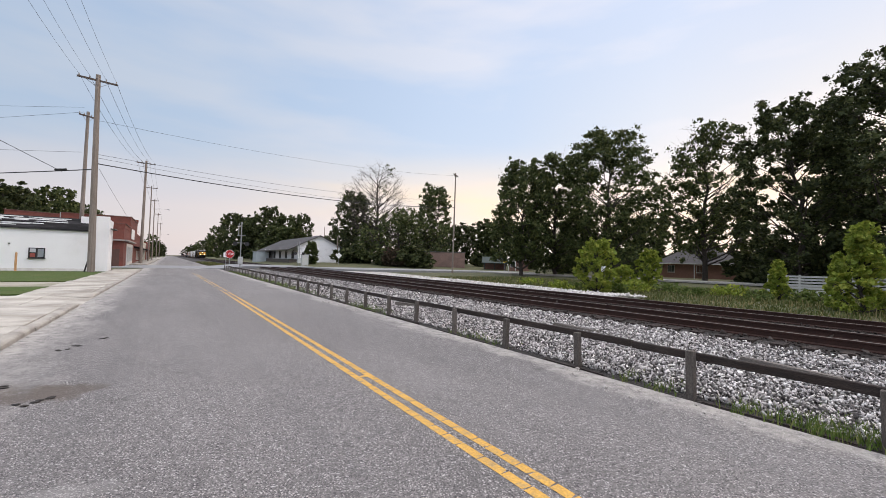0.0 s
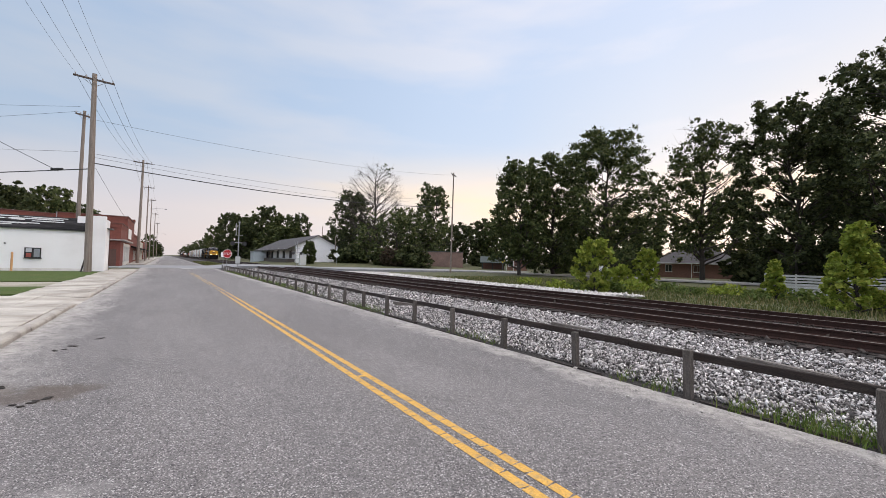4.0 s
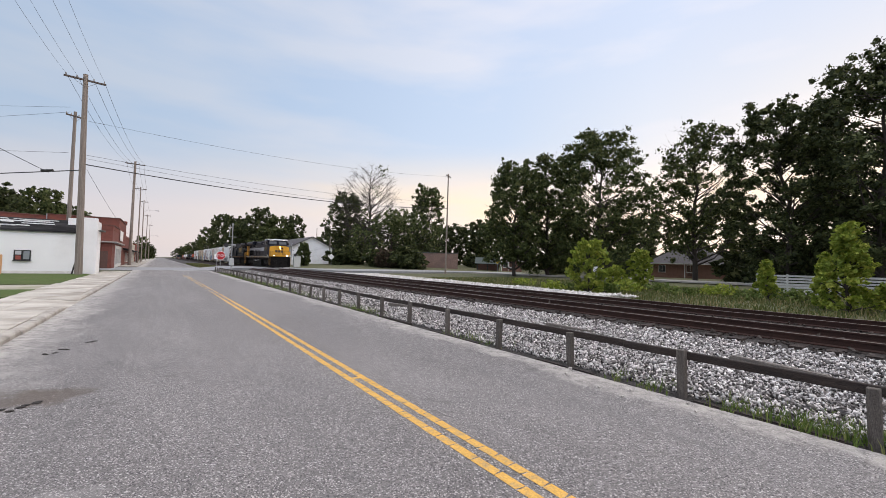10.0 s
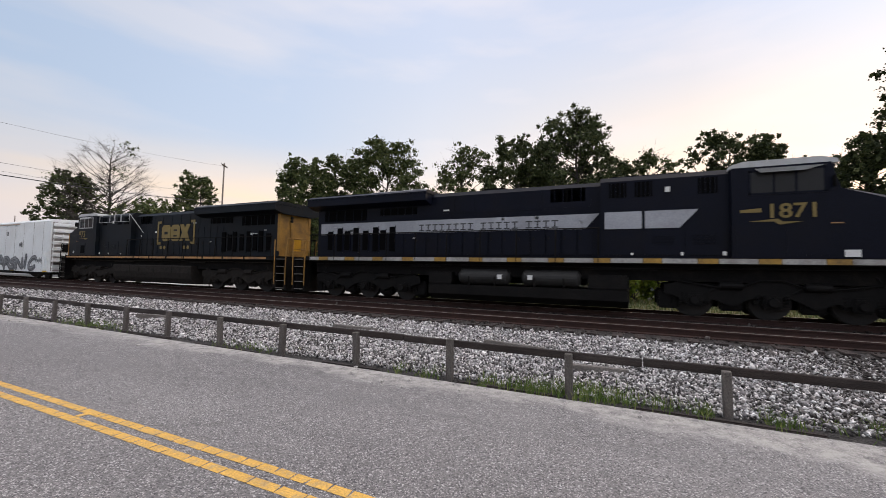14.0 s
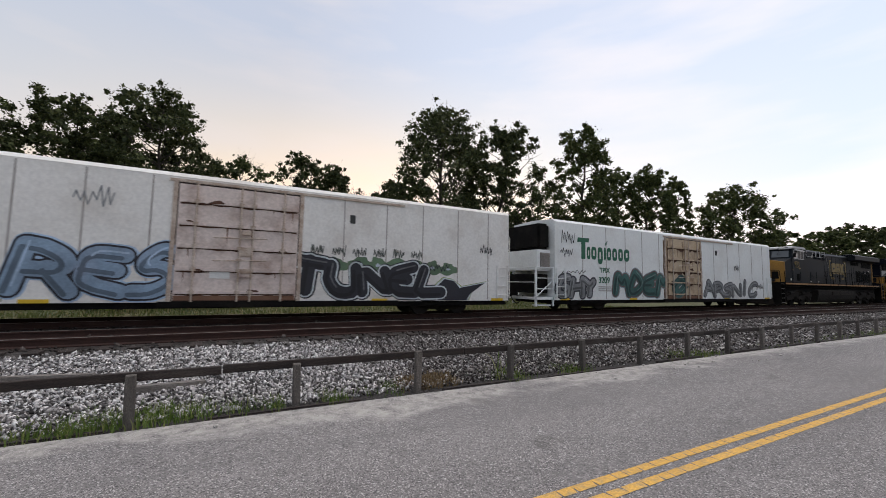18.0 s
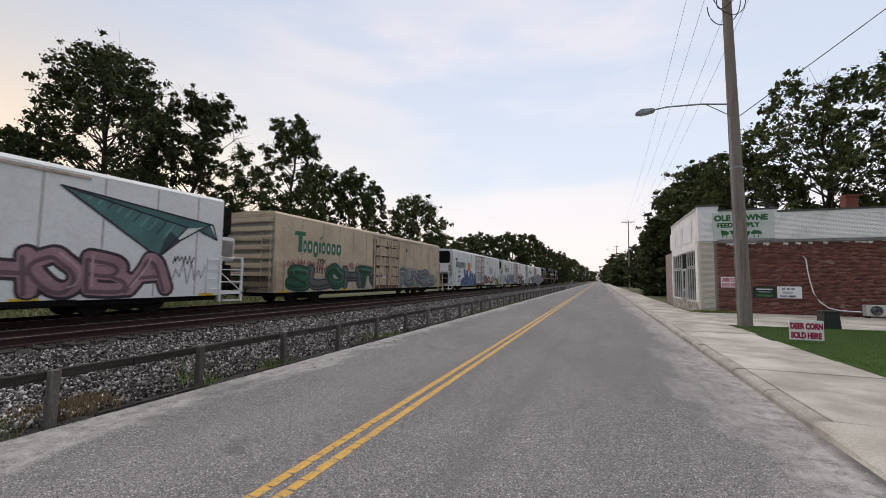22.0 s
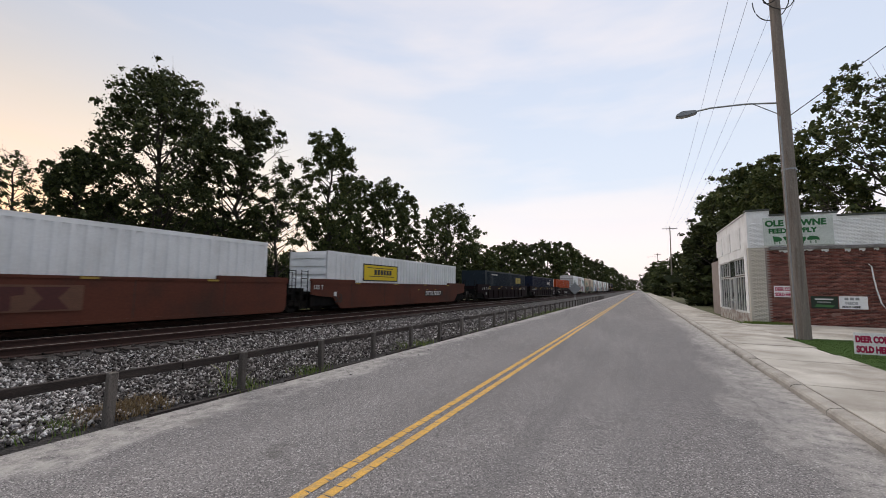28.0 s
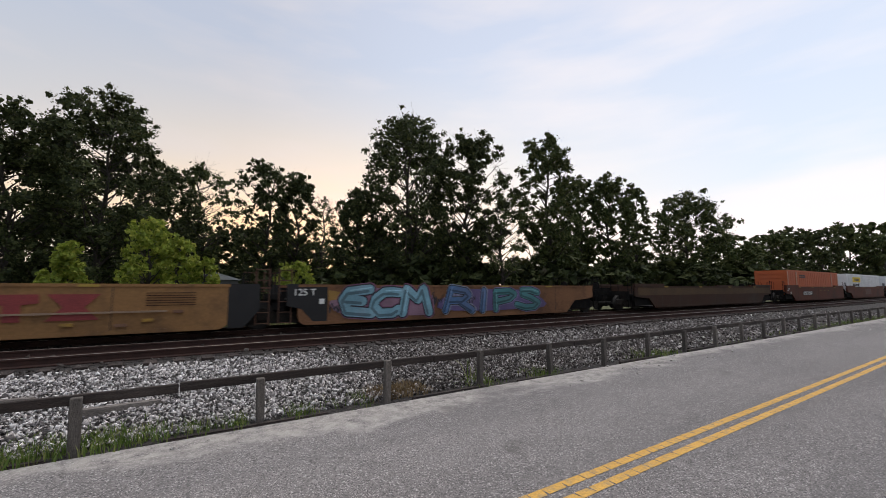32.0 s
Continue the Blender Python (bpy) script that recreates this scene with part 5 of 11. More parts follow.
            tube(bm, [(s * 1.49, h(-0.11), 3.04), (s * 0.95, h(-0.12), 3.05), (s * 0.42, h(-0.12), 3.03), (s * 0.38, h(-0.12), 2.1)], 0.024, 7)
            tube(bm, [(s * 1.46, h(-0.12), 2.55), (s * 0.40, h(-0.12), 2.55)], 0.018, 6)
            part("cross_rail", bm, rail_m, er)
            part("rail_plate", b2(s * 1.02, s * 1.44, -0.14, -0.11, 2.45, 3.0), yellow if not dark_end else black, er, "yellow end plate")
            bm = nb()
            for q, dip in ((0.55, 0.62), (0.72, 0.45), (0.88, 0.55)):
                tube(bm, [(s * q, h(-0.12), 1.75), (s * (q + 0.03), h(-0.28), 1.55), (s * (q + 0.08), h(-0.34), 1.75 - dip), (s * (q + 0.16), h(-0.28), 1.5), (s * (q + 0.2), h(-0.12), 1.72)], 0.022, 6)
            part("air_hose", bm, gear, lo)
        bm = nb()
        v = []
        for z0, y0, y1 in ((RAIL_Z + 0.12, -0.32, 0.10), (1.30, -0.16, 0.12), (1.98, -0.10, 0.05)):
            v.append([bm.verts.new(p) for p in ((-1.48, h(y1), z0), (-0.75, h(y1 * 0.3 + y0 * 0.7), z0), (0, h(y0), z0), (0.75, h(y1 * 0.3 + y0 * 0.7), z0), (1.48, h(y1), z0), (1.2, h(0.3), z0), (-1.2, h(0.3), z0))])
        for r0, r1 in zip(v, v[1:]):
            for k in range(7):
                bm.faces.new((r0[k], r0[(k + 1) % 7], r1[(k + 1) % 7], r1[k]))
        bm.faces.new(v[0]), bm.faces.new(v[-1])
        bmesh.ops.recalc_face_normals(bm, faces=bm.faces)
        part("plough", bm, gear, lo)
        coupler(lo, h(-0.08), -1 if h(0.0) < L / 2 else 1)
    # side railings with bent stanchions
    for s in (-1, 1):
        bm = nb()
        grab_rail(bm, [(s * 1.49, g(8.0), 3.20), (s * 1.49, g(20.55), 3.20)], 0.022)
        hr = part("hand_rail", bm, black, lo)
        for k in range(10):
            yy = 8.05 + k * 1.38
            bm = nb()
            grab_rail(bm, [(s * 1.51, g(yy), 2.05), (s * 1.51, g(yy), 2.4), (s * 1.49, g(yy), 3.21)], 0.024)
            part("stanchion", bm, black, hr)
    # tanks
    a, b = sorted((g(6.55 if not heritage else 7.15), g(14.35)))
    if heritage:
        part("fuel_tank", prism(nb(), [(-1.42, 0.80), (-1.2, 0.58), (1.2, 0.58), (1.42, 0.80), (1.42, 1.16), (-1.42, 1.16)], "y", a, b), gear, lo, "grimy fuel tank")
        for y0, y1 in ((7.15, 8.38), (13.35, 14.35)):
            piece("battery_box", (-1.44, 1.44, y0, y1, 1.17, 1.64), gear, bev=0.03)
        for s in (-1, 1):
            for y0 in (8.62, 11.08):
                bm = nb()
                rod(bm, (s * 1.22, g(y0 + 0.1), 1.48), (s * 1.22, g(y0 + 1.90), 1.48), 0.29, seg=20)
                for q, e in ((y0 + 0.1, -1), (y0 + 1.90, 1)):
                    rod(bm, (s * 1.22, g(q), 1.48), (s * 1.22, g(q + e * 0.10), 1.48), 0.29, 0.18, seg=20)
                ar = part("air_reservoir", bm, tank_grey, lo, "dark grey air reservoir", smooth=False)
                part("notice", bx(nb(), s * 1.50, s * 1.512, y0 + (0.25 if y0 > 10 else 1.6), y0 + (0.42 if y0 > 10 else 1.77), 1.42, 1.58), decal_white, ar)
                for q in (y0 + 0.5, y0 + 1.5):
                    part("tank_strap", bx(nb(), s * 1.2, s * 1.515, q, q + 0.05, 1.17, 1.50), black, ar)
    else:
        ft = part("fuel_tank", prism(nb(), [(-1.40, 0.92), (-1.30, 0.72), (-1.1, 0.62), (1.1, 0.62), (1.30, 0.72), (1.40, 0.92), (1.46, 1.25), (1.46, 1.60), (1.42, 1.66), (-1.42, 1.66), (-1.46, 1.60), (-1.46, 1.25)], "y", a, b), gear, lo, "grimy rounded fuel tank")
        for s in (-1, 1):
            part("fuel_filler", bx(nb(), s * 1.44, s * 1.52, 9.2, 9.45, 1.30, 1.52, 0.02), gear, ft)
            for y0 in (8.4, 10.9, 12.6):
                part("tank_seam", bx(nb(), s * 1.455, s * 1.468, y0, y0 + 0.03, 1.22, 1.62), black, ft)
    for c in (3.40, 17.62):
        cy = g(c)
        loco_bogie(lo, cy, sorted((cy - 1.92, cy, cy + 1.92)), gear)
    # band, name and numbers
    if heritage:
        for s in (-1, 1):
            band = piece("silver_band", (s * 1.0, s * 1.034, 8.9, 20.30, 3.22, 3.74), silver, lab="silver-grey band along the hood")
            part("band_tip", pr(nb(), [(8.9, 3.22), (8.9, 3.74), (8.05, 3.74), (8.5, 3.22)], s * 1.0, s * 1.034), silver, band)
            for y0, y1, cut in ((6.75, 7.86, 0.0), (5.20, 6.66, 0.50)):
                part("band_panel", pr(nb(), [(y0 + cut, 3.16), (y1, 3.16), (y1, 3.72), (y0, 3.72)], s * 1.30, s * 1.335), silver, lo, "silver-grey panel")
            yy = 15.05
            for w in (8, 5, 4):
                for q in range(w):
                    for z0 in (3.29, 3.52):
                        part("name_bar", bx(nb(), s * 1.034, s * 1.042, yy - 0.235, yy, z0, z0 + 0.042), decal_black, band)
                    part("name_bar", bx(nb(), s * 1.034, s * 1.042, yy - 0.14, yy - 0.095, 3.332, 3.52), decal_black, band)
                    yy -= 0.31
                yy -= 0.22
        lettering("road_number", number, 0.56, gold, west_face(-1.542, g(3.62), 3.36) @ Matrix.Diagonal((1.10, 1, 1, 1)), lo, label="gold number on the cab side", bold=0.010)
        part("small_wordmark", pr(nb(), [(4.20, 3.52), (3.70, 3.52), (3.70, 3.64), (4.20, 3.60)], -1.536, -1.524), gold, lo)
        bm = nb()
        pr(bm, [(4.02, 3.26), (3.42, 3.25), (3.30, 3.16), (2.78, 3.24), (3.22, 3.24), (3.34, 3.33)], -1.537, -1.524)
        part("flourish", bm, gold, lo)
    else:
        lettering("road_number", number, 0.58, gold, west_face(-1.542, g(2.30), 3.44) @ Matrix.Diagonal((0.95, 1, 1, 1)), lo, label="gold number on the cab side", bold=0.006)
        bm = nb()
        pr(bm, [(2.30, 3.36), (3.0, 3.34), (3.1, 3.26), (3.45, 3.36), (3.05, 3.38)], -1.537, -1.524)
        part("flourish", bm, gold, lo)
        part("emblem_bracket", bx(bx(bx(nb(), -1.046, -1.025, 10.32, 10.44, 2.90, 4.30), -1.046, -1.025, 10.44, 10.68, 4.16, 4.30), -1.046, -1.025, 10.44, 10.68, 2.90, 3.04), gold, lo, "dull gold bracket")
        part("emblem_bracket", bx(bx(bx(nb(), -1.046, -1.025, 13.74, 13.87, 2.90, 4.30), -1.046, -1.025, 13.50, 13.74, 4.16, 4.30), -1.046, -1.025, 13.50, 13.74, 2.90, 3.04), gold, lo, "dull gold bracket")
        for y0, kind in ((10.78, 0), (11.66, 1), (12.50, 2)):
            w, z0, z1 = 0.84, 3.10, 4.06
            bm = nb()
            if kind < 2:
                c_ = 0.16
                pts = [(y0, z0 + c_), (y0 + c_, z0), (y0 + w - c_, z0), (y0 + w, z0 + c_), (y0 + w, z1 - c_), (y0 + w - c_, z1), (y0 + c_, z1), (y0, z1 - c_)]
            else:
                pts = [(y0, z0), (y0 + 0.34, z0), (y0 + 0.46, z0 + 0.22), (y0 + 0.58, z0), (y0 + 0.94, z0), (y0 + 0.70, (z0 + z1) / 2), (y0 + 0.94, z1), (y0 + 0.60, z1), (y0 + 0.46, z1 - 0.22), (y0 + 0.34, z1), (y0, z1), (y0 + 0.22, (z0 + z1) / 2)]
            pr(bm, pts, -1.046, -1.025)
            blk = part("emblem_block", bm, gold, lo, "dull gold emblem block")
            if kind < 2:
                for zz in ((3.50, 3.66),) if kind == 0 else ((3.36, 3.44), (3.70, 3.78)):
                    part("emblem_slot", bx(nb(), -1.049, -1.04, y0 + 0.26, y0 + 0.58, *zz), body, blk)
        for y0 in (10.72, 11.08, 12.95, 13.30):
            bm = nb()
            rod(bm, (-1.04, g(y0), 2.72), (-1.025, g(y0), 2.72), 0.11, seg=12)
            part("worn_dot", bm, gold, lo)
        for s in (-1, 1):
            piece("end_edge", (s * 0.90, s * 1.04, 20.36, 20.54, 2.5, 4.36), dull_yellow, lab="dull yellow edge of the hood")
            bm = nb()
            for z0 in (4.36, 4.82):
                grab_rail(bm, [(s * 1.46, g(4.6), z0), (s * 1.46, g(8.1), z0)], 0.013)
            for yy in (4.65, 5.85, 6.35, 6.45, 7.1, 7.2, 8.05):
                grab_rail(bm, [(s * 1.46, g(yy), 4.36), (s * 1.46, g(yy), 4.82)], 0.013)
            grab_rail(bm, [(s * 1.46, g(8.1), 4.82), (s * 1.3, g(9.35), 3.62)], 0.013)
            part("roof_rail", bm, roof_grey, lo, "thin pale rail along the equipment hood")
    return lo


def blob(r, cx, cz, w, h, n=18, rough=0.16):
    """A bulging rounded outline, for sprayed paint."""
    pts = []
    ph = [r.uniform(0, 6.28) for _ in range(4)]
    for k in range(n):
        a = 2 * math.pi * k / n
        e = 1 + rough * math.sin(2 * a + ph[0]) + rough * 0.8 * math.sin(3 * a + ph[1]) + rough * 0.5 * math.sin(5 * a + ph[2])
        c, s = math.cos(a), math.sin(a)
        pts.append((cx + w / 2 * e * math.copysign(abs(c) ** 0.7, c), cz + h / 2 * e * math.copysign(abs(s) ** 0.7, s)))
    return pts


SPRAY = {}


def spray(name, c):
    if name not in SPRAY:
        SPRAY[name] = mat("spray_" + name, c, tuple(v * 0.66 for v in c), 0.6, 0, 1.1, 20.0, 0.02, 0.3, fine_amt=0.14, dirt=tuple(v * 0.6 + q * min(1.0, max(c) * 2.2) for v, q in zip(c, (0.12, 0.07, 0.085))), dirt_scale=0.9, dirt_amt=0.55)
    return SPRAY[name]


C_BLUE, C_DARK, C_GREY, C_NAVY = (0.25, 0.36, 0.49), (0.022, 0.022, 0.032), (0.25, 0.26, 0.27), (0.04, 0.10, 0.28)


def blobs(parent, x, y_left, y_right, z0, z1, n, fill, line, seed):
    """A row of n bulging sprayed figures on the side that faces the road: each a head on a body, in one outline."""
    w = (y_left - y_right) / n
    r = random.Random(seed)
    for k in range(n):
        cy = y_left - (k + 0.5) * w + r.uniform(-0.1, 0.1) * w
        h = (z1 - z0) * r.uniform(0.8, 1.05)
        ph = r.uniform(0, 6.28)
        top = parent
        for grow, dx, c, name in ((1.0, 0.0, line, "graffiti"), (0.90, 0.003, fill, "filling"), (0.22, 0.006, (0.55, 0.62, 0.70), "shine")):
            bm = nb()
            pts = []
            for j in range(30):
                a = 6.28319 * j / 30
                s_ = math.sin(a)
                e = 1 + 0.10 * math.sin(3 * a + ph) + 0.07 * math.sin(5 * a + 2 * ph)
                wide = 0.56 * (1.0 if s_ < 0.25 else 0.62 + 0.3 * abs(s_ - 0.6))
                pts.append((cy + w * wide * e * grow * math.cos(a), z0 + h * 0.5 + h * 0.5 * e * grow * math.copysign(abs(s_) ** 0.75, s_)))
            bm.faces.new([bm.verts.new((x - dx, p, q)) for p, q in pts])
            ob = part(name, bm, sprayed(c), top)
            if name == "graffiti":
                top = ob


def ribbon(bm, pts, rad, x, slope=0.00012):
    """A fat stroke with bevelled joins and rounded ends, as one sheet; later bends lie on earlier ones."""
    P = [Vector(p) for p in pts]
    n = len(P)
    left, right = [], []
    for i, p in enumerate(P):
        d0 = (P[i] - P[i - 1]).normalized() if i else (P[1] - P[0]).normalized()
        d1 = (P[i + 1] - P[i]).normalized() if i < n - 1 else d0
        n0, n1 = Vector((-d0.y, d0.x)), Vector((-d1.y, d1.x))
        for nn in ((n0, n1) if 0 < i < n - 1 else (n0,)):
            left.append((p + nn * rad, i)), right.append((p - nn * rad, i))
    cap0, cap1 = [], []
    for cap, p, d in ((cap0, P[0], P[0] - P[1]), (cap1, P[-1], P[-1] - P[-2])):
        d = d.normalized()
        nn = Vector((-d.y, d.x))
        for k in range(1, 6):
            a = math.pi * k / 6
            cap.append(p + nn * rad * math.cos(a) + d * rad * math.sin(a))
    L = [bm.verts.new((x - slope * i, q.x, q.y)) for q, i in left]
    R = [bm.verts.new((x - slope * i, q.x, q.y)) for q, i in right]
    for i in range(0, len(L) - 1, 2):
        bm.faces.new((L[i], L[i + 1], R[i + 1], R[i]))
    c0 = [bm.verts.new((x, q.x, q.y)) for q in cap0]
    c1 = [bm.verts.new((x - slope * n, q.x, q.y)) for q in cap1]
    bm.faces.new([R[0]] + c0 + [L[0]])
    bm.faces.new([L[-1]] + c1 + [R[-1]])
    # round off the outer side of each bend
    k = 0
    for i in range(1, n - 1):
        j = 2 * i - 1
        c = bm.verts.new((x - slope * i, P[i].x, P[i].y))
        for side, q in ((L, left), (R, right)):
            mid = (q[j][0] + q[j + 1][0]) / 2 - P[i]
            if mid.length > rad * 0.25:
                m_ = bm.verts.new((x - slope * i, *(P[i] + mid.normalized() * rad)))
                bm.faces.new((side[j], m_, side[j + 1], c))
            else:
                bm.faces.new((side[j], side[j + 1], c))


def sprayed(c):
    return spray("%02d%02d%02d" % tuple(int(v * 99) for v in c), c)


# strokes of block letters on a grid of ten by ten: two figures for each point, bars between strokes
LETTERS = {"A": "00 39 59 90|24 74", "B": "00 09|09 69 87 65 15|65 93 70 00", "C": "88 59 29 06 03 20 60 81", "D": "00 09|09 59 86 83 50 00", "E": "89 18 05 11 80|05 65",
           "G": "88 59 19 05 02 30 70 83 54", "H": "09 00|99 90|05 95", "I": "49 40", "K": "09 00|98 05 90", "L": "09 00 90", "M": "00 19 54 89 90", "N": "00 09 90 99",
           "O": "49 86 83 50 20 03 06 39 49", "P": "00 09|09 69 87 65 14", "R": "00 09|09 69 87 65 14|45 90", "S": "88 59 18 16 55 83 71 40 01", "T": "09 99|49 40",
           "U": "09 03 20 60 93 99", "Y": "09 45 99|45 40"}


def letter_paths(ch, rounds):
    """The strokes of a letter in the unit square, their corners cut round."""
    out = []
    for stroke in LETTERS[ch].split("|"):
        pts = [(int(q[0]) / 9, int(q[1]) / 9) for q in stroke.split()]
        for _ in range(rounds):
            if len(pts) < 3:
                break
            cut = [pts[0]]
            for i, (p, q) in enumerate(zip(pts, pts[1:])):
                if i:
                    cut.append((p[0] * 0.75 + q[0] * 0.25, p[1] * 0.75 + q[1] * 0.25))
                if i < len(pts) - 2:
                    cut.append((p[0] * 0.25 + q[0] * 0.75, p[1] * 0.25 + q[1] * 0.75))
            pts = cut + [pts[-1]]
        out.append(pts)
    return out


def graffiti(parent, x, y_left, y_right, z0, z1, word, fill, line, seed, shine=None, fat=0.24, rounds=2):
    """Fat sprayed letters, one by one: a halo behind, the outline, the filling, strokes of shine on it."""
    r = random.Random(seed)
    n = len(word)
    w = (y_left - y_right) / n
    h = z1 - z0
    sh = shine or tuple(min(1, v * 1.5 + 0.06) for v in fill)
    for k, ch in enumerate(word):
        rad = 0.130 * min(h, 1.25 * w) * fat / 0.24
        lean, dz, sc = r.uniform(-0.16, 0.20), r.uniform(-0.03, 0.05) * h, r.uniform(0.90, 1.06)
        ph, amp = r.uniform(0, 6.28), r.uniform(0.03, 0.07)
        wide = w * (1.16 if ch != "I" else 0.9) - 1.7 * rad
        high = (h - 2.5 * rad) * sc

        def at(p, du, dv):
            u, v = p
            u2 = (u - 0.5) * (1.10 - 0.2 * v) + lean * (v - 0.5) + amp * math.sin(5 * v + ph)
            v2 = v + amp * 1.4 * math.sin(4.2 * u + ph * 1.3)
            return y_left - (k + 0.5) * w - u2 * wide - du, max(z0 + rad * 1.4, z0 + rad * 1.4 + dz + v2 * high) - dv
        paths = letter_paths(ch, rounds)
        top = parent
        step = 0.0012 * (k % 2)
        layers = ((1.46, 0.015 * h, 0.0, sh, 0.0, "graffiti"), (1.27, 0.0, 0.0, line, 0.006, "outline"), (1.0, 0.0, 0.0, fill, 0.012, "filling"))
        for grow, du, dv, c, dx, name in layers:
            bm = nb()
            for j, pts in enumerate(paths):
                ribbon(bm, [at(p, du, dv) for p in pts], rad * grow, x - dx - step - 0.0011 * j, 0.00004)
            ob = part(name, bm, sprayed(c), top)
            if name == "graffiti":
                top = ob
        bm = nb()
        for j, pts in enumerate(paths):
            ribbon(bm, [at(p, -0.42 * rad, 0.40 * rad) for p in pts], rad * 0.30, x - 0.0165 - step - 0.0006 * j, 0.00004)
        part("shading", bm, sprayed(tuple(v * 0.42 for v in fill)), top)
        bm = nb()
        pts = paths[0]
        ribbon(bm, [at(p, 0.30 * rad, -0.34 * rad) for p in pts[:max(2, int(len(pts) * 0.4))]], rad * 0.13, x - 0.0195 - step, 0.00004)
        part("shine", bm, sprayed(tuple(min(0.8, v * 1.3 + 0.10) for v in fill)), top)


def tag_scrawl(parent, x, yc, zc, w, h, seed, c=C_DARK):
    """A thin line scrawl in one stroke."""
    r = random.Random(seed)
    bm = nb()
    ribbon(bm, [(yc + w / 2 - w * k / 11 + r.uniform(-0.03, 0.03), zc + (1 if k % 2 else -1) * r.uniform(0.1, 0.5) * h) for k in range(12)], 0.016, x)
    part("scrawl", bm, sprayed(c), parent)


def brand_word(parent, x, y_left, z, w, h, material):
    """A wordmark as plain shapes: a tall block with a roof bar, then a row of solid rounded blocks."""
    wm = new("wordmark")
    wm.parent = parent
    wm["label"] = "green wordmark as a row of plain shapes"

    def shape(pts, name="block"):
        bm = nb()
        bm.faces.new([bm.verts.new((x, y_left - w * p, z + h * q)) for p, q in pts])
        part(name, bm, material, wm)
    shape([(0.0, 0.78), (0.02, 1.0), (0.215, 1.0), (0.205, 0.80), (0.148, 0.80), (0.145, 0.0), (0.075, 0.0), (0.075, 0.80)])
    for a, b, lo, hi in ((0.17, 0.235, 0.0, 0.60), (0.25, 0.345, 0.0, 0.62), (0.365, 0.46, -0.20, 0.62), (0.48, 0.52, 0.0, 0.62), (0.535, 0.62, 0.0, 0.62), (0.64, 0.735, 0.0, 0.62), (0.755, 0.85, 0.0, 0.62), (0.87, 0.98, 0.0, 0.62)):
        c, hw, m_, hh = (a + b) / 2, (b - a) / 2, (lo + hi) / 2, (hi - lo) / 2
        shape([(c + hw * math.copysign(abs(math.cos(6.28319 * j / 16)) ** 0.6, math.cos(6.28319 * j / 16)), m_ + hh * math.copysign(abs(math.sin(6.28319 * j / 16)) ** 0.6, math.sin(6.28319 * j / 16))) for j in range(16)])
        if hw > 0.03:
            bm = nb()
            bm.faces.new([bm.verts.new((x - 0.003, y_left - w * (c + hw * 0.30 * a_), z + h * (m_ + hh * 0.42 * b_))) for a_, b_ in ((-1, -1), (1, -1), (1, 1), (-1, 1))])
            part("slit", bm, decal_white, wm, "pale slit in the block")
    shape([(0.50, 0.72), (0.53, 0.74), (0.555, 0.95), (0.51, 0.86)], "leaf")


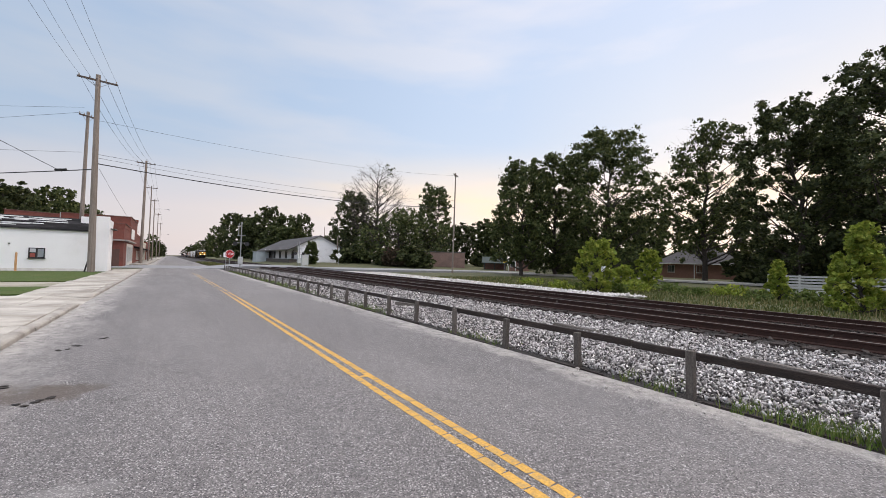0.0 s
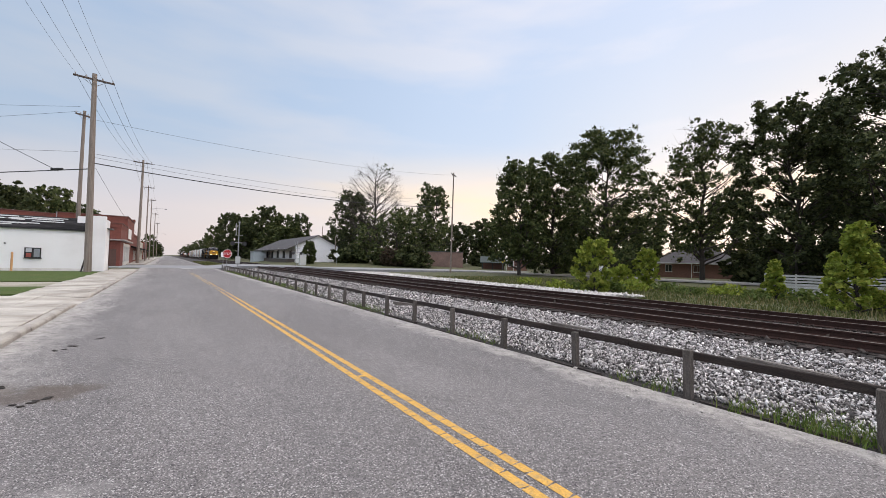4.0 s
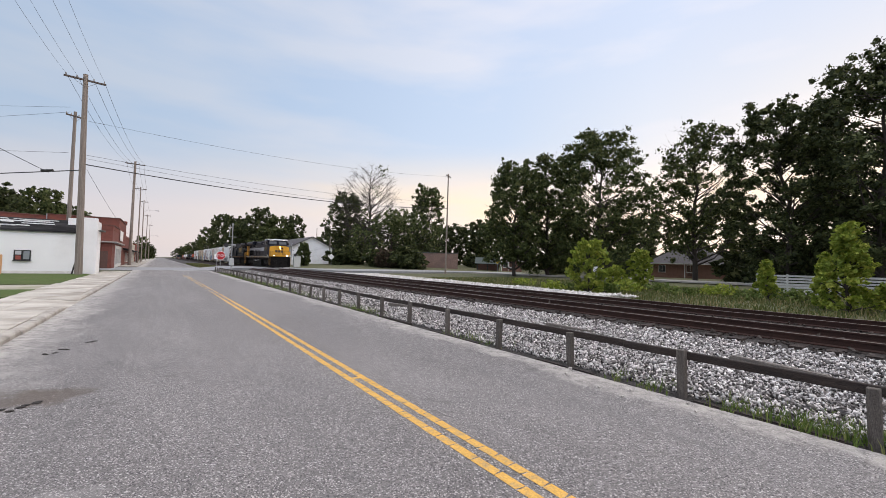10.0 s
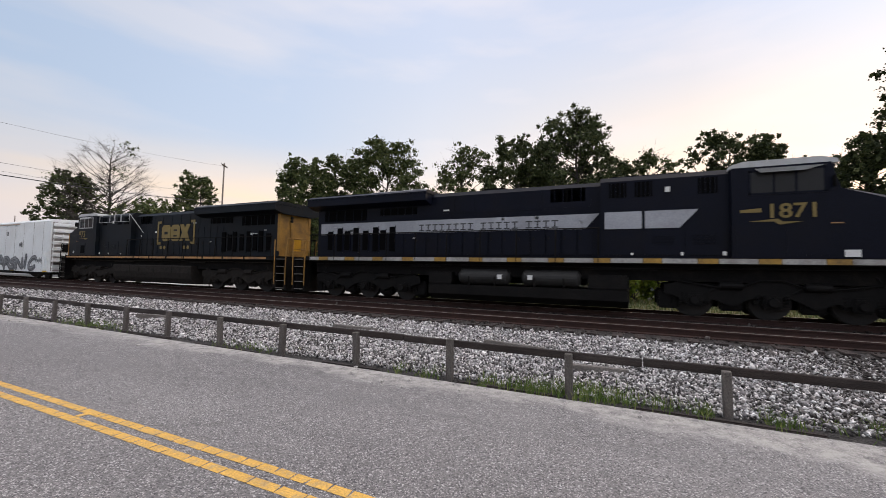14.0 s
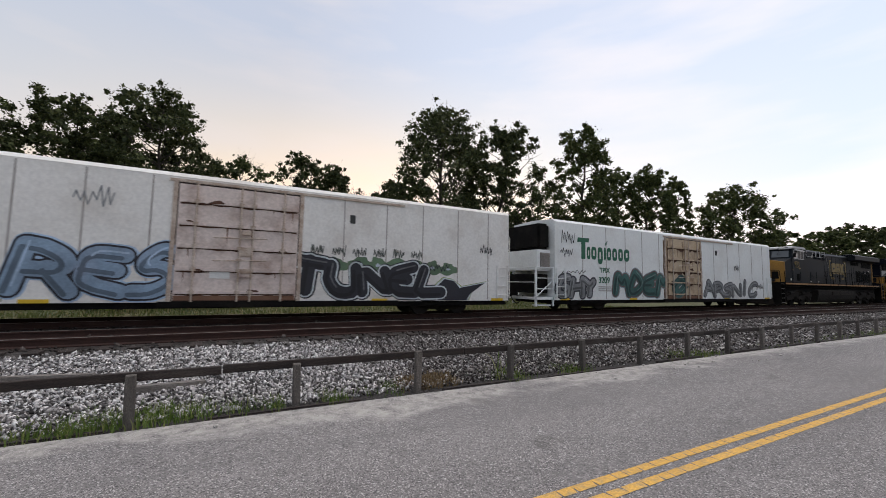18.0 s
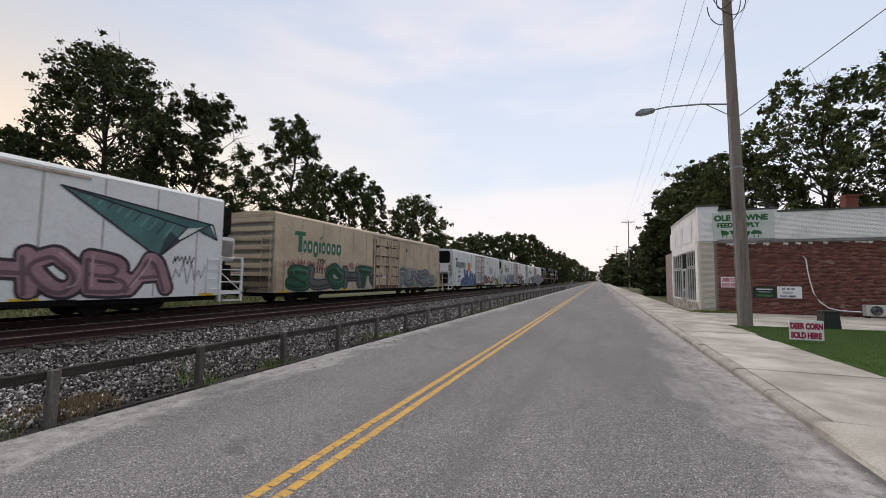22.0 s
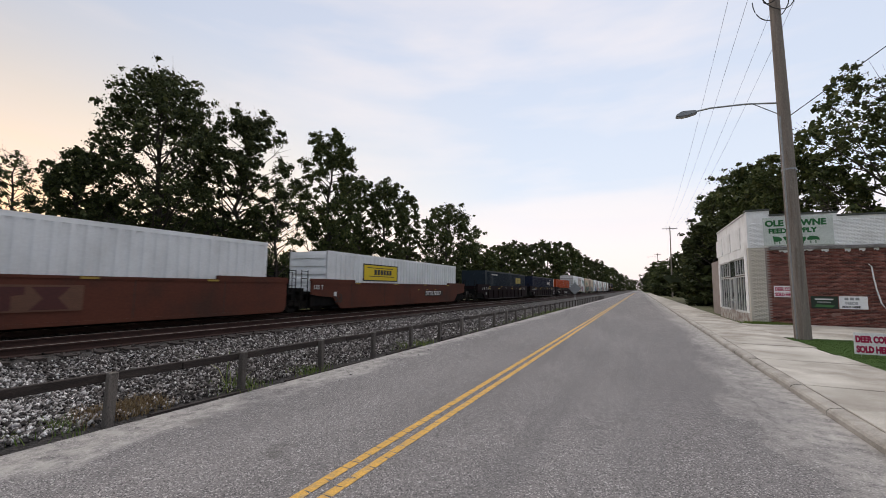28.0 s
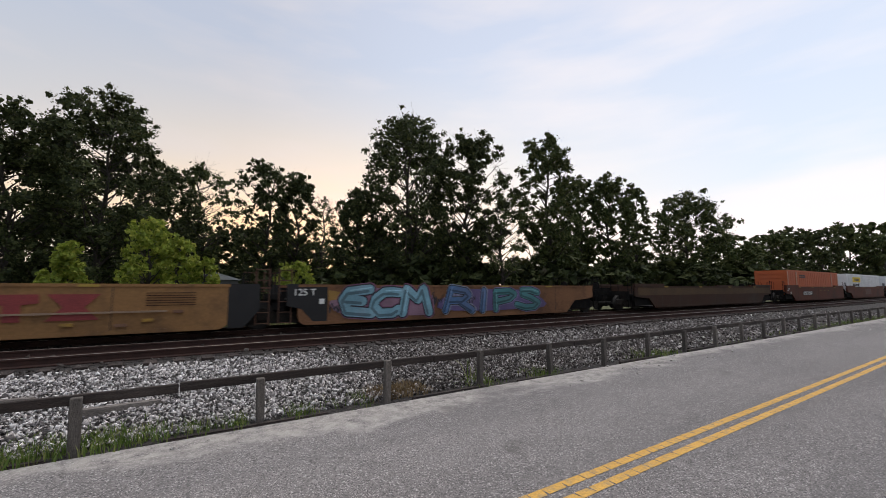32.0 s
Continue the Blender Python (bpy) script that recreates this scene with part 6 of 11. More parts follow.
def reefer(offset, fridge_rear, paint, doorpaint, label, deco, door_span=(8.6, 12.5)):
    L, zb, zt, W = 20.85, 0.98, 4.82, 1.55
    rf = vehicle("refrigerator_car", offset, label, "freight car", "refrigerator cars")
    bm = nb()
    prism(bm, [(-W, zb), (W, zb), (W, zt - 0.10), (W - 0.12, zt), (-W + 0.12, zt), (-W, zt - 0.10)], "y", 0, L)
    part("body", bm, paint, rf)
    bm = nb()
    prism(bm, [(-W - 0.01, zt - 0.11), (-W + 0.11, zt + 0.02), (0, zt + 0.10), (W - 0.11, zt + 0.02), (W + 0.01, zt - 0.11), (W - 0.1, zt - 0.12), (-W + 0.1, zt - 0.12)], "y", -0.02, L + 0.02)
    part("roof", bm, paint, rf, "white roof with a rounded eave")
    part("floor_sill", box(nb(), -W + 0.1, W - 0.1, 0.1, L - 0.1, 0.80, zb + 0.02), black, rf)
    # seams between the side panels
    for s in (-1, 1):
        for k in (1.1, 2.6, 4.2, 5.7, 7.3, 12.9, 14.4, 15.8, 17.3, 19.0):
            part("panel_seam", box(nb(), s * W - 0.006, s * W + 0.006, k - 0.018, k + 0.018, zb + 0.05, zt - 0.15), seam_mat, rf)
        # plug door with bars
        x = s * W
        d0, d1 = door_span
        part("door_gap", box(nb(), min(x, x + s * 0.012), max(x, x + s * 0.012), d0 + 0.20, d1 - 0.20, zb + 0.02, zt - 0.27), seam_dark, rf, "dark gap round the plug door")
        door = part("plug_door", box(nb(), min(x, x + s * 0.05), max(x, x + s * 0.05), d0 + 0.25, d1 - 0.25, zb + 0.06, zt - 0.32, 0.01), doorpaint, rf, "stained white plug door")
        rib_z = (zb + 0.30, zb + 0.98, zb + 1.66, zb + 2.34, zb + 3.02)
        bar_y = (d0 + 0.72, d0 + 1.62, d0 + 1.98, d1 - 0.72)
        old = doorpaint in (door_tan, door_rusty)
        gr = random.Random(int(offset) * 2 + s)
        for zz in rib_z:
            part("door_rib", box(nb(), *sorted((x + s * 0.05, x + s * 0.10)), d0 + 0.30, d1 - 0.30, zz - 0.05, zz + 0.05, 0.012), doorpaint, door, "pressed cross rib")
            # dark line below the rib: rusty grime, with the rib's shadow painted in
            n_g = 16
            edge_z = [zz - 0.075 - gr.random() ** 2 * (0.20 if old else 0.05) for _ in range(n_g + 1)]
            ys_g = [d0 + 0.30 + (d1 - d0 - 0.6) * q / n_g for q in range(n_g + 1)]
            part("rib_grime", prism(nb(), [(ys_g[0], zz - 0.052)] + list(zip(ys_g, edge_z)) + [(ys_g[-1], zz - 0.052)], "x", *sorted((x + s * 0.05, x + s * 0.057))), rust_dark, door, "ragged line of rusty grime and painted shade under the rib")
        for yy in bar_y:
            part("door_bar", rod(nb(), (x + s * 0.135, yy, zb + 0.02), (x + s * 0.135, yy, zt - 0.26), 0.028, seg=8), bar_mat, door, "rust-stained locking bar")
            for zz in rib_z:
                part("bar_guide", box(nb(), *sorted((x + s * 0.09, x + s * 0.155)), yy - 0.075, yy + 0.075, zz - 0.055, zz + 0.055, 0.01), bar_mat, door)
        for zz in (zb + 1.30, zb + 2.0):
            part("door_handle", rod(nb(), (x + s * 0.15, d0 + 1.2, zz), (x + s * 0.15, d1 - 1.2, zz - 0.04), 0.02, seg=6), bar_mat, door, "rusty lever handle")
        part("notice", box(nb(), *sorted((x + s * 0.05, x + s * 0.06)), d0 + 2.2, d0 + 2.75, zb + 0.72, zb + 0.92), decal_white, door)
        sr = random.Random(int(offset) + s)
        heavy = 26 if doorpaint in (door_tan, door_rusty) else 12
        for q in range(heavy):
            yy, zz = sr.uniform(d0 + 0.4, d1 - 0.4), rib_z[q % 5] - 0.05
            ln = sr.uniform(0.15, 0.60)
            part("rust_streak", prism(nb(), [(yy - 0.02, zz), (yy + 0.03, zz), (yy + 0.008, zz - ln)], "x", *sorted((x + s * 0.0515, x + s * 0.0545))), rust_run, door, "rust streak")
        for q in range(heavy // 2):
            yy, zz = sr.uniform(d0 + 0.45, d1 - 0.45), rib_z[sr.randrange(5)] + sr.uniform(-0.12, 0.12)
            bm = nb()
            bm.faces.new([bm.verts.new((x + s * 0.1015, p_, q_)) for p_, q_ in blob(sr, yy, zz, sr.uniform(0.12, 0.42), sr.uniform(0.05, 0.13), 14, 0.3)])
            part("rust_patch", bm, rust_dark, door, "flaked patch of dark rust")
        if old:
            for yy, wd in ((d0 + 0.06, 0.06), (d1 - 0.05, 0.12), (d0 + 0.30, 0.06), (d1 - 0.31, 0.08), (d0 + 1.50, 0.05), (d0 + 2.12, 0.06)):
                edge_y = [yy - wd * (0.25 + 0.5 * sr.random()) for _ in range(15)]
                edge_b = [yy + wd * (0.25 + 0.5 * sr.random()) for _ in range(15)]
                zs = [zb + 0.05 + (zt - zb - 0.5) * q / 14 for q in range(15)]
                part("grime_stain", prism(nb(), list(zip(edge_y, zs)) + list(zip(edge_b, zs))[::-1], "x", *sorted((x + s * 0.0505, x + s * 0.0525)) if d0 + 0.25 < yy < d1 - 0.25 else sorted((x + s * 0.0, x + s * 0.003))), rust_stain, door, "brown grime run along the door edge")
        for yy, zz, hy, hz in ((d0 + 1.80, zb + 1.55, 0.16, 0.30), (d0 + 1.80, zb + 0.95, 0.13, 0.16), (d0 + 1.80, zb + 2.15, 0.13, 0.14), (d0 + 1.98, zb + 1.30, 0.08, 0.10)):
            part("lock_gear", box(nb(), *sorted((x + s * 0.10, x + s * 0.19)), yy - hy, yy + hy, zz - hz / 2, zz + hz / 2, 0.02), bar_mat, door, "rusty lock gear")
        part("door_foot", box(nb(), *sorted((x + s * 0.05, x + s * 0.075)), d0 + 0.28, d1 - 0.28, zb + 0.06, zb + 0.20), rust_run, door, "rusty lower edge of the door")
        part("door_frame", box(box(box(nb(), x - 0.04, x + 0.05, d0 + 0.1, d0 + 0.22, zb, zt - 0.2), x - 0.04, x + 0.05, d1 - 0.22, d1 - 0.1, zb, zt - 0.2), x - 0.04, x + 0.10, d0 - 3.6, d1, zt - 0.26, zt - 0.18), bar_mat if s < 0 else doorpaint, rf)
        part("lock_box", box(nb(), min(x, x + s * 0.16), max(x, x + s * 0.16), d0 + 1.67, d0 + 1.95, 1.75, 2.45, 0.02), doorpaint, rf)
        part("door_track", box(nb(), min(x, x + s * 0.12), max(x, x + s * 0.12), d0 - 3.4, d1 + 0.1, zb - 0.14, zb + 0.03), black, rf, "black lower door track")
        part("placard", box(nb(), x - 0.012, x + 0.012, 6.9, 7.1, 3.75, 4.05), decal_black, rf)
        for yy in (0.6, 20.2, 5.9, 15.2):
            part("reflector", box(nb(), x - 0.012, x + 0.012, yy - 0.3, yy + 0.3, zb + 0.0, zb + 0.10), reflector, rf, "yellow reflector strip")
        # ladders at the corners
        for yy in (0.35, L - 0.35):
            bm = nb()
            for q in range(4):
                rod(bm, (x + s * 0.07, yy - 0.26, zb + 0.25 + q * 0.38), (x + s * 0.07, yy + 0.26, zb + 0.25 + q * 0.38), 0.016, seg=6)
            for a in (-0.27, 0.27):
                box(bm, x + s * 0.04 - 0.04, x + s * 0.04 + 0.04, yy + a - 0.025, yy + a + 0.025, zb + 0.1, zb + 1.5)
            part("ladder", bm, paint, rf)
    # ends: ribbed steel at one, cooling unit and railed platform at the other
    def end(y, sg, fridge):
        if fridge:
            part("cooling_unit", box(nb(), -1.3, 1.3, *sorted((y, y + sg * 0.85)), 2.35, 3.35, 0.05), paint, rf, "white cooling unit")
            g_ = box(nb(), -1.36, -1.30, *sorted((y + sg * 0.15, y + sg * 0.7)), 2.5, 3.2)
            for q in range(8):
                box(g_, -1.39, -1.30, *sorted((y + sg * 0.15, y + sg * 0.7)), 2.52 + q * 0.085, 2.545 + q * 0.085)
            part("unit_grille", g_, seam_mat, rf)
            part("fan_hood", box(nb(), -1.25, 1.25, *sorted((y, y + sg * 0.75)), 3.38, 4.62, 0.12), black, rf, "black fan hood")
            part("fuel_box", box(nb(), -1.1, 1.1, *sorted((y, y + sg * 0.9)), 1.3, 2.2, 0.04), black, rf)
            part("end_platform", box(nb(), -1.5, 1.5, *sorted((y, y + sg * 1.15)), 1.0, 1.12), paint, rf)
            bm = nb()
            for s in (-1, 1):
                for q in (0.05, 1.1):
                    box(bm, s * 1.46 - 0.04, s * 1.46 + 0.04, y + sg * q - 0.04, y + sg * q + 0.04, 0.7, 2.55)
                for zz in (1.5, 2.0, 2.5):
                    rod(bm, (s * 1.46, y + sg * 0.05, zz), (s * 1.46, y + sg * 1.1, zz), 0.02, seg=6)
                rod(bm, (s * 1.46, y + sg * 0.05, 1.9), (s * 1.46, y + sg * 1.1, 1.12), 0.025, seg=6)
            for zz in (1.8, 2.5):
                rod(bm, (-1.46, y + sg * 1.1, zz), (1.46, y + sg * 1.1, zz), 0.02, seg=6)
            part("platform_railing", bm, paint, rf, "white railing of the end platform")
            part("step", box(nb(), -1.5, -1.1, *sorted((y + sg * 0.2, y + sg * 1.0)), 0.72, 0.77), decal_white, rf)
        else:
            for k in range(8):
                z0 = zb + 0.25 + k * 0.44
                bm = nb()
                box(bm, -1.44, 1.44, *sorted((y, y + sg * 0.13)), z0, z0 + 0.27, 0.05)
                part("end_rib", bm, paint, rf)
            # darker sheet puts the shadow lines between the ribs into colour
            part("end_shadow_sheet", box(nb(), -1.46, 1.46, *sorted((y, y + sg * 0.012)), zb + 0.1, zt - 0.2), seam_mat, rf, "grey sheet that paints the shade between the end ribs")
            ld = part("end_ladder", tube(tube(nb(), [(-1.42, y + sg * 0.16, zb + 0.1), (-1.42, y + sg * 0.16, zb + 2.8)], 0.02), [(-0.9, y + sg * 0.16, zb + 0.1), (-0.9, y + sg * 0.16, zb + 2.8)], 0.02), paint, rf)
            for q in range(7):
                part("rung", rod(nb(), (-1.40, y + sg * 0.16, zb + 0.2 + q * 0.4), (-0.9, y + sg * 0.16, zb + 0.2 + q * 0.4), 0.016, seg=6), paint, ld)
            part("brake_platform", box(nb(), -1.4, 1.4, *sorted((y, y + sg * 0.35)), 1.7, 1.75), black, rf)
        coupler(rf, y + sg * (1.0 if fridge else 0.5), sg)
    end(0, -1, not fridge_rear)
    end(L, 1, fridge_rear)
    for c in (3.0, L - 3.0):
        axles(rf, 0, [c - 0.88, c + 0.88])
    # wordmark and marks on the road side; rear end is at the left
    x = -W - 0.008
    deco(rf, x, L)
    return rf


def marks(rf, x, number, y, material, z=1.84, plate=False):
    if plate:
        part("number_patch", box(nb(), x - 0.004, x, y - 1.3, y + 0.12, z - 0.08, z + 0.40), decal_white, rf, "white number patch")
    lettering("reporting_mark", "TPIX", 0.36, material, west_face(x - 0.003, y, z + 0.52), rf, bold=0.006)
    lettering("car_number", number, 0.42, decal_black if plate else material, west_face(x - 0.008, y + (0.0 if plate else 0.1), z), rf, bold=0.008)
    for k in range(3):
        part("load_line", box(nb(), x - 0.003, x, y - 1.2, y + 0.1, z - 0.22 - k * 0.1, z - 0.18 - k * 0.1), seam_mat, rf)


def deco1(rf, x, L):
    brand_word(rf, x, 19.4, 3.0, 4.0, 1.05, brand_green), marks(rf, x, "3209", 17.8, brand_green)
    graffiti(rf, x, 20.7, 18.1, 1.0, 2.2, "GHY", C_GREY, C_DARK, 11, (0.12, 0.12, 0.13), 0.28)
    graffiti(rf, x - 0.07, 11.6, 10.4, 1.05, 2.35, "O", (0.045, 0.13, 0.12), (0.045, 0.10, 0.10), 19, (0.10, 0.16, 0.16), 0.28)
    graffiti(rf, x, 16.7, 12.0, 1.02, 2.55, "MOEM", (0.045, 0.13, 0.12), (0.17, 0.10, 0.10), 12, (0.32, 0.44, 0.47), 0.28)
    graffiti(rf, x, 8.4, 2.0, 1.02, 2.15, "ARSNIC", C_GREY, C_DARK, 13, fat=0.22)
    tag_scrawl(rf, x - 0.004, 20.0, 4.0, 0.9, 0.7, 14), tag_scrawl(rf, x - 0.004, 20.1, 3.3, 0.8, 0.5, 15), tag_scrawl(rf, x - 0.004, 4.6, 3.0, 0.6, 0.5, 16), tag_scrawl(rf, x - 0.004, 19.6, 2.35, 1.6, 0.2, 17)
    tag_scrawl(rf, x - 0.004, 1.6, 1.8, 1.0, 0.5, 18)


def deco2(rf, x, L):
    brand_word(rf, x, 20.0, 3.0, 3.6, 1.05, brand_green), marks(rf, x, "3371", 17.9, seam_mat, 1.80, True)
    graffiti(rf, x, 20.6, 18.5, 1.35, 2.25, "GOA", C_BLUE, C_NAVY, 21, fat=0.22)
    graffiti(rf, x, 18.0, 12.0, 1.0, 2.65, "SIRES", C_BLUE, C_DARK, 22, fat=0.25)
    for grow, c, dx in ((0.30, C_DARK, 0.004), (0.23, C_BLUE, 0.009)):
        bm = nb()
        ribbon(bm, [(18.55, 1.36), (17.9, 1.40), (16.6, 1.34)], grow, x - dx)
        part("graffiti_bar", bm, sprayed(c), rf, "sprayed bar that underlines the letters")
    blobs(rf, x + 0.003, 8.6, 2.6, 2.0, 2.6, 8, (0.13, 0.22, 0.13), (0.16, 0.22, 0.14), 24)
    graffiti(rf, x, 9.0, 3.2, 0.98, 2.45, "TUNEL", C_DARK, (0.62, 0.68, 0.70), 23, (0.03, 0.03, 0.04), 0.27, 1)
    for grow, c, dx in ((0.08, (0.30, 0.38, 0.14), 0.0), (0.05, (0.62, 0.68, 0.70), 0.003), (0.0, C_DARK, 0.006)):
        bm = nb()
        tail = [(3.5, 1.0), (3.55, 1.55), (3.2, 1.85), (2.75, 1.78), (2.5, 1.5), (1.25, 1.72), (2.0, 1.25), (2.15, 1.0)]
        bm.faces.new([bm.verts.new((x - dx, a + (grow if a > 2.6 else -grow * 1.4), b + (grow if b > 1.2 else 0))) for a, b in tail])
        part("graffiti_tail", bm, sprayed(c), rf)
    for k in range(6):
        tag_scrawl(rf, x - 0.003, 8.2 - k * 0.75, 2.75, 0.45, 0.4, 60 + k, (0.10, 0.11, 0.10))
    tag_scrawl(rf, x - 0.008, 11.0, 2.0, 1.4, 0.4, 26), tag_scrawl(rf, x - 0.008, 3.4, 2.3, 0.9, 0.35, 27), tag_scrawl(rf, x - 0.004, 14.2, 3.9, 0.9, 0.6, 28, C_GREY), tag_scrawl(rf, x - 0.004, 1.2, 3.1, 0.6, 0.5, 29)


def deco3(rf, x, L):
    brand_word(rf, x, 20.1, 2.98, 3.5, 0.98, plain("dark_green_paint", (0.014, 0.062, 0.045))), marks(rf, x, "3148", 19.2, decal_black, 1.85)
    bm = nb()
    pts = [(15.3 + 0.55 * math.cos(6.28319 * k / 28), 3.15 + 0.55 * math.sin(6.28319 * k / 28)) for k in range(28)]
    bm.faces.new([bm.verts.new((x - 0.002, a, b)) for a, b in pts])
    part("orange_disc", bm, mat("orange_decal", (0.78, 0.25, 0.035), (0.66, 0.17, 0.02), 0.5, 0, 1.2, 20.0, 0.02), rf, "orange fruit shape")
    for k in range(6):
        a, b = 15.1 - k * 0.10, 3.65 + k * 0.13
        bm = nb()
        bm.faces.new([bm.verts.new((x - 0.004, p, q)) for p, q in ((a, b), (a - 0.09, b + 0.05), (a - 0.19, b + 0.18), (a - 0.10, b + 0.13))])
        part("straw_band", bm, plain("straw_red", (0.45, 0.05, 0.05)) if k % 2 else decal_white, rf)
    edge_blue = (0.022, 0.050, 0.15)
    figures = ((17.55, 0.95, 0.45, 1.0, 1.85, (0.045, 0.11, 0.27), None), (16.80, 0.60, 0.26, 1.0, 2.45, (0.05, 0.12, 0.28), (17.0, 2.62, 0.30)), (16.05, 0.68, 0.30, 1.0, 2.72, (0.055, 0.125, 0.28), None),
               (14.95, 0.95, 0.55, 1.0, 2.05, (0.13, 0.22, 0.37), (14.75, 2.28, 0.46)), (13.75, 0.82, 0.45, 1.0, 1.9, (0.09, 0.17, 0.32), (13.9, 2.10, 0.38)), (12.95, 0.40, 0.20, 1.1, 2.0, (0.020, 0.040, 0.12), (13.05, 2.12, 0.28)))
    for q, (yc, wb, wt, z0, z1, c, head) in enumerate(figures):
        top = rf
        for grow, dx, cc, name in ((1.0, 0.0, edge_blue, "graffiti"), (0.90, 0.003, c, "filling")):
            bm = nb()
            side = [(wt + (wb - wt) * (0.5 + 0.5 * math.cos(math.pi * k / 12)), z0 + (z1 - z0) * k / 12) for k in range(13)]
            pts = [(yc + w_ * grow, z_) for w_, z_ in side] + [(yc - w_ * grow, z_) for w_, z_ in reversed(side)]
            bm.faces.new([bm.verts.new((x - 0.0015 * q - dx, p_, z0 + (q_ - z0) * (0.5 + 0.5 * grow))) for p_, q_ in pts])
            if head:
                bm.faces.new([bm.verts.new((x - 0.0015 * q - dx - 0.0007, head[0] + head[2] * grow * math.cos(6.28319 * k / 24), head[1] + head[2] * grow * math.sin(6.28319 * k / 24))) for k in range(24)])
            ob = part(name, bm, sprayed(cc), top)
            top = ob if name == "graffiti" else top
        for k, (u, v, r_) in enumerate(((0.35, 0.30, 0.09), (-0.30, 0.55, 0.06), (0.20, 0.75, 0.05))):
            bm = nb()
            ribbon(bm, [(yc + wb * u, z0 + (z1 - z0) * v), (yc + wb * (u - 0.18), z0 + (z1 - z0) * (v + 0.10)), (yc + wb * (u - 0.40), z0 + (z1 - z0) * (v + 0.06))], r_ * 0.7, x - 0.0015 * q - 0.0048, 0.00004)
            part("shine", bm, sprayed(tuple(min(0.6, v_ * 1.8 + 0.06) for v_ in c)), top)
    part("notice_line", box(nb(), x - 0.004, x, 18.75, 19.5, 1.42, 1.46), decal_black, rf)
    part("notice_line", box(nb(), x - 0.004, x, 18.85, 19.5, 1.28, 1.32), decal_black, rf)
    graffiti(rf, x, 9.4, 8.2, 1.1, 2.4, "A", C_NAVY, (0.03, 0.06, 0.18), 36, fat=0.3)
    graffiti(rf, x, 8.2, 3.6, 1.15, 2.15, "BOLD", (0.42, 0.15, 0.15), C_DARK, 33, (0.52, 0.30, 0.33), 0.22)
    graffiti(rf, x, 2.8, 0.6, 1.0, 1.95, "OB", (0.28, 0.34, 0.06), (0.40, 0.37, 0.16), 34)
    gr = random.Random(37)
    for q, (yc, zc, w_, h_) in enumerate(((5.6, 2.95, 1.0, 1.0), (3.0, 2.35, 0.9, 0.7), (4.7, 2.9, 0.8, 0.8))):
        bm = nb()
        bm.faces.new([bm.verts.new((x - 0.001 - 0.0006 * q, p_, q_)) for p_, q_ in blob(gr, yc, zc, w_, h_, 22, 0.16)])
        part("overpaint", bm, sprayed((0.50, 0.51, 0.51)), rf, "grey patch of overpaint")
    part("notice", box(nb(), x - 0.006, x, 2.75, 3.25, 1.55, 1.80), decal_black, rf, "black notice plate")
    part("notice", box(nb(), x - 0.006, x, 3.85, 4.0, 1.80, 2.20), decal_black, rf, "black placard holder")
    for q, yr_ in enumerate((5.2, 4.4, 3.6, 2.6, 1.5)):
        part("sill_patch", box(nb(), x - 0.004, x, yr_, yr_ + 0.22, 1.02, 1.12), (rust_run, dull_reflector, seam_mat)[q % 3], rf, "worn patch on the lower sill")
    blobs(rf, x - 0.06, 11.6, 9.6, 1.4, 2.5, 1, (0.40, 0.55, 0.66), (0.55, 0.62, 0.68), 35)


def deco4(rf, x, L):
    brand_word(rf, x, 19.6, 3.0, 4.0, 1.05, plain("faded_green", (0.03, 0.15, 0.08))), marks(rf, x, "3157", 17.8, decal_black, 1.95, False)
    for k in range(14):
        tag_scrawl(rf, x - 0.002, 19.8 - k * 0.75, 2.35 + 0.1 * math.sin(k), 0.6, 0.55, 70 + k, (0.26, 0.04, 0.06))
    for q, ch in enumerate("SLOHTEK"):
        graffiti(rf, x, 19.9 - 1.53 * q, 18.33 - 1.53 * q, 1.0, 2.45, ch, (0.018, 0.115, 0.060) if q % 2 == 0 else (0.12, 0.13, 0.13), C_DARK, 42 + q, (0.06, 0.26, 0.15) if q % 2 == 0 else (0.26, 0.28, 0.28), 0.29)
    cr = random.Random(48)
    for q, (yc, zc, w_, h_, c_) in enumerate(((7.9, 2.15, 1.5, 0.9, (0.16, 0.30, 0.19)), (6.4, 2.25, 1.8, 0.7, (0.40, 0.36, 0.34)), (5.0, 2.10, 2.0, 0.8, (0.42, 0.30, 0.28)), (3.4, 2.0, 2.0, 0.9, (0.22, 0.30, 0.24)), (1.9, 1.65, 1.6, 1.1, (0.25, 0.32, 0.27)), (4.4, 1.5, 7.2, 1.0, (0.28, 0.32, 0.30)))):
        bm = nb()
        bm.faces.new([bm.verts.new((x + 0.004 - 0.0009 * q, p_, max(1.0, q_))) for p_, q_ in blob(cr, yc, zc, w_, h_, 26, 0.14)])
        part("spray_cloud", bm, sprayed(c_), rf, "soft cloud of sprayed paint behind the letters")
    graffiti(rf, x, 8.7, 1.5, 1.0, 2.4, "TUNEL", (0.25, 0.28, 0.29), C_DARK, 43, (0.12, 0.32, 0.34), 0.27, 1)


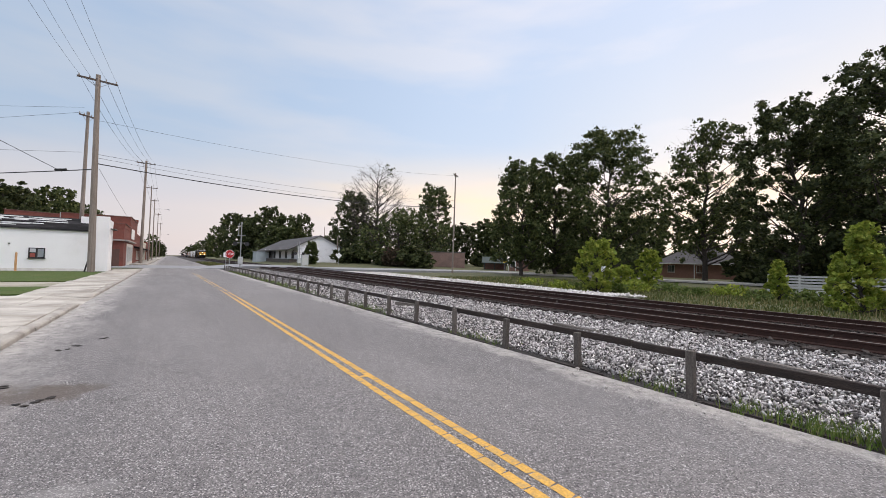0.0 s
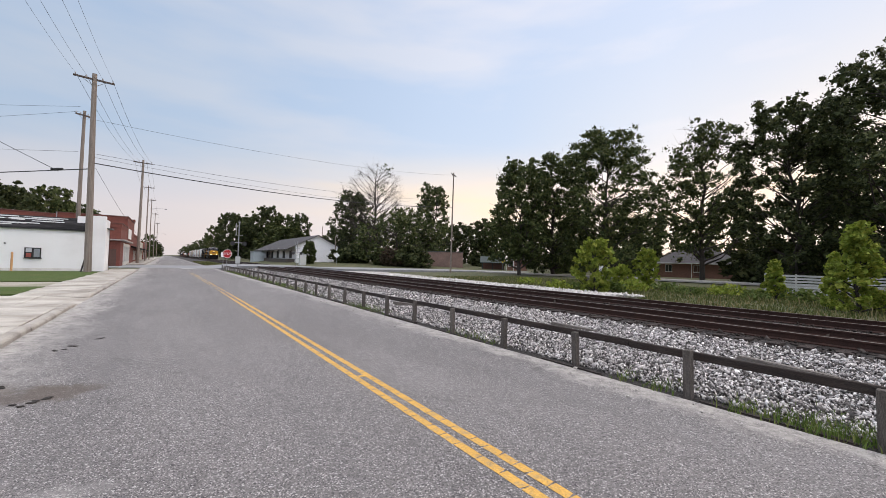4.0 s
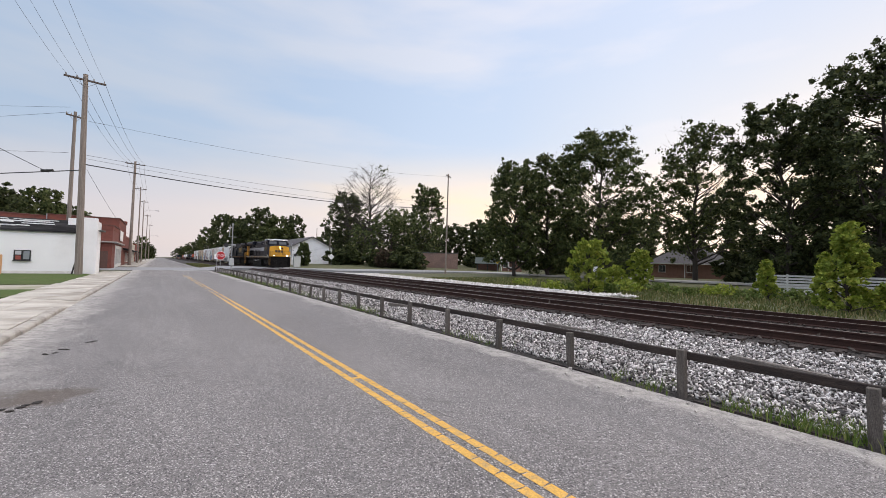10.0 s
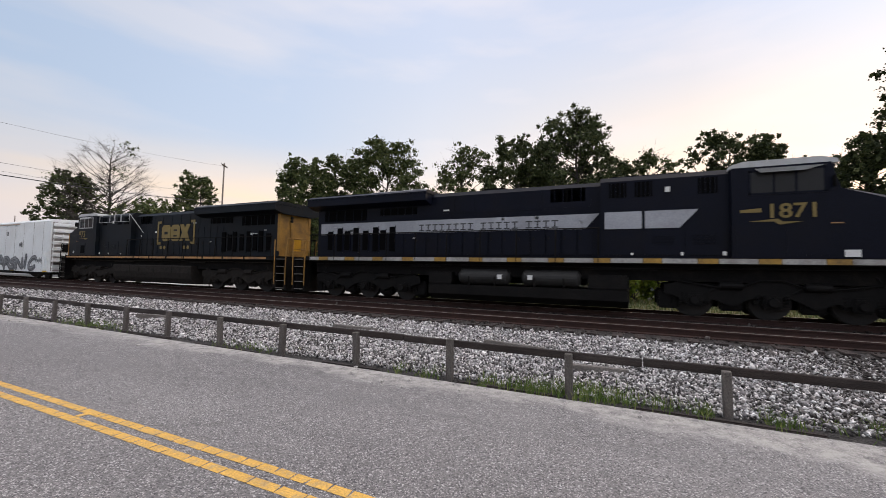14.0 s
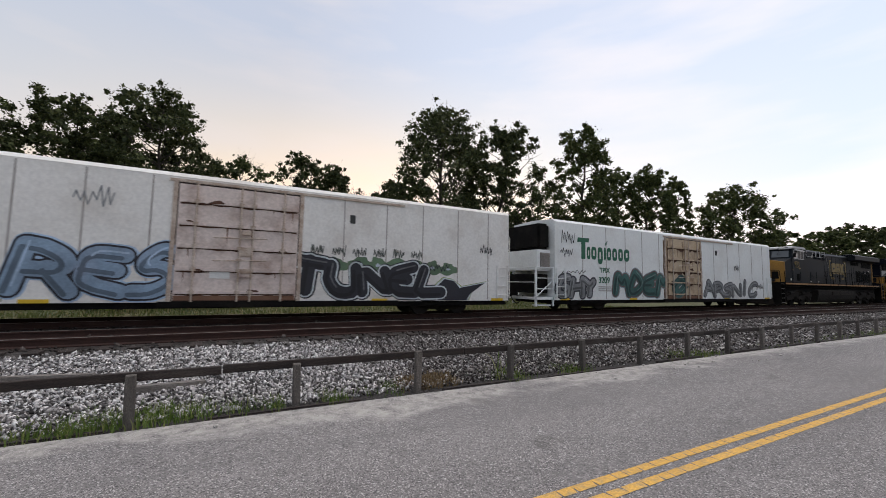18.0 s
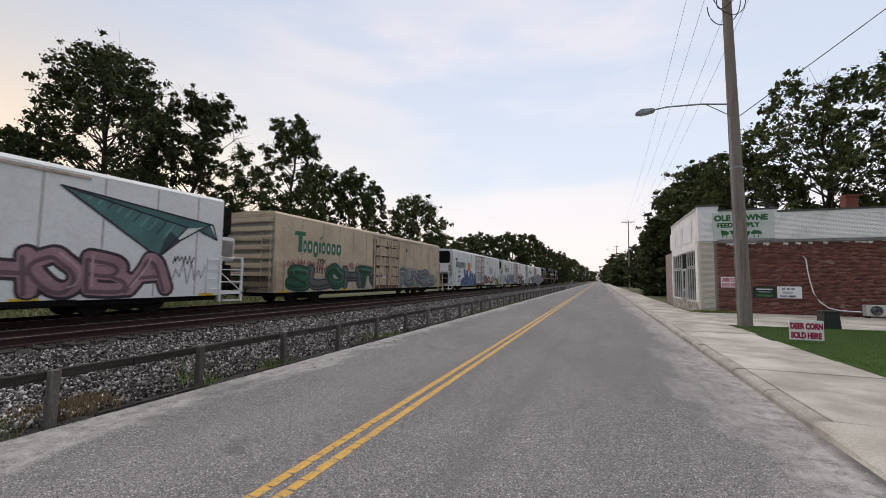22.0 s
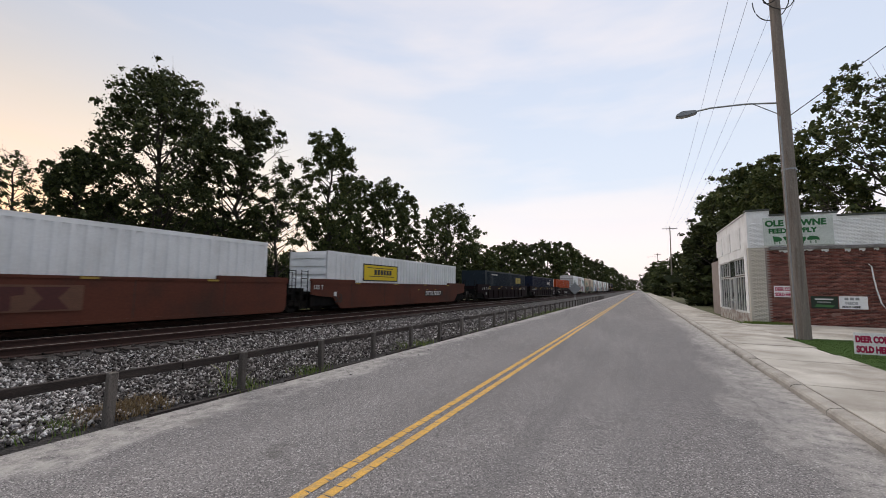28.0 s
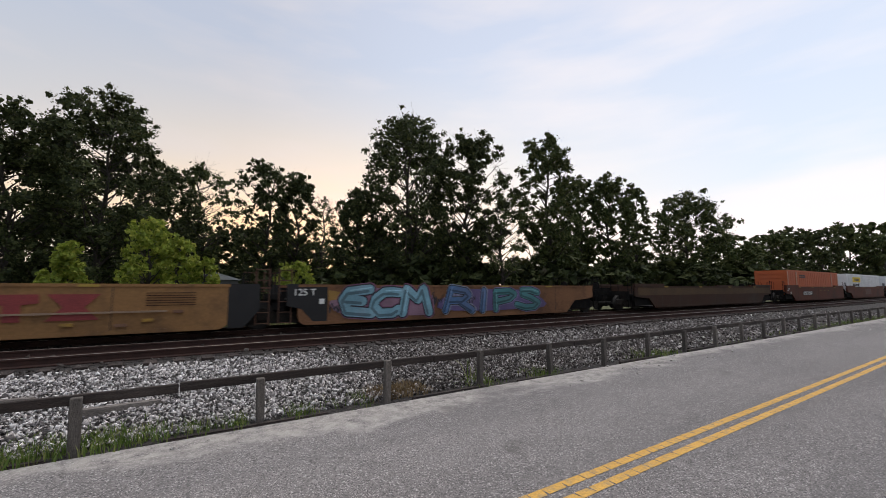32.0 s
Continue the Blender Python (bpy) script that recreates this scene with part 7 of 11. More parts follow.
def deco5(rf, x, L):
    brand_word(rf, x, 19.9, 2.90, 3.9, 0.95, brand_green), marks(rf, x, "3265", 18.4, seam_mat, 1.95)
    graffiti(rf, x, 17.9, 9.8, 1.0, 2.5, "AKAK", (0.22, 0.23, 0.26), (0.085, 0.09, 0.11), 52, (0.40, 0.43, 0.46), 0.23)
    graffiti(rf, x, 8.25, 2.1, 1.0, 2.45, "SHOBA", (0.40, 0.23, 0.27), (0.045, 0.03, 0.04), 53, (0.045, 0.03, 0.04), 0.25)
    for pts, c, dx in (([(5.3, 4.25), (0.45, 3.72), (1.05, 3.55), (2.1, 3.35), (1.75, 3.0), (2.5, 2.35)], (0.055, 0.17, 0.17), 0.002), ([(0.6, 3.70), (0.25, 3.15), (1.05, 3.45)], (0.05, 0.13, 0.14), 0.004), ([(5.3, 4.25), (1.5, 3.5), (2.5, 2.35)], (0.075, 0.20, 0.195), 0.005), ([(2.1, 3.3), (1.75, 3.0), (2.5, 2.4), (2.3, 3.0)], (0.03, 0.06, 0.07), 0.007)):
        bm = nb()
        bm.faces.new([bm.verts.new((x - dx, a, b)) for a, b in pts])
        part("paper_plane_shape", bm, spray("plane%02d" % int(c[1] * 99), c), rf, "teal folded triangle shape")
    for a, b in (((5.3, 4.25), (0.45, 3.72)), ((0.45, 3.72), (0.25, 3.15)), ((0.25, 3.15), (1.05, 3.45)), ((1.05, 3.45), (1.75, 3.0)), ((1.75, 3.0), (2.5, 2.35)), ((2.5, 2.35), (5.3, 4.25)), ((5.3, 4.25), (1.5, 3.5)), ((1.5, 3.5), (2.5, 2.35)), ((1.05, 3.45), (0.6, 3.7))):
        part("drawn_edge", (lambda q: (ribbon(q, [a, b], 0.028, x - 0.011), q)[1])(nb()), sprayed(C_DARK), rf, "dark drawn edge of the folded shape")
    for k in range(11):
        f = 0.12 + k * 0.075
        a, b = (5.3 - 3.8 * f, 4.25 - 0.75 * f), (5.3 - 2.8 * f, 4.25 - 1.9 * f)
        part("drawn_hatch", (lambda q: (ribbon(q, [(a[0], a[1] - 0.03), ((a[0] * 0.6 + b[0] * 0.4), (a[1] * 0.45 + b[1] * 0.55))], 0.016, x - 0.010), q)[1])(nb()), sprayed((0.22, 0.36, 0.35) if k % 3 else C_DARK), rf)
    part("dark_plate", box(nb(), x - 0.01, x, 9.0, 9.5, 1.9, 2.3), decal_black, rf)
    tag_scrawl(rf, x - 0.004, 19.9, 3.9, 0.9, 1.0, 55, C_GREY), tag_scrawl(rf, x - 0.004, 1.5, 1.8, 1.6, 0.9, 56, C_GREY), tag_scrawl(rf, x - 0.004, 1.6, 2.3, 0.8, 0.4, 57)


def container(offset, y0, material, ribbed, label, sign=None):
    """A 53-foot box in its well: corrugated sides, corner posts, door bars."""
    c = vehicle("container", offset + y0, label, "container", "containers")
    W, L, z0, z1 = 1.28, 16.15, 0.80, 3.52
    part("body", box(nb(), -W, W, 0, L, z0, z1, 0.01), material, c)
    for s in (-1, 1):
        if ribbed:
            n = 40
            bm = nb()
            for k in range(n):
                a = 0.5 + (L - 1.0) * k / n
                w = (L - 1.0) / n
                prism(bm, [(s * W, a), (s * (W + 0.062), a + w * 0.14), (s * (W + 0.062), a + w * 0.48), (s * W, a + w * 0.62)], "z", z0 + 0.1, z1 - 0.12)
            part("corrugation", bm, material, c)
        else:
            for k in range(27):
                a = 0.45 + (L - 0.9) * k / 26
                part("side_post", box(nb(), s * W - 0.012, s * W + 0.012, a - 0.035, a + 0.035, z0 + 0.12, z1 - 0.14), material, c)
        for a in (0.0, 2.4, L - 2.6, L - 0.16):
            part("corner_post", box(nb(), s * W - 0.02, s * W + 0.05, a, a + 0.16, z0, z1), material, c)
        part("top_rail", box(nb(), s * W - 0.03, s * W + 0.04, 0, L, z1 - 0.13, z1 + 0.02), material, c)
        for a in (2.35, L - 2.55):
            part("corner_casting", box(nb(), s * W - 0.02, s * W + 0.07, a, a + 0.24, z1 - 0.10, z1 + 0.05), black, c)
    for y, sg in ((0, -1), (L, 1)):
        for k in range(6):
            a = z0 + 0.25 + k * 0.42
            part("end_rib", box(nb(), -W + 0.1, W - 0.1, *sorted((y, y + sg * 0.04)), a, a + 0.22, 0.01), material, c)
    if sign:
        sign(c, -W - 0.066, L)
    return c


def bars(parent, name, x, y, z, n, w, h, material, gap=0.35):
    for k in range(n):
        part(name, box(nb(), x - 0.004, x, y - (k + 1) * w + w * gap, y - k * w, z, z + h), material, parent)


def sign_name_bars(c, x, L):
    orange = c["label"].startswith("red") if "label" in c else True
    y, z = (4.1, 2.42) if orange else (13.0, 2.80)
    part("placard", box(nb(), x - 0.004, x, y - 1.75, y, z, z + 0.08), decal_black, c)
    bars(c, "name_bar", x, y, z + 0.14, 9, 0.195, 0.17, decal_black, 0.15)
    if orange:
        part("stripe", box(nb(), x - 0.004, x, 7.92, 7.98, 3.0, 3.28), decal_white, c)
        part("diamond", prism(nb(), [(7.95, 2.50), (8.2, 2.74), (7.95, 2.98), (7.70, 2.74)], "x", x - 0.006, x), C_ALU, c, "grey diamond plate")
    else:
        for y0 in (13.55, 15.86, 0.05, 2.35):
            part("pale_post", box(nb(), x + 0.03, x + 0.075, y0, y0 + 0.25, 0.82, 3.4), mat("faded_post", (0.52, 0.27, 0.18), (0.44, 0.22, 0.14), 0.6), c, "faded pinkish post")


C_ALU = plain("aluminium_plate", (0.45, 0.47, 0.47), 0.4, 0.6)


def sign_diamond(c, x, L):
    bars(c, "name_bar", x, 5.7, 2.42, 4, 0.40, 0.34, decal_white, 0.25)
    bm = nb()
    r = 0.36
    for a, b in ((0, 1), (1, 0), (0, -1), (-1, 0)):
        p0, p1 = Vector((a, b)) * r, Vector((b, -a)) * r
        bm.faces.new([bm.verts.new((x - 0.002, 3.70 + v[0], 2.58 + v[1])) for v in (p0, p1, p1 * 0.68, p0 * 0.68)])
    part("diamond_emblem", bm, decal_white, c, "white diamond outline emblem")
    bars(c, "unit_mark", x, 3.95, 3.10, 9, 0.105, 0.12, decal_white, 0.4)
    part("pale_post", box(nb(), x, x + 0.06, -0.01, 0.19, 0.82, 3.50, 0.008), decal_white, c, "white painted end post")


def sign_blocks(c, x, L):
    for k in range(3):
        part("emblem_block", box(nb(), x - 0.004, x, 2.45 + k * 0.82, 3.15 + k * 0.82, 2.30, 3.0), plain("emblem_yellow", (0.42, 0.33, 0.05)), c, "yellow emblem block")
    bars(c, "unit_mark", x, 14.2, 3.08, 10, 0.2, 0.14, decal_white, 0.4)


def sign_yellow_bars(c, x, L):
    part("sign_frame", box(nb(), x - 0.004, x, 9.5, 13.2, 2.03, 3.04), decal_black, c)
    part("sign_panel", box(nb(), x - 0.010, x - 0.002, 9.6, 13.1, 2.10, 2.97), sign_yellow, c, "yellow panel with dark bars")
    bars(c, "name_bar", x - 0.011, 12.1, 2.42, 6, 0.32, 0.30, decal_black, 0.22)
    part("sign_stroke", box(nb(), x - 0.014, x - 0.011, 9.9, 12.6, 2.30, 2.34), decal_black, c)
    part("sign_stroke", box(nb(), x - 0.014, x - 0.011, 10.1, 12.8, 2.80, 2.84), decal_black, c)


def sign_yellow_word(c, x, L):
    part("sign_panel", box(nb(), x - 0.010, x - 0.002, 10.25, 13.9, 2.50, 3.14), sign_yellow, c, "yellow panel with dark bars")
    bars(c, "name_bar", x - 0.011, 13.0, 2.66, 6, 0.36, 0.30, decal_black, 0.22)
    lettering("intermodal_word", "Intermodal", 0.66, decal_black, west_face(x - 0.004, 13.85, 1.98), c, bold=0.016)


def sign_plain(c, x, L):
    bars(c, "unit_mark", x, 15.0, 3.08, 10, 0.2, 0.14, decal_black, 0.4)


def well_side(L, z_top, zb, low, high, e=0.85):
    """Outline of a side wall: full depth, or cut away over a bogie at either end."""
    cut = [(0.0, 1.30), (0.5, 1.22), (1.5, 1.15), (2.15, zb)]
    full = [(0.0, zb + 0.30), (0.06, zb + 0.10), (0.22, zb)]
    a = 1.0 if low == "black" else e
    lo = [(a + p, q) for p, q in (cut if low == "cut" else full)]
    hi = [(L - e - p, q) for p, q in reversed(cut if high == "cut" else full)]
    return [(a, z_top)] + lo + hi + [(L - e, z_top)]


def well_car(offset, L, paint, label, marks_fn=None, z_top=1.92, band=None, low="cut", high="cut"):
    """A well car: deep side walls, raised guides at the ends, open end decks with ladders."""
    w = vehicle("well_car", offset, label, "freight car", "well cars")
    e, zb = 0.85, 0.56
    a0 = 1.0 if low == "black" else e
    for s in (-1, 1):
        part("side_wall", prism(nb(), well_side(L, z_top, zb, low, high), "x", s * 1.42, s * 1.52), paint, w)
        part("top_chord", box(nb(), *sorted((s * 1.38, s * 1.55)), a0, L - e, z_top - 0.09, z_top, 0.01), paint, w)
        part("bottom_chord", box(nb(), *sorted((s * 1.40, s * 1.54)), a0 + (2.2 if low == "cut" else 0.25), L - e - (2.2 if high == "cut" else 0.25), zb - 0.02, zb + 0.10, 0.01), paint, w)
        for a in (() if "black" in (low, high) else (a0 - 0.02, L - e - 3.28)):
            part("raised_guide", box(nb(), *sorted((s * 1.36, s * 1.54)), a, a + 3.3, z_top, z_top + 0.14, 0.01), paint, w)
        for a, b in ((a0 + 0.05, a0 + 2.6), (L - e - 2.6, L - e - 0.05)):
            part("inner_plate", box(nb(), *sorted((s * 1.36, s * 1.40)), a, b, 0.72, z_top - 0.1), black, w, "dark inner plate behind the wall")
        if band:
            part("upper_band", box(nb(), *sorted((s * 1.52, s * 1.528)), a0 + 0.3, L - e - 0.3, 1.34, z_top - 0.10), band, w, "paler weathered upper band")
        for k in range(4):
            yy = e + 3.5 + k * (L - 2 * e - 7.0) / 3
            part("reflector", box(nb(), s * 1.545 - 0.01, s * 1.545 + 0.01, yy - 0.22, yy + 0.22, z_top - 0.085, z_top - 0.02), dull_reflector, w, "dull yellow reflector")
        for k in range(5):
            yy = e + 3.0 + k * (L - 2 * e - 6.0) / 4
            part("weld_seam", box(nb(), s * 1.52 - 0.004, s * 1.52 + 0.004, yy - 0.012, yy + 0.012, zb + 0.1, z_top - 0.1), seam_dark, w)
        if high == "black":
            part("end_plate", prism(nb(), [(L - 0.5, z_top + 0.01), (L - 0.5, 1.20), (L - 0.95, 1.10), (L - 1.45, zb), (L - 1.85, zb), (L - 1.85, z_top + 0.01)], "x", s * 1.40, s * 1.528), end_black, w, "black end plate")
        if low == "black":
            part("end_plate", prism(nb(), [(0.15, z_top + 0.01), (1.05, z_top + 0.01), (1.05, zb), (0.60, zb), (0.15, 1.10)], "x", s * 1.40, s * 1.528), end_black, w, "black end plate")
            part("cross_step", box(nb(), *sorted((s * 1.10, s * 1.46)), -0.2, 0.3, 1.78, 1.83), rust_dark, w, "rusty walkway step")
    part("well_floor", box(nb(), -1.40, 1.40, a0 + 1.6, L - e - 1.6, zb, zb + 0.10), black, w)
    for y0, y1, sg, kind in ((0.25, a0 + 2.0, -1, low), (L - e - 2.0, L - 0.25, 1, high)):
        part("end_deck", box(nb(), -1.35, 1.35, y0, y1, 1.28, 1.42, 0.01), black, w)
        part("bulkhead", box(nb(), -1.42, 1.42, *((y1 - 0.12, y1) if sg < 0 else (y0, y0 + 0.12)), 0.9, z_top), paint, w)
        part("end_sill", box(nb(), -1.40, 1.40, *((y0, y0 + 0.2) if sg < 0 else (y1 - 0.2, y1)), 1.05, 1.6, 0.01), black, w)
        part("centre_sill", box(nb(), -0.35, 0.35, y0, y1, 0.75, 1.3), black, w)
        for s in (-1, 1):
            bm = nb()
            yy = y0 + 0.2 if sg < 0 else y1 - 0.2
            if kind == "black" and sg < 0:
                yy = 0.05
            for q in (-0.2, 0.2):
                grab_rail(bm, [(s * 1.42, yy + q, 0.6), (s * 1.42, yy + q, 2.45)], 0.022)
            for zz in (0.65, 1.0, 1.35, 1.7, 2.05, 2.4):
                grab_rail(bm, [(s * 1.42, yy - 0.2, zz), (s * 1.42, yy + 0.2, zz)], 0.016)
            part("end_ladder", bm, rust_dark if kind == "black" else black, w)
        yy = y0 + 0.12 if sg < 0 else y1 - 0.12
        for s in (-0.7, 0.5):
            bm = nb()
            grab_rail(bm, [(s, yy, 1.4), (s, yy, 2.35), (s + 0.5, yy, 2.35), (s + 0.5, yy, 1.4)], 0.025)
            part("brake_stand", bm, black, w)
        bm = nb()
        rod(bm, (0.85, yy, 1.95), (0.85, yy + sg * 0.05, 1.95), 0.26, seg=16)
        part("brake_wheel", bm, black, w)
        # neighbours in a set share the bogie under the cut-away end
        if kind == "cut" or (kind == "black" and sg > 0):
            c = 1.45 if sg < 0 else L - (1.15 if kind == "cut" else 0.65)
            axles(w, 0, [c - 0.88, c + 0.88])
        coupler(w, y0 - 0.1 if sg < 0 else y1 + 0.1, sg)
    if marks_fn:
        marks_fn(w, -1.553, L)
    return w


def wm_frame(w, x, L):
    """A deep plate along the top, posts below it, recessed panels between, small marks."""
    part("upper_plate", box(nb(), x - 0.05, x + 0.05, 2.2, L - 2.2, 1.50, 1.84, 0.01), well_dark, w)
    part("lower_flange", box(nb(), x - 0.06, x + 0.03, 3.6, L - 3.6, 0.54, 0.62, 0.008), well_flange, w)
    for k in range(9):
        y0 = 3.9 + k * (L - 7.8) / 8
        part("side_post", box(nb(), x - 0.04, x + 0.05, y0 - 0.07, y0 + 0.07, 0.6, 1.50), well_dark, w)
    for y0 in (4.6, 8.2, 13.4, 16.6):
        part("reflector", box(nb(), x - 0.056, x - 0.05, y0, y0 + 0.62, 1.60, 1.72), dull_reflector, w, "dull yellow reflector")
    for y1 in (2.5, L - 4.6):
        for k, fig in enumerate(("53", "48", "45", "40", "20")):
            lettering("stack_mark", fig, 0.17, decal_white, west_face(x - 0.054, y1 + (0.0, 0.8, 1.4, 2.0, 2.5)[k] + 0.2, 1.54), w)
            part("stack_line", box(nb(), x - 0.056, x - 0.05, y1 + (0.0, 0.8, 1.4, 2.0, 2.5)[k] + 0.05, y1 + (0.0, 0.8, 1.4, 2.0, 2.5)[k] + 0.09, 1.70, 1.80), decal_white, w)
    for s_ in (4.9, 9.4):
        part("notice_line", box(nb(), x - 0.056, x - 0.05, s_ + 1.2, s_ + 1.9, 1.72, 1.74), decal_white, w)
    part("notice", box(nb(), x - 0.004, x, L - 3.3, L - 3.1, 1.02, 1.24), decal_white, w)


def wm_53(w, x, L):
    d = 1.75
    lettering("well_size", "53", 0.60, decal_white, west_face(x - 0.046, 10.6 + d, 0.78), w, bold=0.012)
    lettering("reporting_mark", "WRWK  350016", 0.36, decal_white, west_face(x - 0.046, 9.15 + d, 0.86), w, bold=0.006)
    lettering("well_code", "125T", 0.36, decal_white, west_face(x - 0.046, 16.35 + d, 0.86), w, bold=0.008)
    wm_frame(w, x, L)


def wm_tagged_end(w, x, L):
    wm_frame(w, x, L)
    for k in range(5):
        tag_scrawl(w, x - 0.046, 3.5 - 0.32 * k, 1.24, 0.30, 0.34, 81 + k, (0.24, 0.23, 0.24))
        tag_scrawl(w, x - 0.046, 3.6 - 0.32 * k, 0.84, 0.30, 0.30, 91 + k, (0.24, 0.23, 0.24))


def wm_reporting(w, x, L):
    first = L > 20.2
    y0 = 8.2 if first else 14.6
    part("mark_patch", box(nb(), x - 0.003, x, y0 - 2.9, y0 + 0.10, 1.07, 1.45), seam_dark, w, "dark patch behind the mark")
    lettering("reporting_mark", "DTTX 727017", 0.42, decal_white, west_face(x - 0.006, y0, 1.12) @ Matrix(((1, 0.22, 0, 0), (0, 1, 0, 0), (0, 0, 1, 0), (0, 0, 0, 1))), w, bold=0.010)
    part("notice", box(nb(), x - 0.004, x, 17.9, 18.1, 1.2, 1.42), decal_white, w)
    lettering("well_code", "125 T", 0.30, decal_white, west_face(x, L - 0.9, 1.55), w)
    if first:
        lettering("well_size", "53", 0.62, seam_dark, west_face(x, 18.05, 0.88), w, bold=0.01)
    for k in range(3):
        part("weld_patch", box(nb(), x - 0.003, x, 6.5 + k * 1.3, 6.75 + k * 1.3, 1.5, 1.55), dull_reflector, w)


def block_emblem(w, x, L, y0, material, size=0.44):
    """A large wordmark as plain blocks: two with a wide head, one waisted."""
    zt, zb_ = 1.74, 0.82
    def q(pts):
        bm = nb()
        bm.faces.new([bm.verts.new((x, y0 - (y0 - a) * size, 1.30 + (b - 1.28) * (0.4 + 0.6 * size))) for a, b in pts])
        part("emblem_block", bm, material, w, "dark red emblem block")
    for k in (0, 1):
        a = y0 - k * 1.75
        q([(a, zt), (a - 1.6, zt), (a - 1.6, zt - 0.30), (a - 1.05, zt - 0.36), (a - 1.05, zb_), (a - 0.5, zb_), (a - 0.5, zt - 0.36), (a, zt - 0.30)])
    a = y0 - 3.6
    q([(a, zt), (a - 1.85, zt), (a - 1.30, (zt + zb_) / 2), (a - 1.85, zb_), (a, zb_), (a - 0.55, (zt + zb_) / 2)])


def wm_red_blocks(w, x, L):
    part("emblem_panel", box(nb(), x - 0.002, x, 8.2, 11.1, 0.95, 1.66), mat("patch_brown", (0.14, 0.060, 0.034), (0.115, 0.05, 0.029), 0.65), w)
    block_emblem(w, x - 0.005, L, 10.9, mat("emblem_dark_red", (0.075, 0.014, 0.011), (0.06, 0.012, 0.01), 0.6))


def wm_wide_blocks(w, x, L):
    block_emblem(w, x - 0.005, L, 7.2, mat("emblem_red", (0.26, 0.035, 0.035), (0.20, 0.03, 0.03), 0.6), 0.57)
    for k in range(6):
        part("notice_line", box(nb(), x - 0.004, x, 1.9, 3.1, 1.30 + k * 0.07, 1.322 + k * 0.07), well_olive, w)
    for k, (yb, zb_) in enumerate(((2.2, 1.08), (2.9, 0.86), (3.5, 0.74), (4.6, 0.80), (6.2, 0.72), (8.4, 0.80), (11.0, 0.74), (14.2, 0.80))):
        part("bracket", box(nb(), x - 0.05, x, yb, yb + 0.26, zb_, zb_ + 0.09, 0.01), dull_stripe if k % 2 else rust_run, w, "rusty bracket on the wall")
    part("side_pipe", box(nb(), x - 0.06, x, 2.6, L - 4, 1.12, 1.17), mat("pale_pipe", (0.30, 0.2, 0.13), (0.22, 0.15, 0.1), 0.6), w)


def wm_ecm(w, x, L):
    for q, (yc, zc, w_, h_, c_) in enumerate(((4.2, 1.25, 4.0, 1.1, (0.28, 0.16, 0.22)), (7.6, 1.5, 0.9, 0.6, (0.20, 0.16, 0.06)), (9.6, 1.25, 5.6, 1.05, (0.12, 0.09, 0.22)))):
        bm = nb()
        bm.faces.new([bm.verts.new((x - 0.0005 * q, L - p_, min(1.84, max(0.64, q_)))) for p_, q_ in blob(random.Random(71 + q), yc, zc, w_, h_, 26, 0.10)])
        part("spray_cloud", bm, sprayed(c_), w, "dark cloud of sprayed paint behind the letters")
    graffiti(w, x - 0.004, L - 2.4, L - 6.0, 0.60, 1.90, "ECM", (0.20, 0.42, 0.52), C_DARK, 61, (0.24, 0.09, 0.17), 0.25, 0)
    graffiti(w, x - 0.004, L - 6.9, L - 9.5, 0.66, 1.84, "RI", (0.07, 0.17, 0.34), C_DARK, 62, (0.30, 0.36, 0.46), 0.22, 0)
    graffiti(w, x - 0.004, L - 9.5, L - 12.4, 0.66, 1.84, "PS", (0.06, 0.24, 0.26), C_DARK, 66, (0.22, 0.20, 0.40), 0.22, 0)
    part("spray_patch", prism(nb(), [(L - 1.88, 1.35), (L - 1.86, 1.72), (L - 2.30, 1.66), (L - 2.42, 1.42)], "x", x - 0.002, x), sprayed((0.36, 0.20, 0.035)), w, "yellow sprayed patch")
    tag_scrawl(w, x - 0.006, L - 2.1, 1.1, 0.4, 0.4, 67)
    tag_scrawl(w, x - 0.006, L - 6.4, 1.3, 0.5, 0.7, 68)
    lettering("well_code", "125 T", 0.32, decal_white, west_face(-1.534, L - 0.68, 1.55), w, bold=0.006)
    part("notice", box(nb(), -1.536, -1.529, L - 1.74, L - 1.56, 1.25, 1.43), decal_white, w)
    tag_scrawl(w, x - 0.006, L - 8.0, 1.35, 0.8, 0.6, 64)


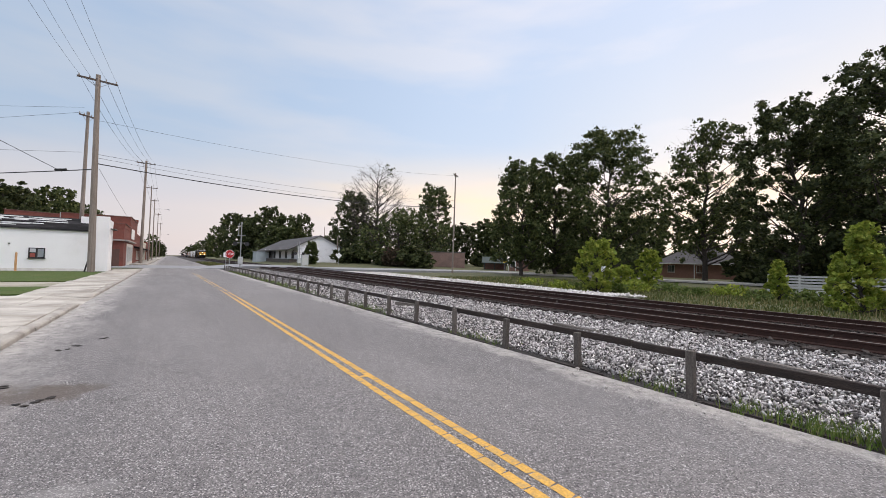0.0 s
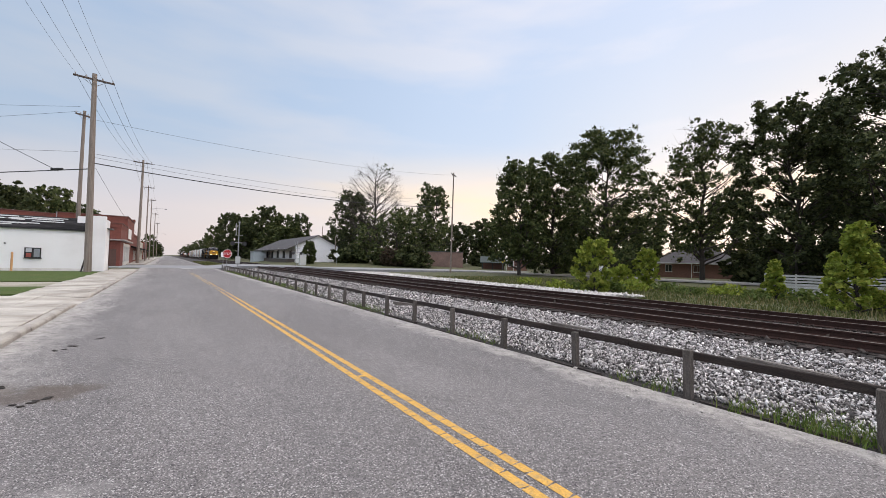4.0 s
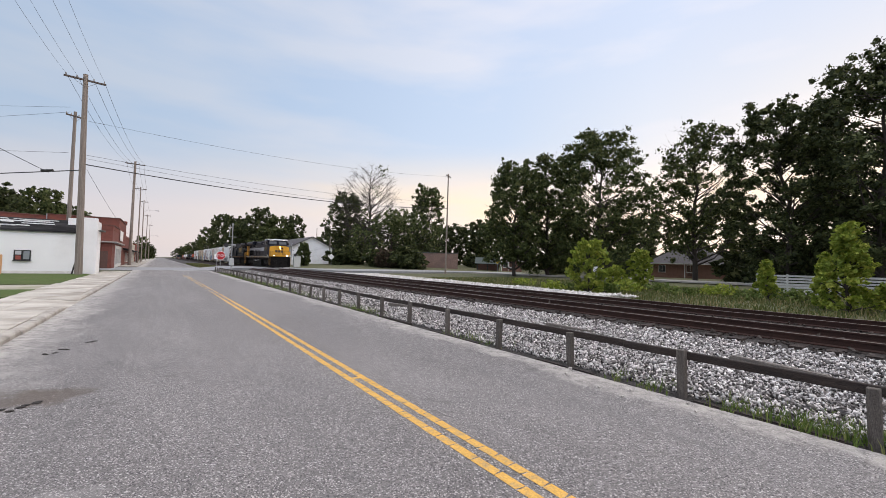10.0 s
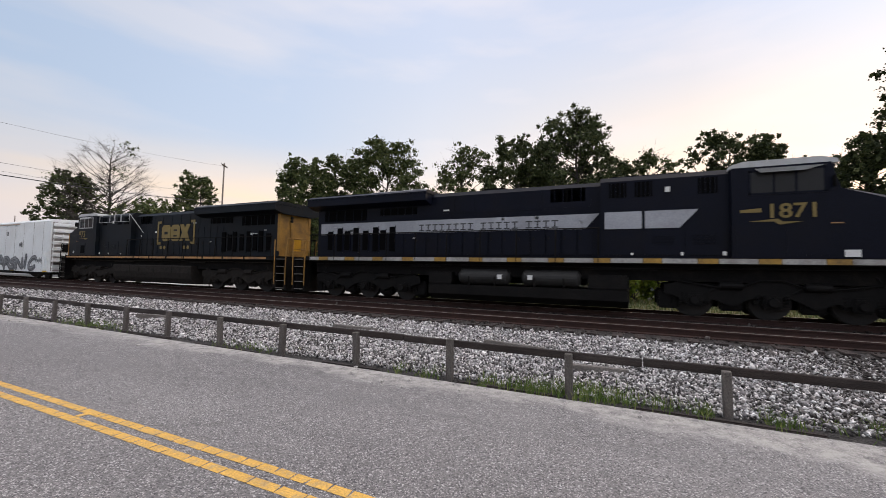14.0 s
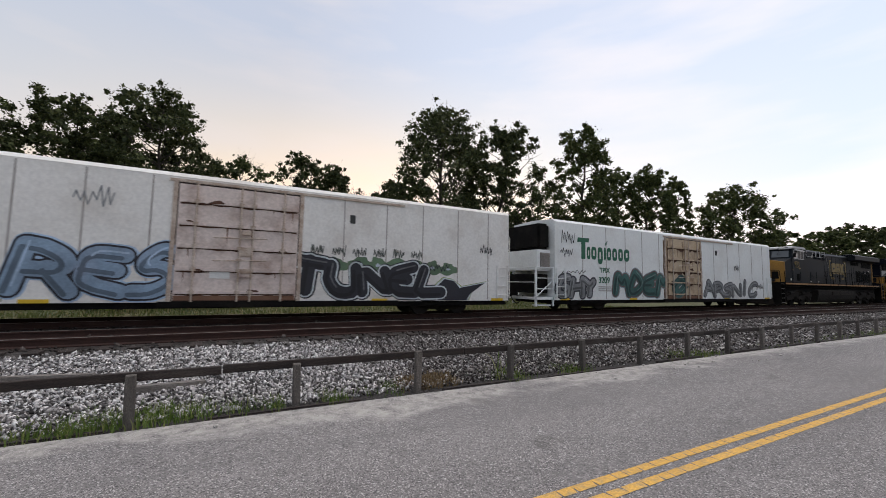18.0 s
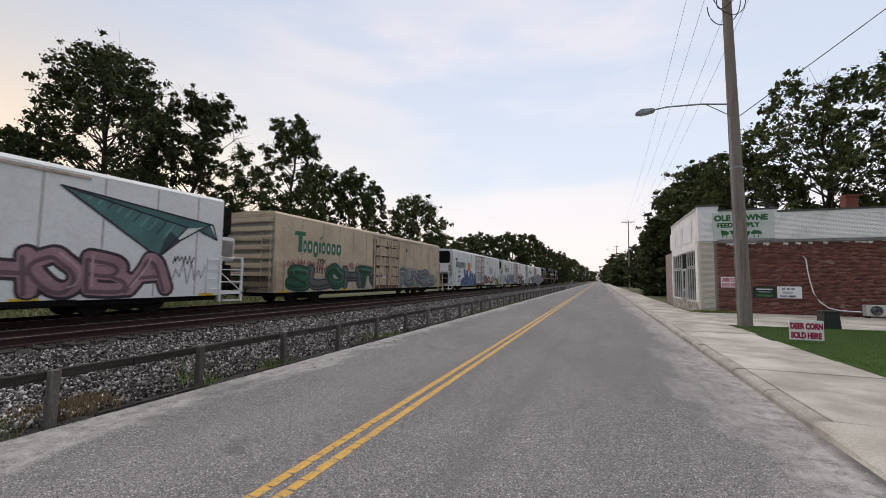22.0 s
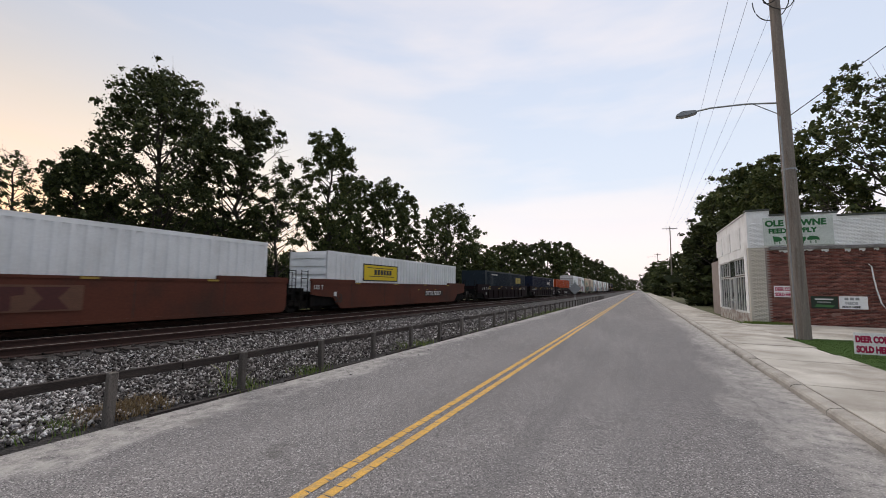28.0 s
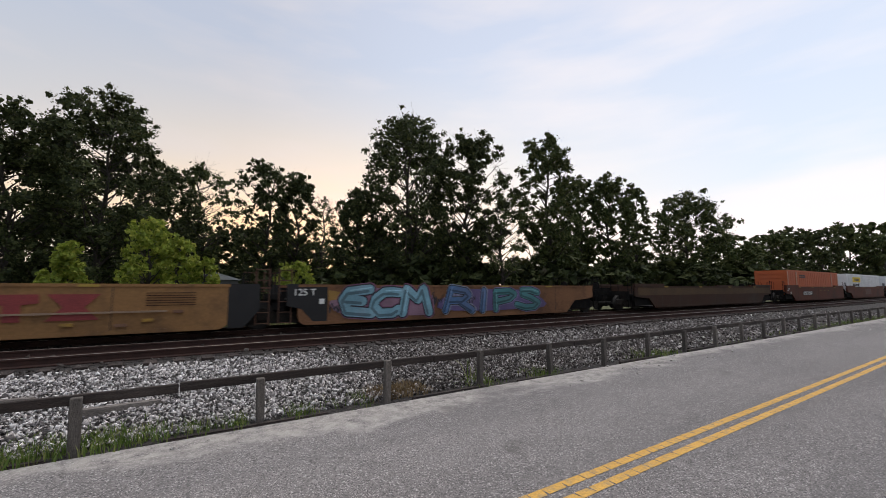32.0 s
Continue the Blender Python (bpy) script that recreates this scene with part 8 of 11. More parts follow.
def build_train():
    locomotive(0.0, False, True, "1871")
    locomotive(22.05, True, False, "973")
    reefer(45.15, True, reefer_white, door_rusty, "white refrigerator car with green wordmark and teal graffiti", deco1)
    reefer(68.75, True, reefer_cream, door_pink, "stained white refrigerator car with blue and black graffiti", deco2)
    reefer(92.25, True, reefer_white, door_mat, "clean white refrigerator car with orange disc and blue graffiti", deco3, (8.6, 12.75))
    reefer(117.0, False, reefer_tan, door_tan, "tan weathered refrigerator car with teal graffiti", deco4, (8.1, 12.05))
    reefer(140.7, False, reefer_white, door_mat, "white refrigerator car with pink graffiti and a teal triangle", deco5, (8.2, 12.35))
    table = [(162.75, 21.75, well_dark, "dark oxide well car carrying an orange container", wm_53, box_orange, True, sign_name_bars, "red-orange steel container in a well car", 166.1, None),
             (183.6, 21.1, well_dark, "dark oxide well car carrying a navy container", wm_tagged_end, box_navy, True, sign_diamond, "navy blue container with a white diamond emblem", 185.2, None),
             (204.7, 20.95, well_dark, "dark oxide well car carrying a slate-blue container", wm_frame, box_slate, True, sign_blocks, "slate-blue container with yellow emblem blocks", 206.0, None),
             (227.35, 20.5, well_brown, "brown well car carrying a white container with a yellow sign", wm_reporting, box_white, True, sign_yellow_bars, "white container with a yellow sign panel", 229.6, None),
             (247.7, 19.9, well_brown, "brown well car with a dark red block emblem", wm_red_blocks, box_white, True, sign_yellow_word, "white ribbed container with a yellow sign and black word", 249.5, None),
             (267.65, 19.8, well_brown, "brown well car carrying a faded orange container", wm_reporting, box_salmon, False, sign_name_bars, "faded orange container with dark name bars", 269.3, None),
             (289.6, 22.6, well_olive, "dull olive and brown empty well car", None, None, False, None, "", 0, well_band),
             (314.6, 17.4, well_tan, "faded brown empty well car with blue graffiti", wm_ecm, None, False, None, "", 0, None),
             (332.2, 22.0, well_yellow, "faded yellow-brown empty well car with a red block emblem", wm_wide_blocks, None, False, None, "", 0, None),
             (354.4, 21.0, well_brown, "brown empty well car", None, None, False, None, "", 0, None),
             (375.6, 21.0, well_dark, "dark oxide well car with a slate-blue container", wm_frame, box_slate, True, sign_plain, "slate-blue ribbed container in a well car", 378.0, None)]
    rear = 0.0
    for off, L, paint, label, mk, cm, rib, sg, clabel, coff, band in table:
        low = "cut" if off - rear > 1.0 else "black" if paint is well_yellow else "full"
        well_car(off, L, paint, label, mk, band=band, low=low, high="black" if paint is well_tan else "cut")
        rear = off + L
        if cm:
            container(0, coff, cm, rib, clabel, sg)


build_train()

# ---- buildings ----
brick_red = island_mat("red_brick", [(0.0, (0.085, 0.036, 0.031)), (0.3, (0.165, 0.060, 0.047)), (0.75, (0.225, 0.085, 0.065)), (1.0, (0.30, 0.145, 0.12))], 0.9, 3.0, 0.25)
brick_near = mat("red_brick_piece", (0.20, 0.074, 0.056), (0.15, 0.056, 0.045), 0.9, 0, 1.2, 40.0, 0.4, fine_amt=0.25, vary=0.45, dirt=(0.10, 0.045, 0.038), dirt_scale=0.7, dirt_amt=0.4)
mortar = mat("mortar", (0.36, 0.31, 0.28), (0.27, 0.22, 0.20), 0.95, 0, 2.0, 60.0, 0.3)
brick_wall_far = mat("far_red_brick", (0.225, 0.072, 0.052), (0.155, 0.052, 0.041), 0.9, 0, 1.0, 12.0, 0.4, fine_amt=0.3, stretch=(1, 1, 3), dirt=(0.12, 0.055, 0.045), dirt_scale=0.5, dirt_amt=0.5)
white_wall = mat("white_painted_masonry", (0.93, 0.935, 0.945), (0.89, 0.89, 0.895), 0.8, 0, 0.8, 30.0, 0.25, fine_amt=0.06, dirt=(0.66, 0.645, 0.62), dirt_scale=0.5, dirt_amt=0.30)
peel_white = mat("peeling_white_paint", (0.93, 0.94, 0.94), (0.88, 0.89, 0.89), 0.85, 0, 0.9, 40.0, 0.35, fine_amt=0.10, dirt=(0.42, 0.39, 0.37), dirt_scale=1.2, dirt_amt=0.40, vary=0.06)
cream_brick = mat("cream_painted_brick", (0.62, 0.58, 0.50), (0.54, 0.50, 0.43), 0.85, 0, 0.9, 40.0, 0.35, fine_amt=0.12, vary=0.06)
trim_dark = mat("dark_trim", (0.09, 0.10, 0.09), (0.06, 0.065, 0.06), 0.7)
roof_dark = mat("dark_roof_felt", (0.014, 0.0135, 0.0145), (0.026, 0.025, 0.026), 0.95, 0, 0.7, 25.0, 0.3, 0.3, stretch=(0.4, 1.5, 2), dirt=(0.10, 0.10, 0.105), dirt_scale=1.1, dirt_amt=0.5, spec=0.05)
shingle = mat("grey_shingle", (0.080, 0.076, 0.078), (0.058, 0.055, 0.057), 0.9, 0, 1.0, 25.0, 0.3, stretch=(1, 1, 4))
win_glass = glass_mat("window_glass", (0.035, 0.04, 0.045), 0.06)
frame_white = plain("white_frame_paint", (0.70, 0.70, 0.68))
frame_black = plain("black_frame", (0.03, 0.03, 0.032))
sign_board = mat("green_white_sign_board", (0.62, 0.66, 0.63), (0.55, 0.60, 0.57), 0.6, dirt=(0.45, 0.47, 0.45), dirt_amt=0.4)
sign_green = plain("sign_green", (0.012, 0.13, 0.035))
sign_red = plain("sign_red", (0.42, 0.008, 0.07))
sign_white = plain("sign_white", (0.90, 0.90, 0.90))
pole_wood = mat("weathered_pole_wood", (0.29, 0.25, 0.22), (0.19, 0.155, 0.13), 0.9, 0, 1.5, 22.0, 0.6, stretch=(10, 10, 0.5), fine_amt=0.3, dirt=(0.10, 0.085, 0.075), dirt_scale=0.7, dirt_amt=0.5)
arm_wood = mat("crossarm_wood", (0.10, 0.08, 0.07), (0.07, 0.055, 0.05), 0.9, 0, 1.5, 22.0, 0.4)
metal_grey = mat("galvanised_grey", (0.36, 0.37, 0.38), (0.28, 0.29, 0.30), 0.5, 0.7, 2.0, 30.0, 0.1)
wire_black = plain("wire_black", (0.02, 0.02, 0.022))
insul = plain("insulator_grey", (0.30, 0.28, 0.27))


def brick_field(x0, x1, z0, z1, material, name="brick", skip=None):
    """Courses of stretchers on a wall that looks to +y: brick objects on shared meshes, with recessed joints."""
    bl, bh, d = 0.203, 0.067, 0.012
    meshes = []
    for w in (bl - 0.010, bl / 2 - 0.008):
        bm = nb()
        box(bm, -w / 2, w / 2, -0.02, d, -bh / 2 + 0.005, bh / 2 - 0.005)
        me = bpy.data.meshes.new(name)
        bm.to_mesh(me)
        bm.free()
        me.materials.append(material)
        meshes.append(me)
    made = []
    row, z = 0, z0 + bh / 2
    while z < z1:
        x = x0 + (bl / 2 if row % 2 else 0) + bl / 2
        while x < x1 - bl / 2:
            if not (skip and skip(x, z)):
                made.append((x, z))
            x += bl
        z += bh
        row += 1
    return made, meshes[0], bl, bh


def bricks_joined(name, parent, made, bl, bh, y, material):
    n = len(made)
    r = np.random.default_rng(3)
    c = np.array([(x, y, z) for x, z in made])
    c[:, 1] += r.uniform(-0.003, 0.003, n)
    hx_, hz_ = (bl - 0.010) / 2, (bh - 0.011) / 2
    o = np.array([(-hx_, 0.012, -hz_), (hx_, 0.012, -hz_), (hx_, 0.012, hz_), (-hx_, 0.012, hz_), (-hx_, -0.01, -hz_), (hx_, -0.01, -hz_), (hx_, -0.01, hz_), (-hx_, -0.01, hz_)])
    f = np.array([(1, 0, 3, 2), (0, 1, 5, 4), (1, 2, 6, 5), (2, 3, 7, 6), (3, 0, 4, 7)])
    ob = raw_part(name, (c[:, None] + o[None]).reshape(-1, 3), (np.arange(n)[:, None, None] * 8 + f[None]).reshape(-1, 4), material, parent)
    ob["kind"] = "stuff"
    return ob


def window(parent, m, w, h, frame, mull=1, sill=True, depth=0.06):
    """A framed pane whose face looks along the frame m's z axis."""
    wd = new("window")
    wd.parent = parent
    wd.matrix_basis = m
    part("pane", box(nb(), -w / 2 + 0.03, w / 2 - 0.03, 0.03, h - 0.03, 0.0, 0.015), win_glass, wd)
    t = 0.05
    bm = nb()
    box(bm, -w / 2, w / 2, 0, t, 0, depth), box(bm, -w / 2, w / 2, h - t, h, 0, depth)
    box(bm, -w / 2, -w / 2 + t, t, h - t, 0, depth), box(bm, w / 2 - t, w / 2, t, h - t, 0, depth)
    for k in range(1, mull + 1):
        x = -w / 2 + w * k / (mull + 1)
        box(bm, x - 0.02, x + 0.02, t, h - t, 0, depth * 0.8)
    part("window_frame", bm, frame, wd)
    if sill:
        part("window_sill", box(nb(), -w / 2 - 0.05, w / 2 + 0.05, -0.06, 0, 0, depth + 0.05), frame, wd)
    return wd


def feed_store():
    st = thing("feed_store", (0, 0, 0), "old red brick feed store with peeling white parapet and shop front", "shop")
    YN, XE = -26.4, -5.25          # north wall, street front
    # shell
    part("shell", box(nb(), -30, XE - 0.25, YN - 14, YN - 0.02, -0.1, 4.0), mortar, st)
    # white upper wall with stepped parapet, north side
    for x0, x1, z1 in ((XE - 1.0, XE + 0.0, 5.95), (-8.95, XE - 1.0, 5.65), (-13.6, -8.95, 5.48), (-30, -13.6, 5.36)):
        part("parapet", box(nb(), x0, x1 - 0.004, YN - 0.35, YN + 0.03, 4.0, z1, 0.01), peel_white, st)
        part("coping", box(nb(), x0 - 0.03, x1 + 0.03, YN - 0.42, YN + 0.09, z1, z1 + 0.09, 0.01), trim_dark, st)
    # faint block courses on the parapet
    made, me, bl, bh = brick_field(-29.8, XE - 0.02, 4.04, 5.3, peel_white)
    made = [(x, z) for x, z in made if x > -16]
    bricks_joined("painted_bricks", st, made, bl, bh, YN + 0.022, peel_white)
    # ledge between brick and parapet
    part("ledge", box(nb(), -30, XE - 0.9, YN - 0.1, YN + 0.10, 3.86, 4.02, 0.02), mat("stained_ledge", (0.30, 0.29, 0.28), (0.18, 0.165, 0.16), 0.9, dirt=(0.08, 0.07, 0.07), dirt_scale=2.5, dirt_amt=0.8), st)
    # cream corner panel
    made, me, bl, bh = brick_field(XE - 0.72, XE - 0.02, 0.1, 3.9, cream_brick)
    part("corner_panel", box(nb(), XE - 0.72, XE - 0.004, YN - 0.3, YN, -0.1, 4.0), cream_brick, st)
    bricks_joined("corner_bricks", st, made, bl, bh, YN + 0.003, cream_brick)
    # brick wall: the pieces nearest the street one by one, the rest joined
    made, me, bl, bh = brick_field(-29.8, XE - 0.74, 0.02, 3.86, brick_near)
    near = sorted((p for p in made if 0.6 < p[1] < 3.0 and p[0] > -9.6), key=lambda p: -p[0])[:300]
    ns = set(near)
    wall = part("wall_north", box(nb(), -30, XE - 0.73, YN - 0.3, YN - 0.004, -0.1, 3.9), mortar, st, "red brick wall with pale patches")
    for x, z in near:
        b = new("brick", me)
        b.parent = wall
        b.location = (x, YN, z)
    bricks_joined("far_bricks", st, [p for p in made if p not in ns], bl, bh, YN, brick_red)
    # pale patched bits low on the wall
    r = random.Random(6)
    for x, z in ((-7.0, 0.75), (-8.6, 0.6), (-9.4, 1.05), (-10.6, 0.7), (-11.4, 0.55), (-12.3, 0.9), (-13.6, 0.6), (-11.0, 2.8), (-13.2, 2.6), (-15.0, 2.9)):
        bm = nb()
        bm.faces.new([bm.verts.new((a, YN + 0.017, b)) for a, b in blob(r, x, z, r.uniform(0.2, 0.42), r.uniform(0.10, 0.22), 14, 0.22)][::-1])
        part("mortar_patch", bm, mat("pale_plaster_patch", (0.30, 0.19, 0.16), (0.24, 0.14, 0.115), 0.95), st)
    # sign board with lettering
    part("sign_board", box(nb(), -8.75, -5.95, YN + 0.03, YN + 0.09, 4.08, 5.55, 0.01), sign_board, st, "pale green shop sign board")
    lettering("sign_line", "OLE TOWNE", 0.42, sign_green, north_face(-6.03, YN + 0.095, 5.10), st, bold=0.022)
    lettering("sign_line", "FEED SUPPLY", 0.335, sign_green, north_face(-6.16, YN + 0.095, 4.73), st, bold=0.017)
    for k in range(4):
        x = -6.5 - k * 0.48
        bm = nb()
        bm.faces.new([bm.verts.new((a, YN + 0.097, b)) for a, b in blob(random.Random(k), x, 4.42, 0.42, 0.24, 12, 0.2)][::-1])
        box(bm, x - 0.12, x - 0.08, YN + 0.094, YN + 0.097, 4.15, 4.3), box(bm, x + 0.08, x + 0.12, YN + 0.094, YN + 0.097, 4.15, 4.3)
        part("animal_shape", bm, sign_green, st, "small green animal shape")
    # old paint hanging below the ledge
    pr_ = random.Random(14)
    for k in range(16):
        x = -6.6 - k * 0.62 + pr_.uniform(-0.2, 0.2)
        bm = nb()
        w_, h_ = pr_.uniform(0.15, 0.55), pr_.uniform(0.06, 0.22)
        bm.faces.new([bm.verts.new((a, YN + 0.020, b)) for a, b in ((x - w_ / 2, 3.87), (x - w_ * 0.42, 3.87 - h_ * 0.7), (x - w_ * 0.1, 3.87 - h_), (x + w_ * 0.15, 3.87 - h_ * 0.5), (x + w_ * 0.4, 3.87 - h_ * 0.8), (x + w_ / 2, 3.87))])
        part("paint_flake", bm, peel_white, st)
    # street front: white wall, shop windows, door
    part("front_upper", box(nb(), XE - 0.25, XE, YN - 9.0, YN - 0.36, 3.6, 5.85), peel_white, st)
    part("front_coping", box(nb(), XE - 0.32, XE + 0.06, YN - 9.05, YN - 0.36, 5.85, 5.94, 0.01), frame_white, st)
    for k in range(3):
        y0 = YN - 1.6 - k * 2.8
        part("front_panel", box(nb(), XE, XE + 0.03, y0 - 2.2, y0, 4.1, 5.3, 0.01), peel_white, st)
    part("front_base", box(nb(), XE - 0.25, XE, YN - 9.0, YN - 0.31, -0.1, 0.55), mat("flaking_plinth", (0.62, 0.60, 0.56), (0.30, 0.22, 0.19), 0.9, 0, 3.0, 40.0, 0.3, 0.3), st)
    for y0, y1 in ((YN - 0.9, YN - 0.31), (YN - 9.0, YN - 8.5)):
        part("pier", box(nb(), XE - 0.25, XE + 0.02, y0, y1, 0.55, 3.6), peel_white, st)
    east = lambda y, z: Matrix(((0, 0, 1, XE - 0.08), (1, 0, 0, y), (0, 1, 0, z), (0, 0, 0, 1)))
    for y0, w in ((YN - 2.3, 2.6), (YN - 6.9, 3.0)):
        window(st, east(y0, 0.55), w, 2.0, frame_white, 3)
        window(st, east(y0, 2.62), w, 0.95, frame_white, 3, False)
    dr = new("door")
    dr.parent = st
    dr.matrix_basis = east(YN - 4.55, 0.1)
    part("door_leaf", box(nb(), -0.45, 0.45, 0.0, 2.3, 0, 0.05), win_glass, dr)
    bm = nb()
    for a in (-0.75, -0.45, 0.40, 0.70):
        box(bm, a, a + 0.07, 0, 2.4, 0, 0.08)
    box(bm, -0.75, 0.75, 2.35, 2.45, 0, 0.08), box(bm, -0.45, 0.45, 0.0, 0.3, 0, 0.07), box(bm, -0.45, 0.45, 1.0, 1.1, 0, 0.07)
    part("door_frame", bm, frame_white, dr)
    part("door_handle", box(nb(), 0.3, 0.34, 0.95, 1.25, 0.06, 0.11), metal_grey, dr)
    part("fanlight", box(nb(), -0.72, 0.72, 2.5, 3.4, 0.0, 0.02), win_glass, dr)
    # chimneys on the roof
    for x in (-12.55, -15.45):
        ch = part("chimney", box(nb(), x - 0.25, x + 0.25, YN - 1.7, YN - 1.1, 3.9, 6.30, 0.01), brick_wall_far, st, "red brick chimney")
        part("chimney_cap", box(nb(), x - 0.30, x + 0.30, YN - 1.76, YN - 1.04, 6.30, 6.42, 0.01), brick_wall_far, ch)
    # small signs on the wall
    def wall_sign(x0, x1, z0, z1, material, label):
        s = tagged(part("wall_sign", box(nb(), x0, x1, YN + 0.016, YN + 0.035, z0, z1, 0.004), material), label, "sign", "wall signs")
        return s
    s = wall_sign(-7.15, -6.25, 1.42, 2.0, sign_white, "white board with red lettering on the brick wall")
    lettering("sign_text", "DEER CORN", 0.245, sign_red, north_face(-6.29, YN + 0.037, 1.75) @ Matrix.Diagonal((0.62, 1, 1, 1)), s, bold=0.012)
    lettering("sign_text", "SOLD HERE", 0.245, sign_red, north_face(-6.29, YN + 0.037, 1.48) @ Matrix.Diagonal((0.62, 1, 1, 1)), s, bold=0.012)
    s = wall_sign(-8.72, -7.70, 0.90, 1.50, plain("banner_dark_green", (0.012, 0.028, 0.016)), "dark green banner with pale lettering on the brick wall")
    part("banner_bar", box(nb(), -8.55, -7.85, YN + 0.036, YN + 0.04, 1.32, 1.39), decal_white, s)
    part("banner_bar", box(nb(), -8.45, -7.92, YN + 0.036, YN + 0.04, 1.20, 1.23), decal_white, s)
    bm = nb()
    bm.faces.new([bm.verts.new((a, YN + 0.04, b)) for a, b in ((-8.6, 1.06), (-7.9, 1.10), (-7.82, 0.98), (-8.5, 0.96))])
    part("banner_stripe", bm, plain("banner_leaf_green", (0.05, 0.17, 0.05)), s)
    s = wall_sign(-9.80, -8.76, 0.90, 1.52, sign_white, "white banner with grey lettering on the brick wall")
    lettering("sign_text", "FEEDS", 0.17, metal_grey, north_face(-8.98, YN + 0.037, 1.13), s, bold=0.006)
    lettering("sign_text", "SOLD HERE", 0.13, frame_black, north_face(-8.86, YN + 0.037, 0.96), s, bold=0.006)
    bm = nb()
    for k in range(3):
        box(bm, -9.5 + k * 0.2, -9.36 + k * 0.2, YN + 0.036, YN + 0.039, 1.33, 1.45)
    part("logo_bars", bm, metal_grey, s)
    # white pipe and the air unit
    pipe = thing("drain_pipe", (0, 0, 0), "white plastic hose running down the brick wall to an air unit", "pipe")
    bm = nb()
    pts = [(-9.92, 3.08), (-10.02, 2.95), (-10.06, 2.4), (-10.14, 1.8), (-10.26, 1.2), (-10.5, 0.75), (-10.85, 0.45), (-11.3, 0.34), (-12.1, 0.30)]
    tube(bm, [(a, YN + 0.07, b) for a, b in pts], 0.032, 8)
    part("hose", bm, sign_white, pipe)
    ac = thing("air_conditioner_unit", (-12.55, YN + 0.42, 0.06), "off-white outdoor air unit with a round fan grille by the wall", "air conditioner")
    part("casing", box(nb(), -0.50, 0.50, -0.18, 0.18, 0.08, 0.62, 0.02), plain("offwhite_casing", (0.60, 0.60, 0.57)), ac)
    bm = nb()
    for k in range(5):
        r0 = 0.06 + k * 0.042
        for j in range(20):
            a0, a1 = 6.283 * j / 20, 6.283 * (j + 1) / 20
            rod(bm, (0.12 + r0 * math.cos(a0), 0.20, 0.35 + r0 * math.sin(a0)), (0.12 + r0 * math.cos(a1), 0.20, 0.35 + r0 * math.sin(a1)), 0.008, seg=4, caps=False)
    part("fan_grille", bm, metal_grey, ac)
    bm = nb()
    rod(bm, (0.12, 0.178, 0.35), (0.12, 0.186, 0.35), 0.24, seg=24)
    part("fan_opening", bm, frame_black, ac)
    for s_ in (-0.4, 0.4):
        part("foot", box(nb(), s_ - 0.05, s_ + 0.05, -0.2, 0.2, 0, 0.08), black, ac)
    bx_ = thing("utility_box", (-7.75, -18.9, 0.0), "dark green metal utility box on the lawn", "utility box")
    part("cabinet", prism(nb(), [(-0.26, 0.0), (0.26, 0.0), (0.21, 0.66), (-0.21, 0.66)], "y", -0.26, 0.26), plain("utility_green", (0.022, 0.032, 0.024)), bx_)
    part("lid", box(nb(), -0.25, 0.25, -0.28, 0.28, 0.66, 0.71, 0.015), plain("utility_green", (0.022, 0.032, 0.024)), bx_)


feed_store()

# lawn sign by the pavement
sg = thing("lawn_sign", (-5.25, -14.0, 0.10), "white corrugated lawn sign with red lettering on wire legs", "sign")
part("panel", box(nb(), -0.38, 0.38, -0.006, 0.006, 0.06, 0.60), sign_white, sg)
lettering("sign_text", "DEER CORN", 0.215, sign_red, north_face(0.35, 0.009, 0.365) @ Matrix.Diagonal((0.60, 1, 1, 1)), sg, bold=0.013)
lettering("sign_text", "SOLD HERE", 0.215, sign_red, north_face(0.34, 0.009, 0.115) @ Matrix.Diagonal((0.60, 1, 1, 1)), sg, bold=0.013)
for s in (-0.25, 0.25):
    part("leg", rod(nb(), (s, -0.01, -0.05), (s, -0.01, 0.4), 0.006, seg=6), metal_grey, sg)


pale_patch = mat("pale_roof_patch", (0.55, 0.56, 0.56), (0.38, 0.39, 0.39), 0.8)


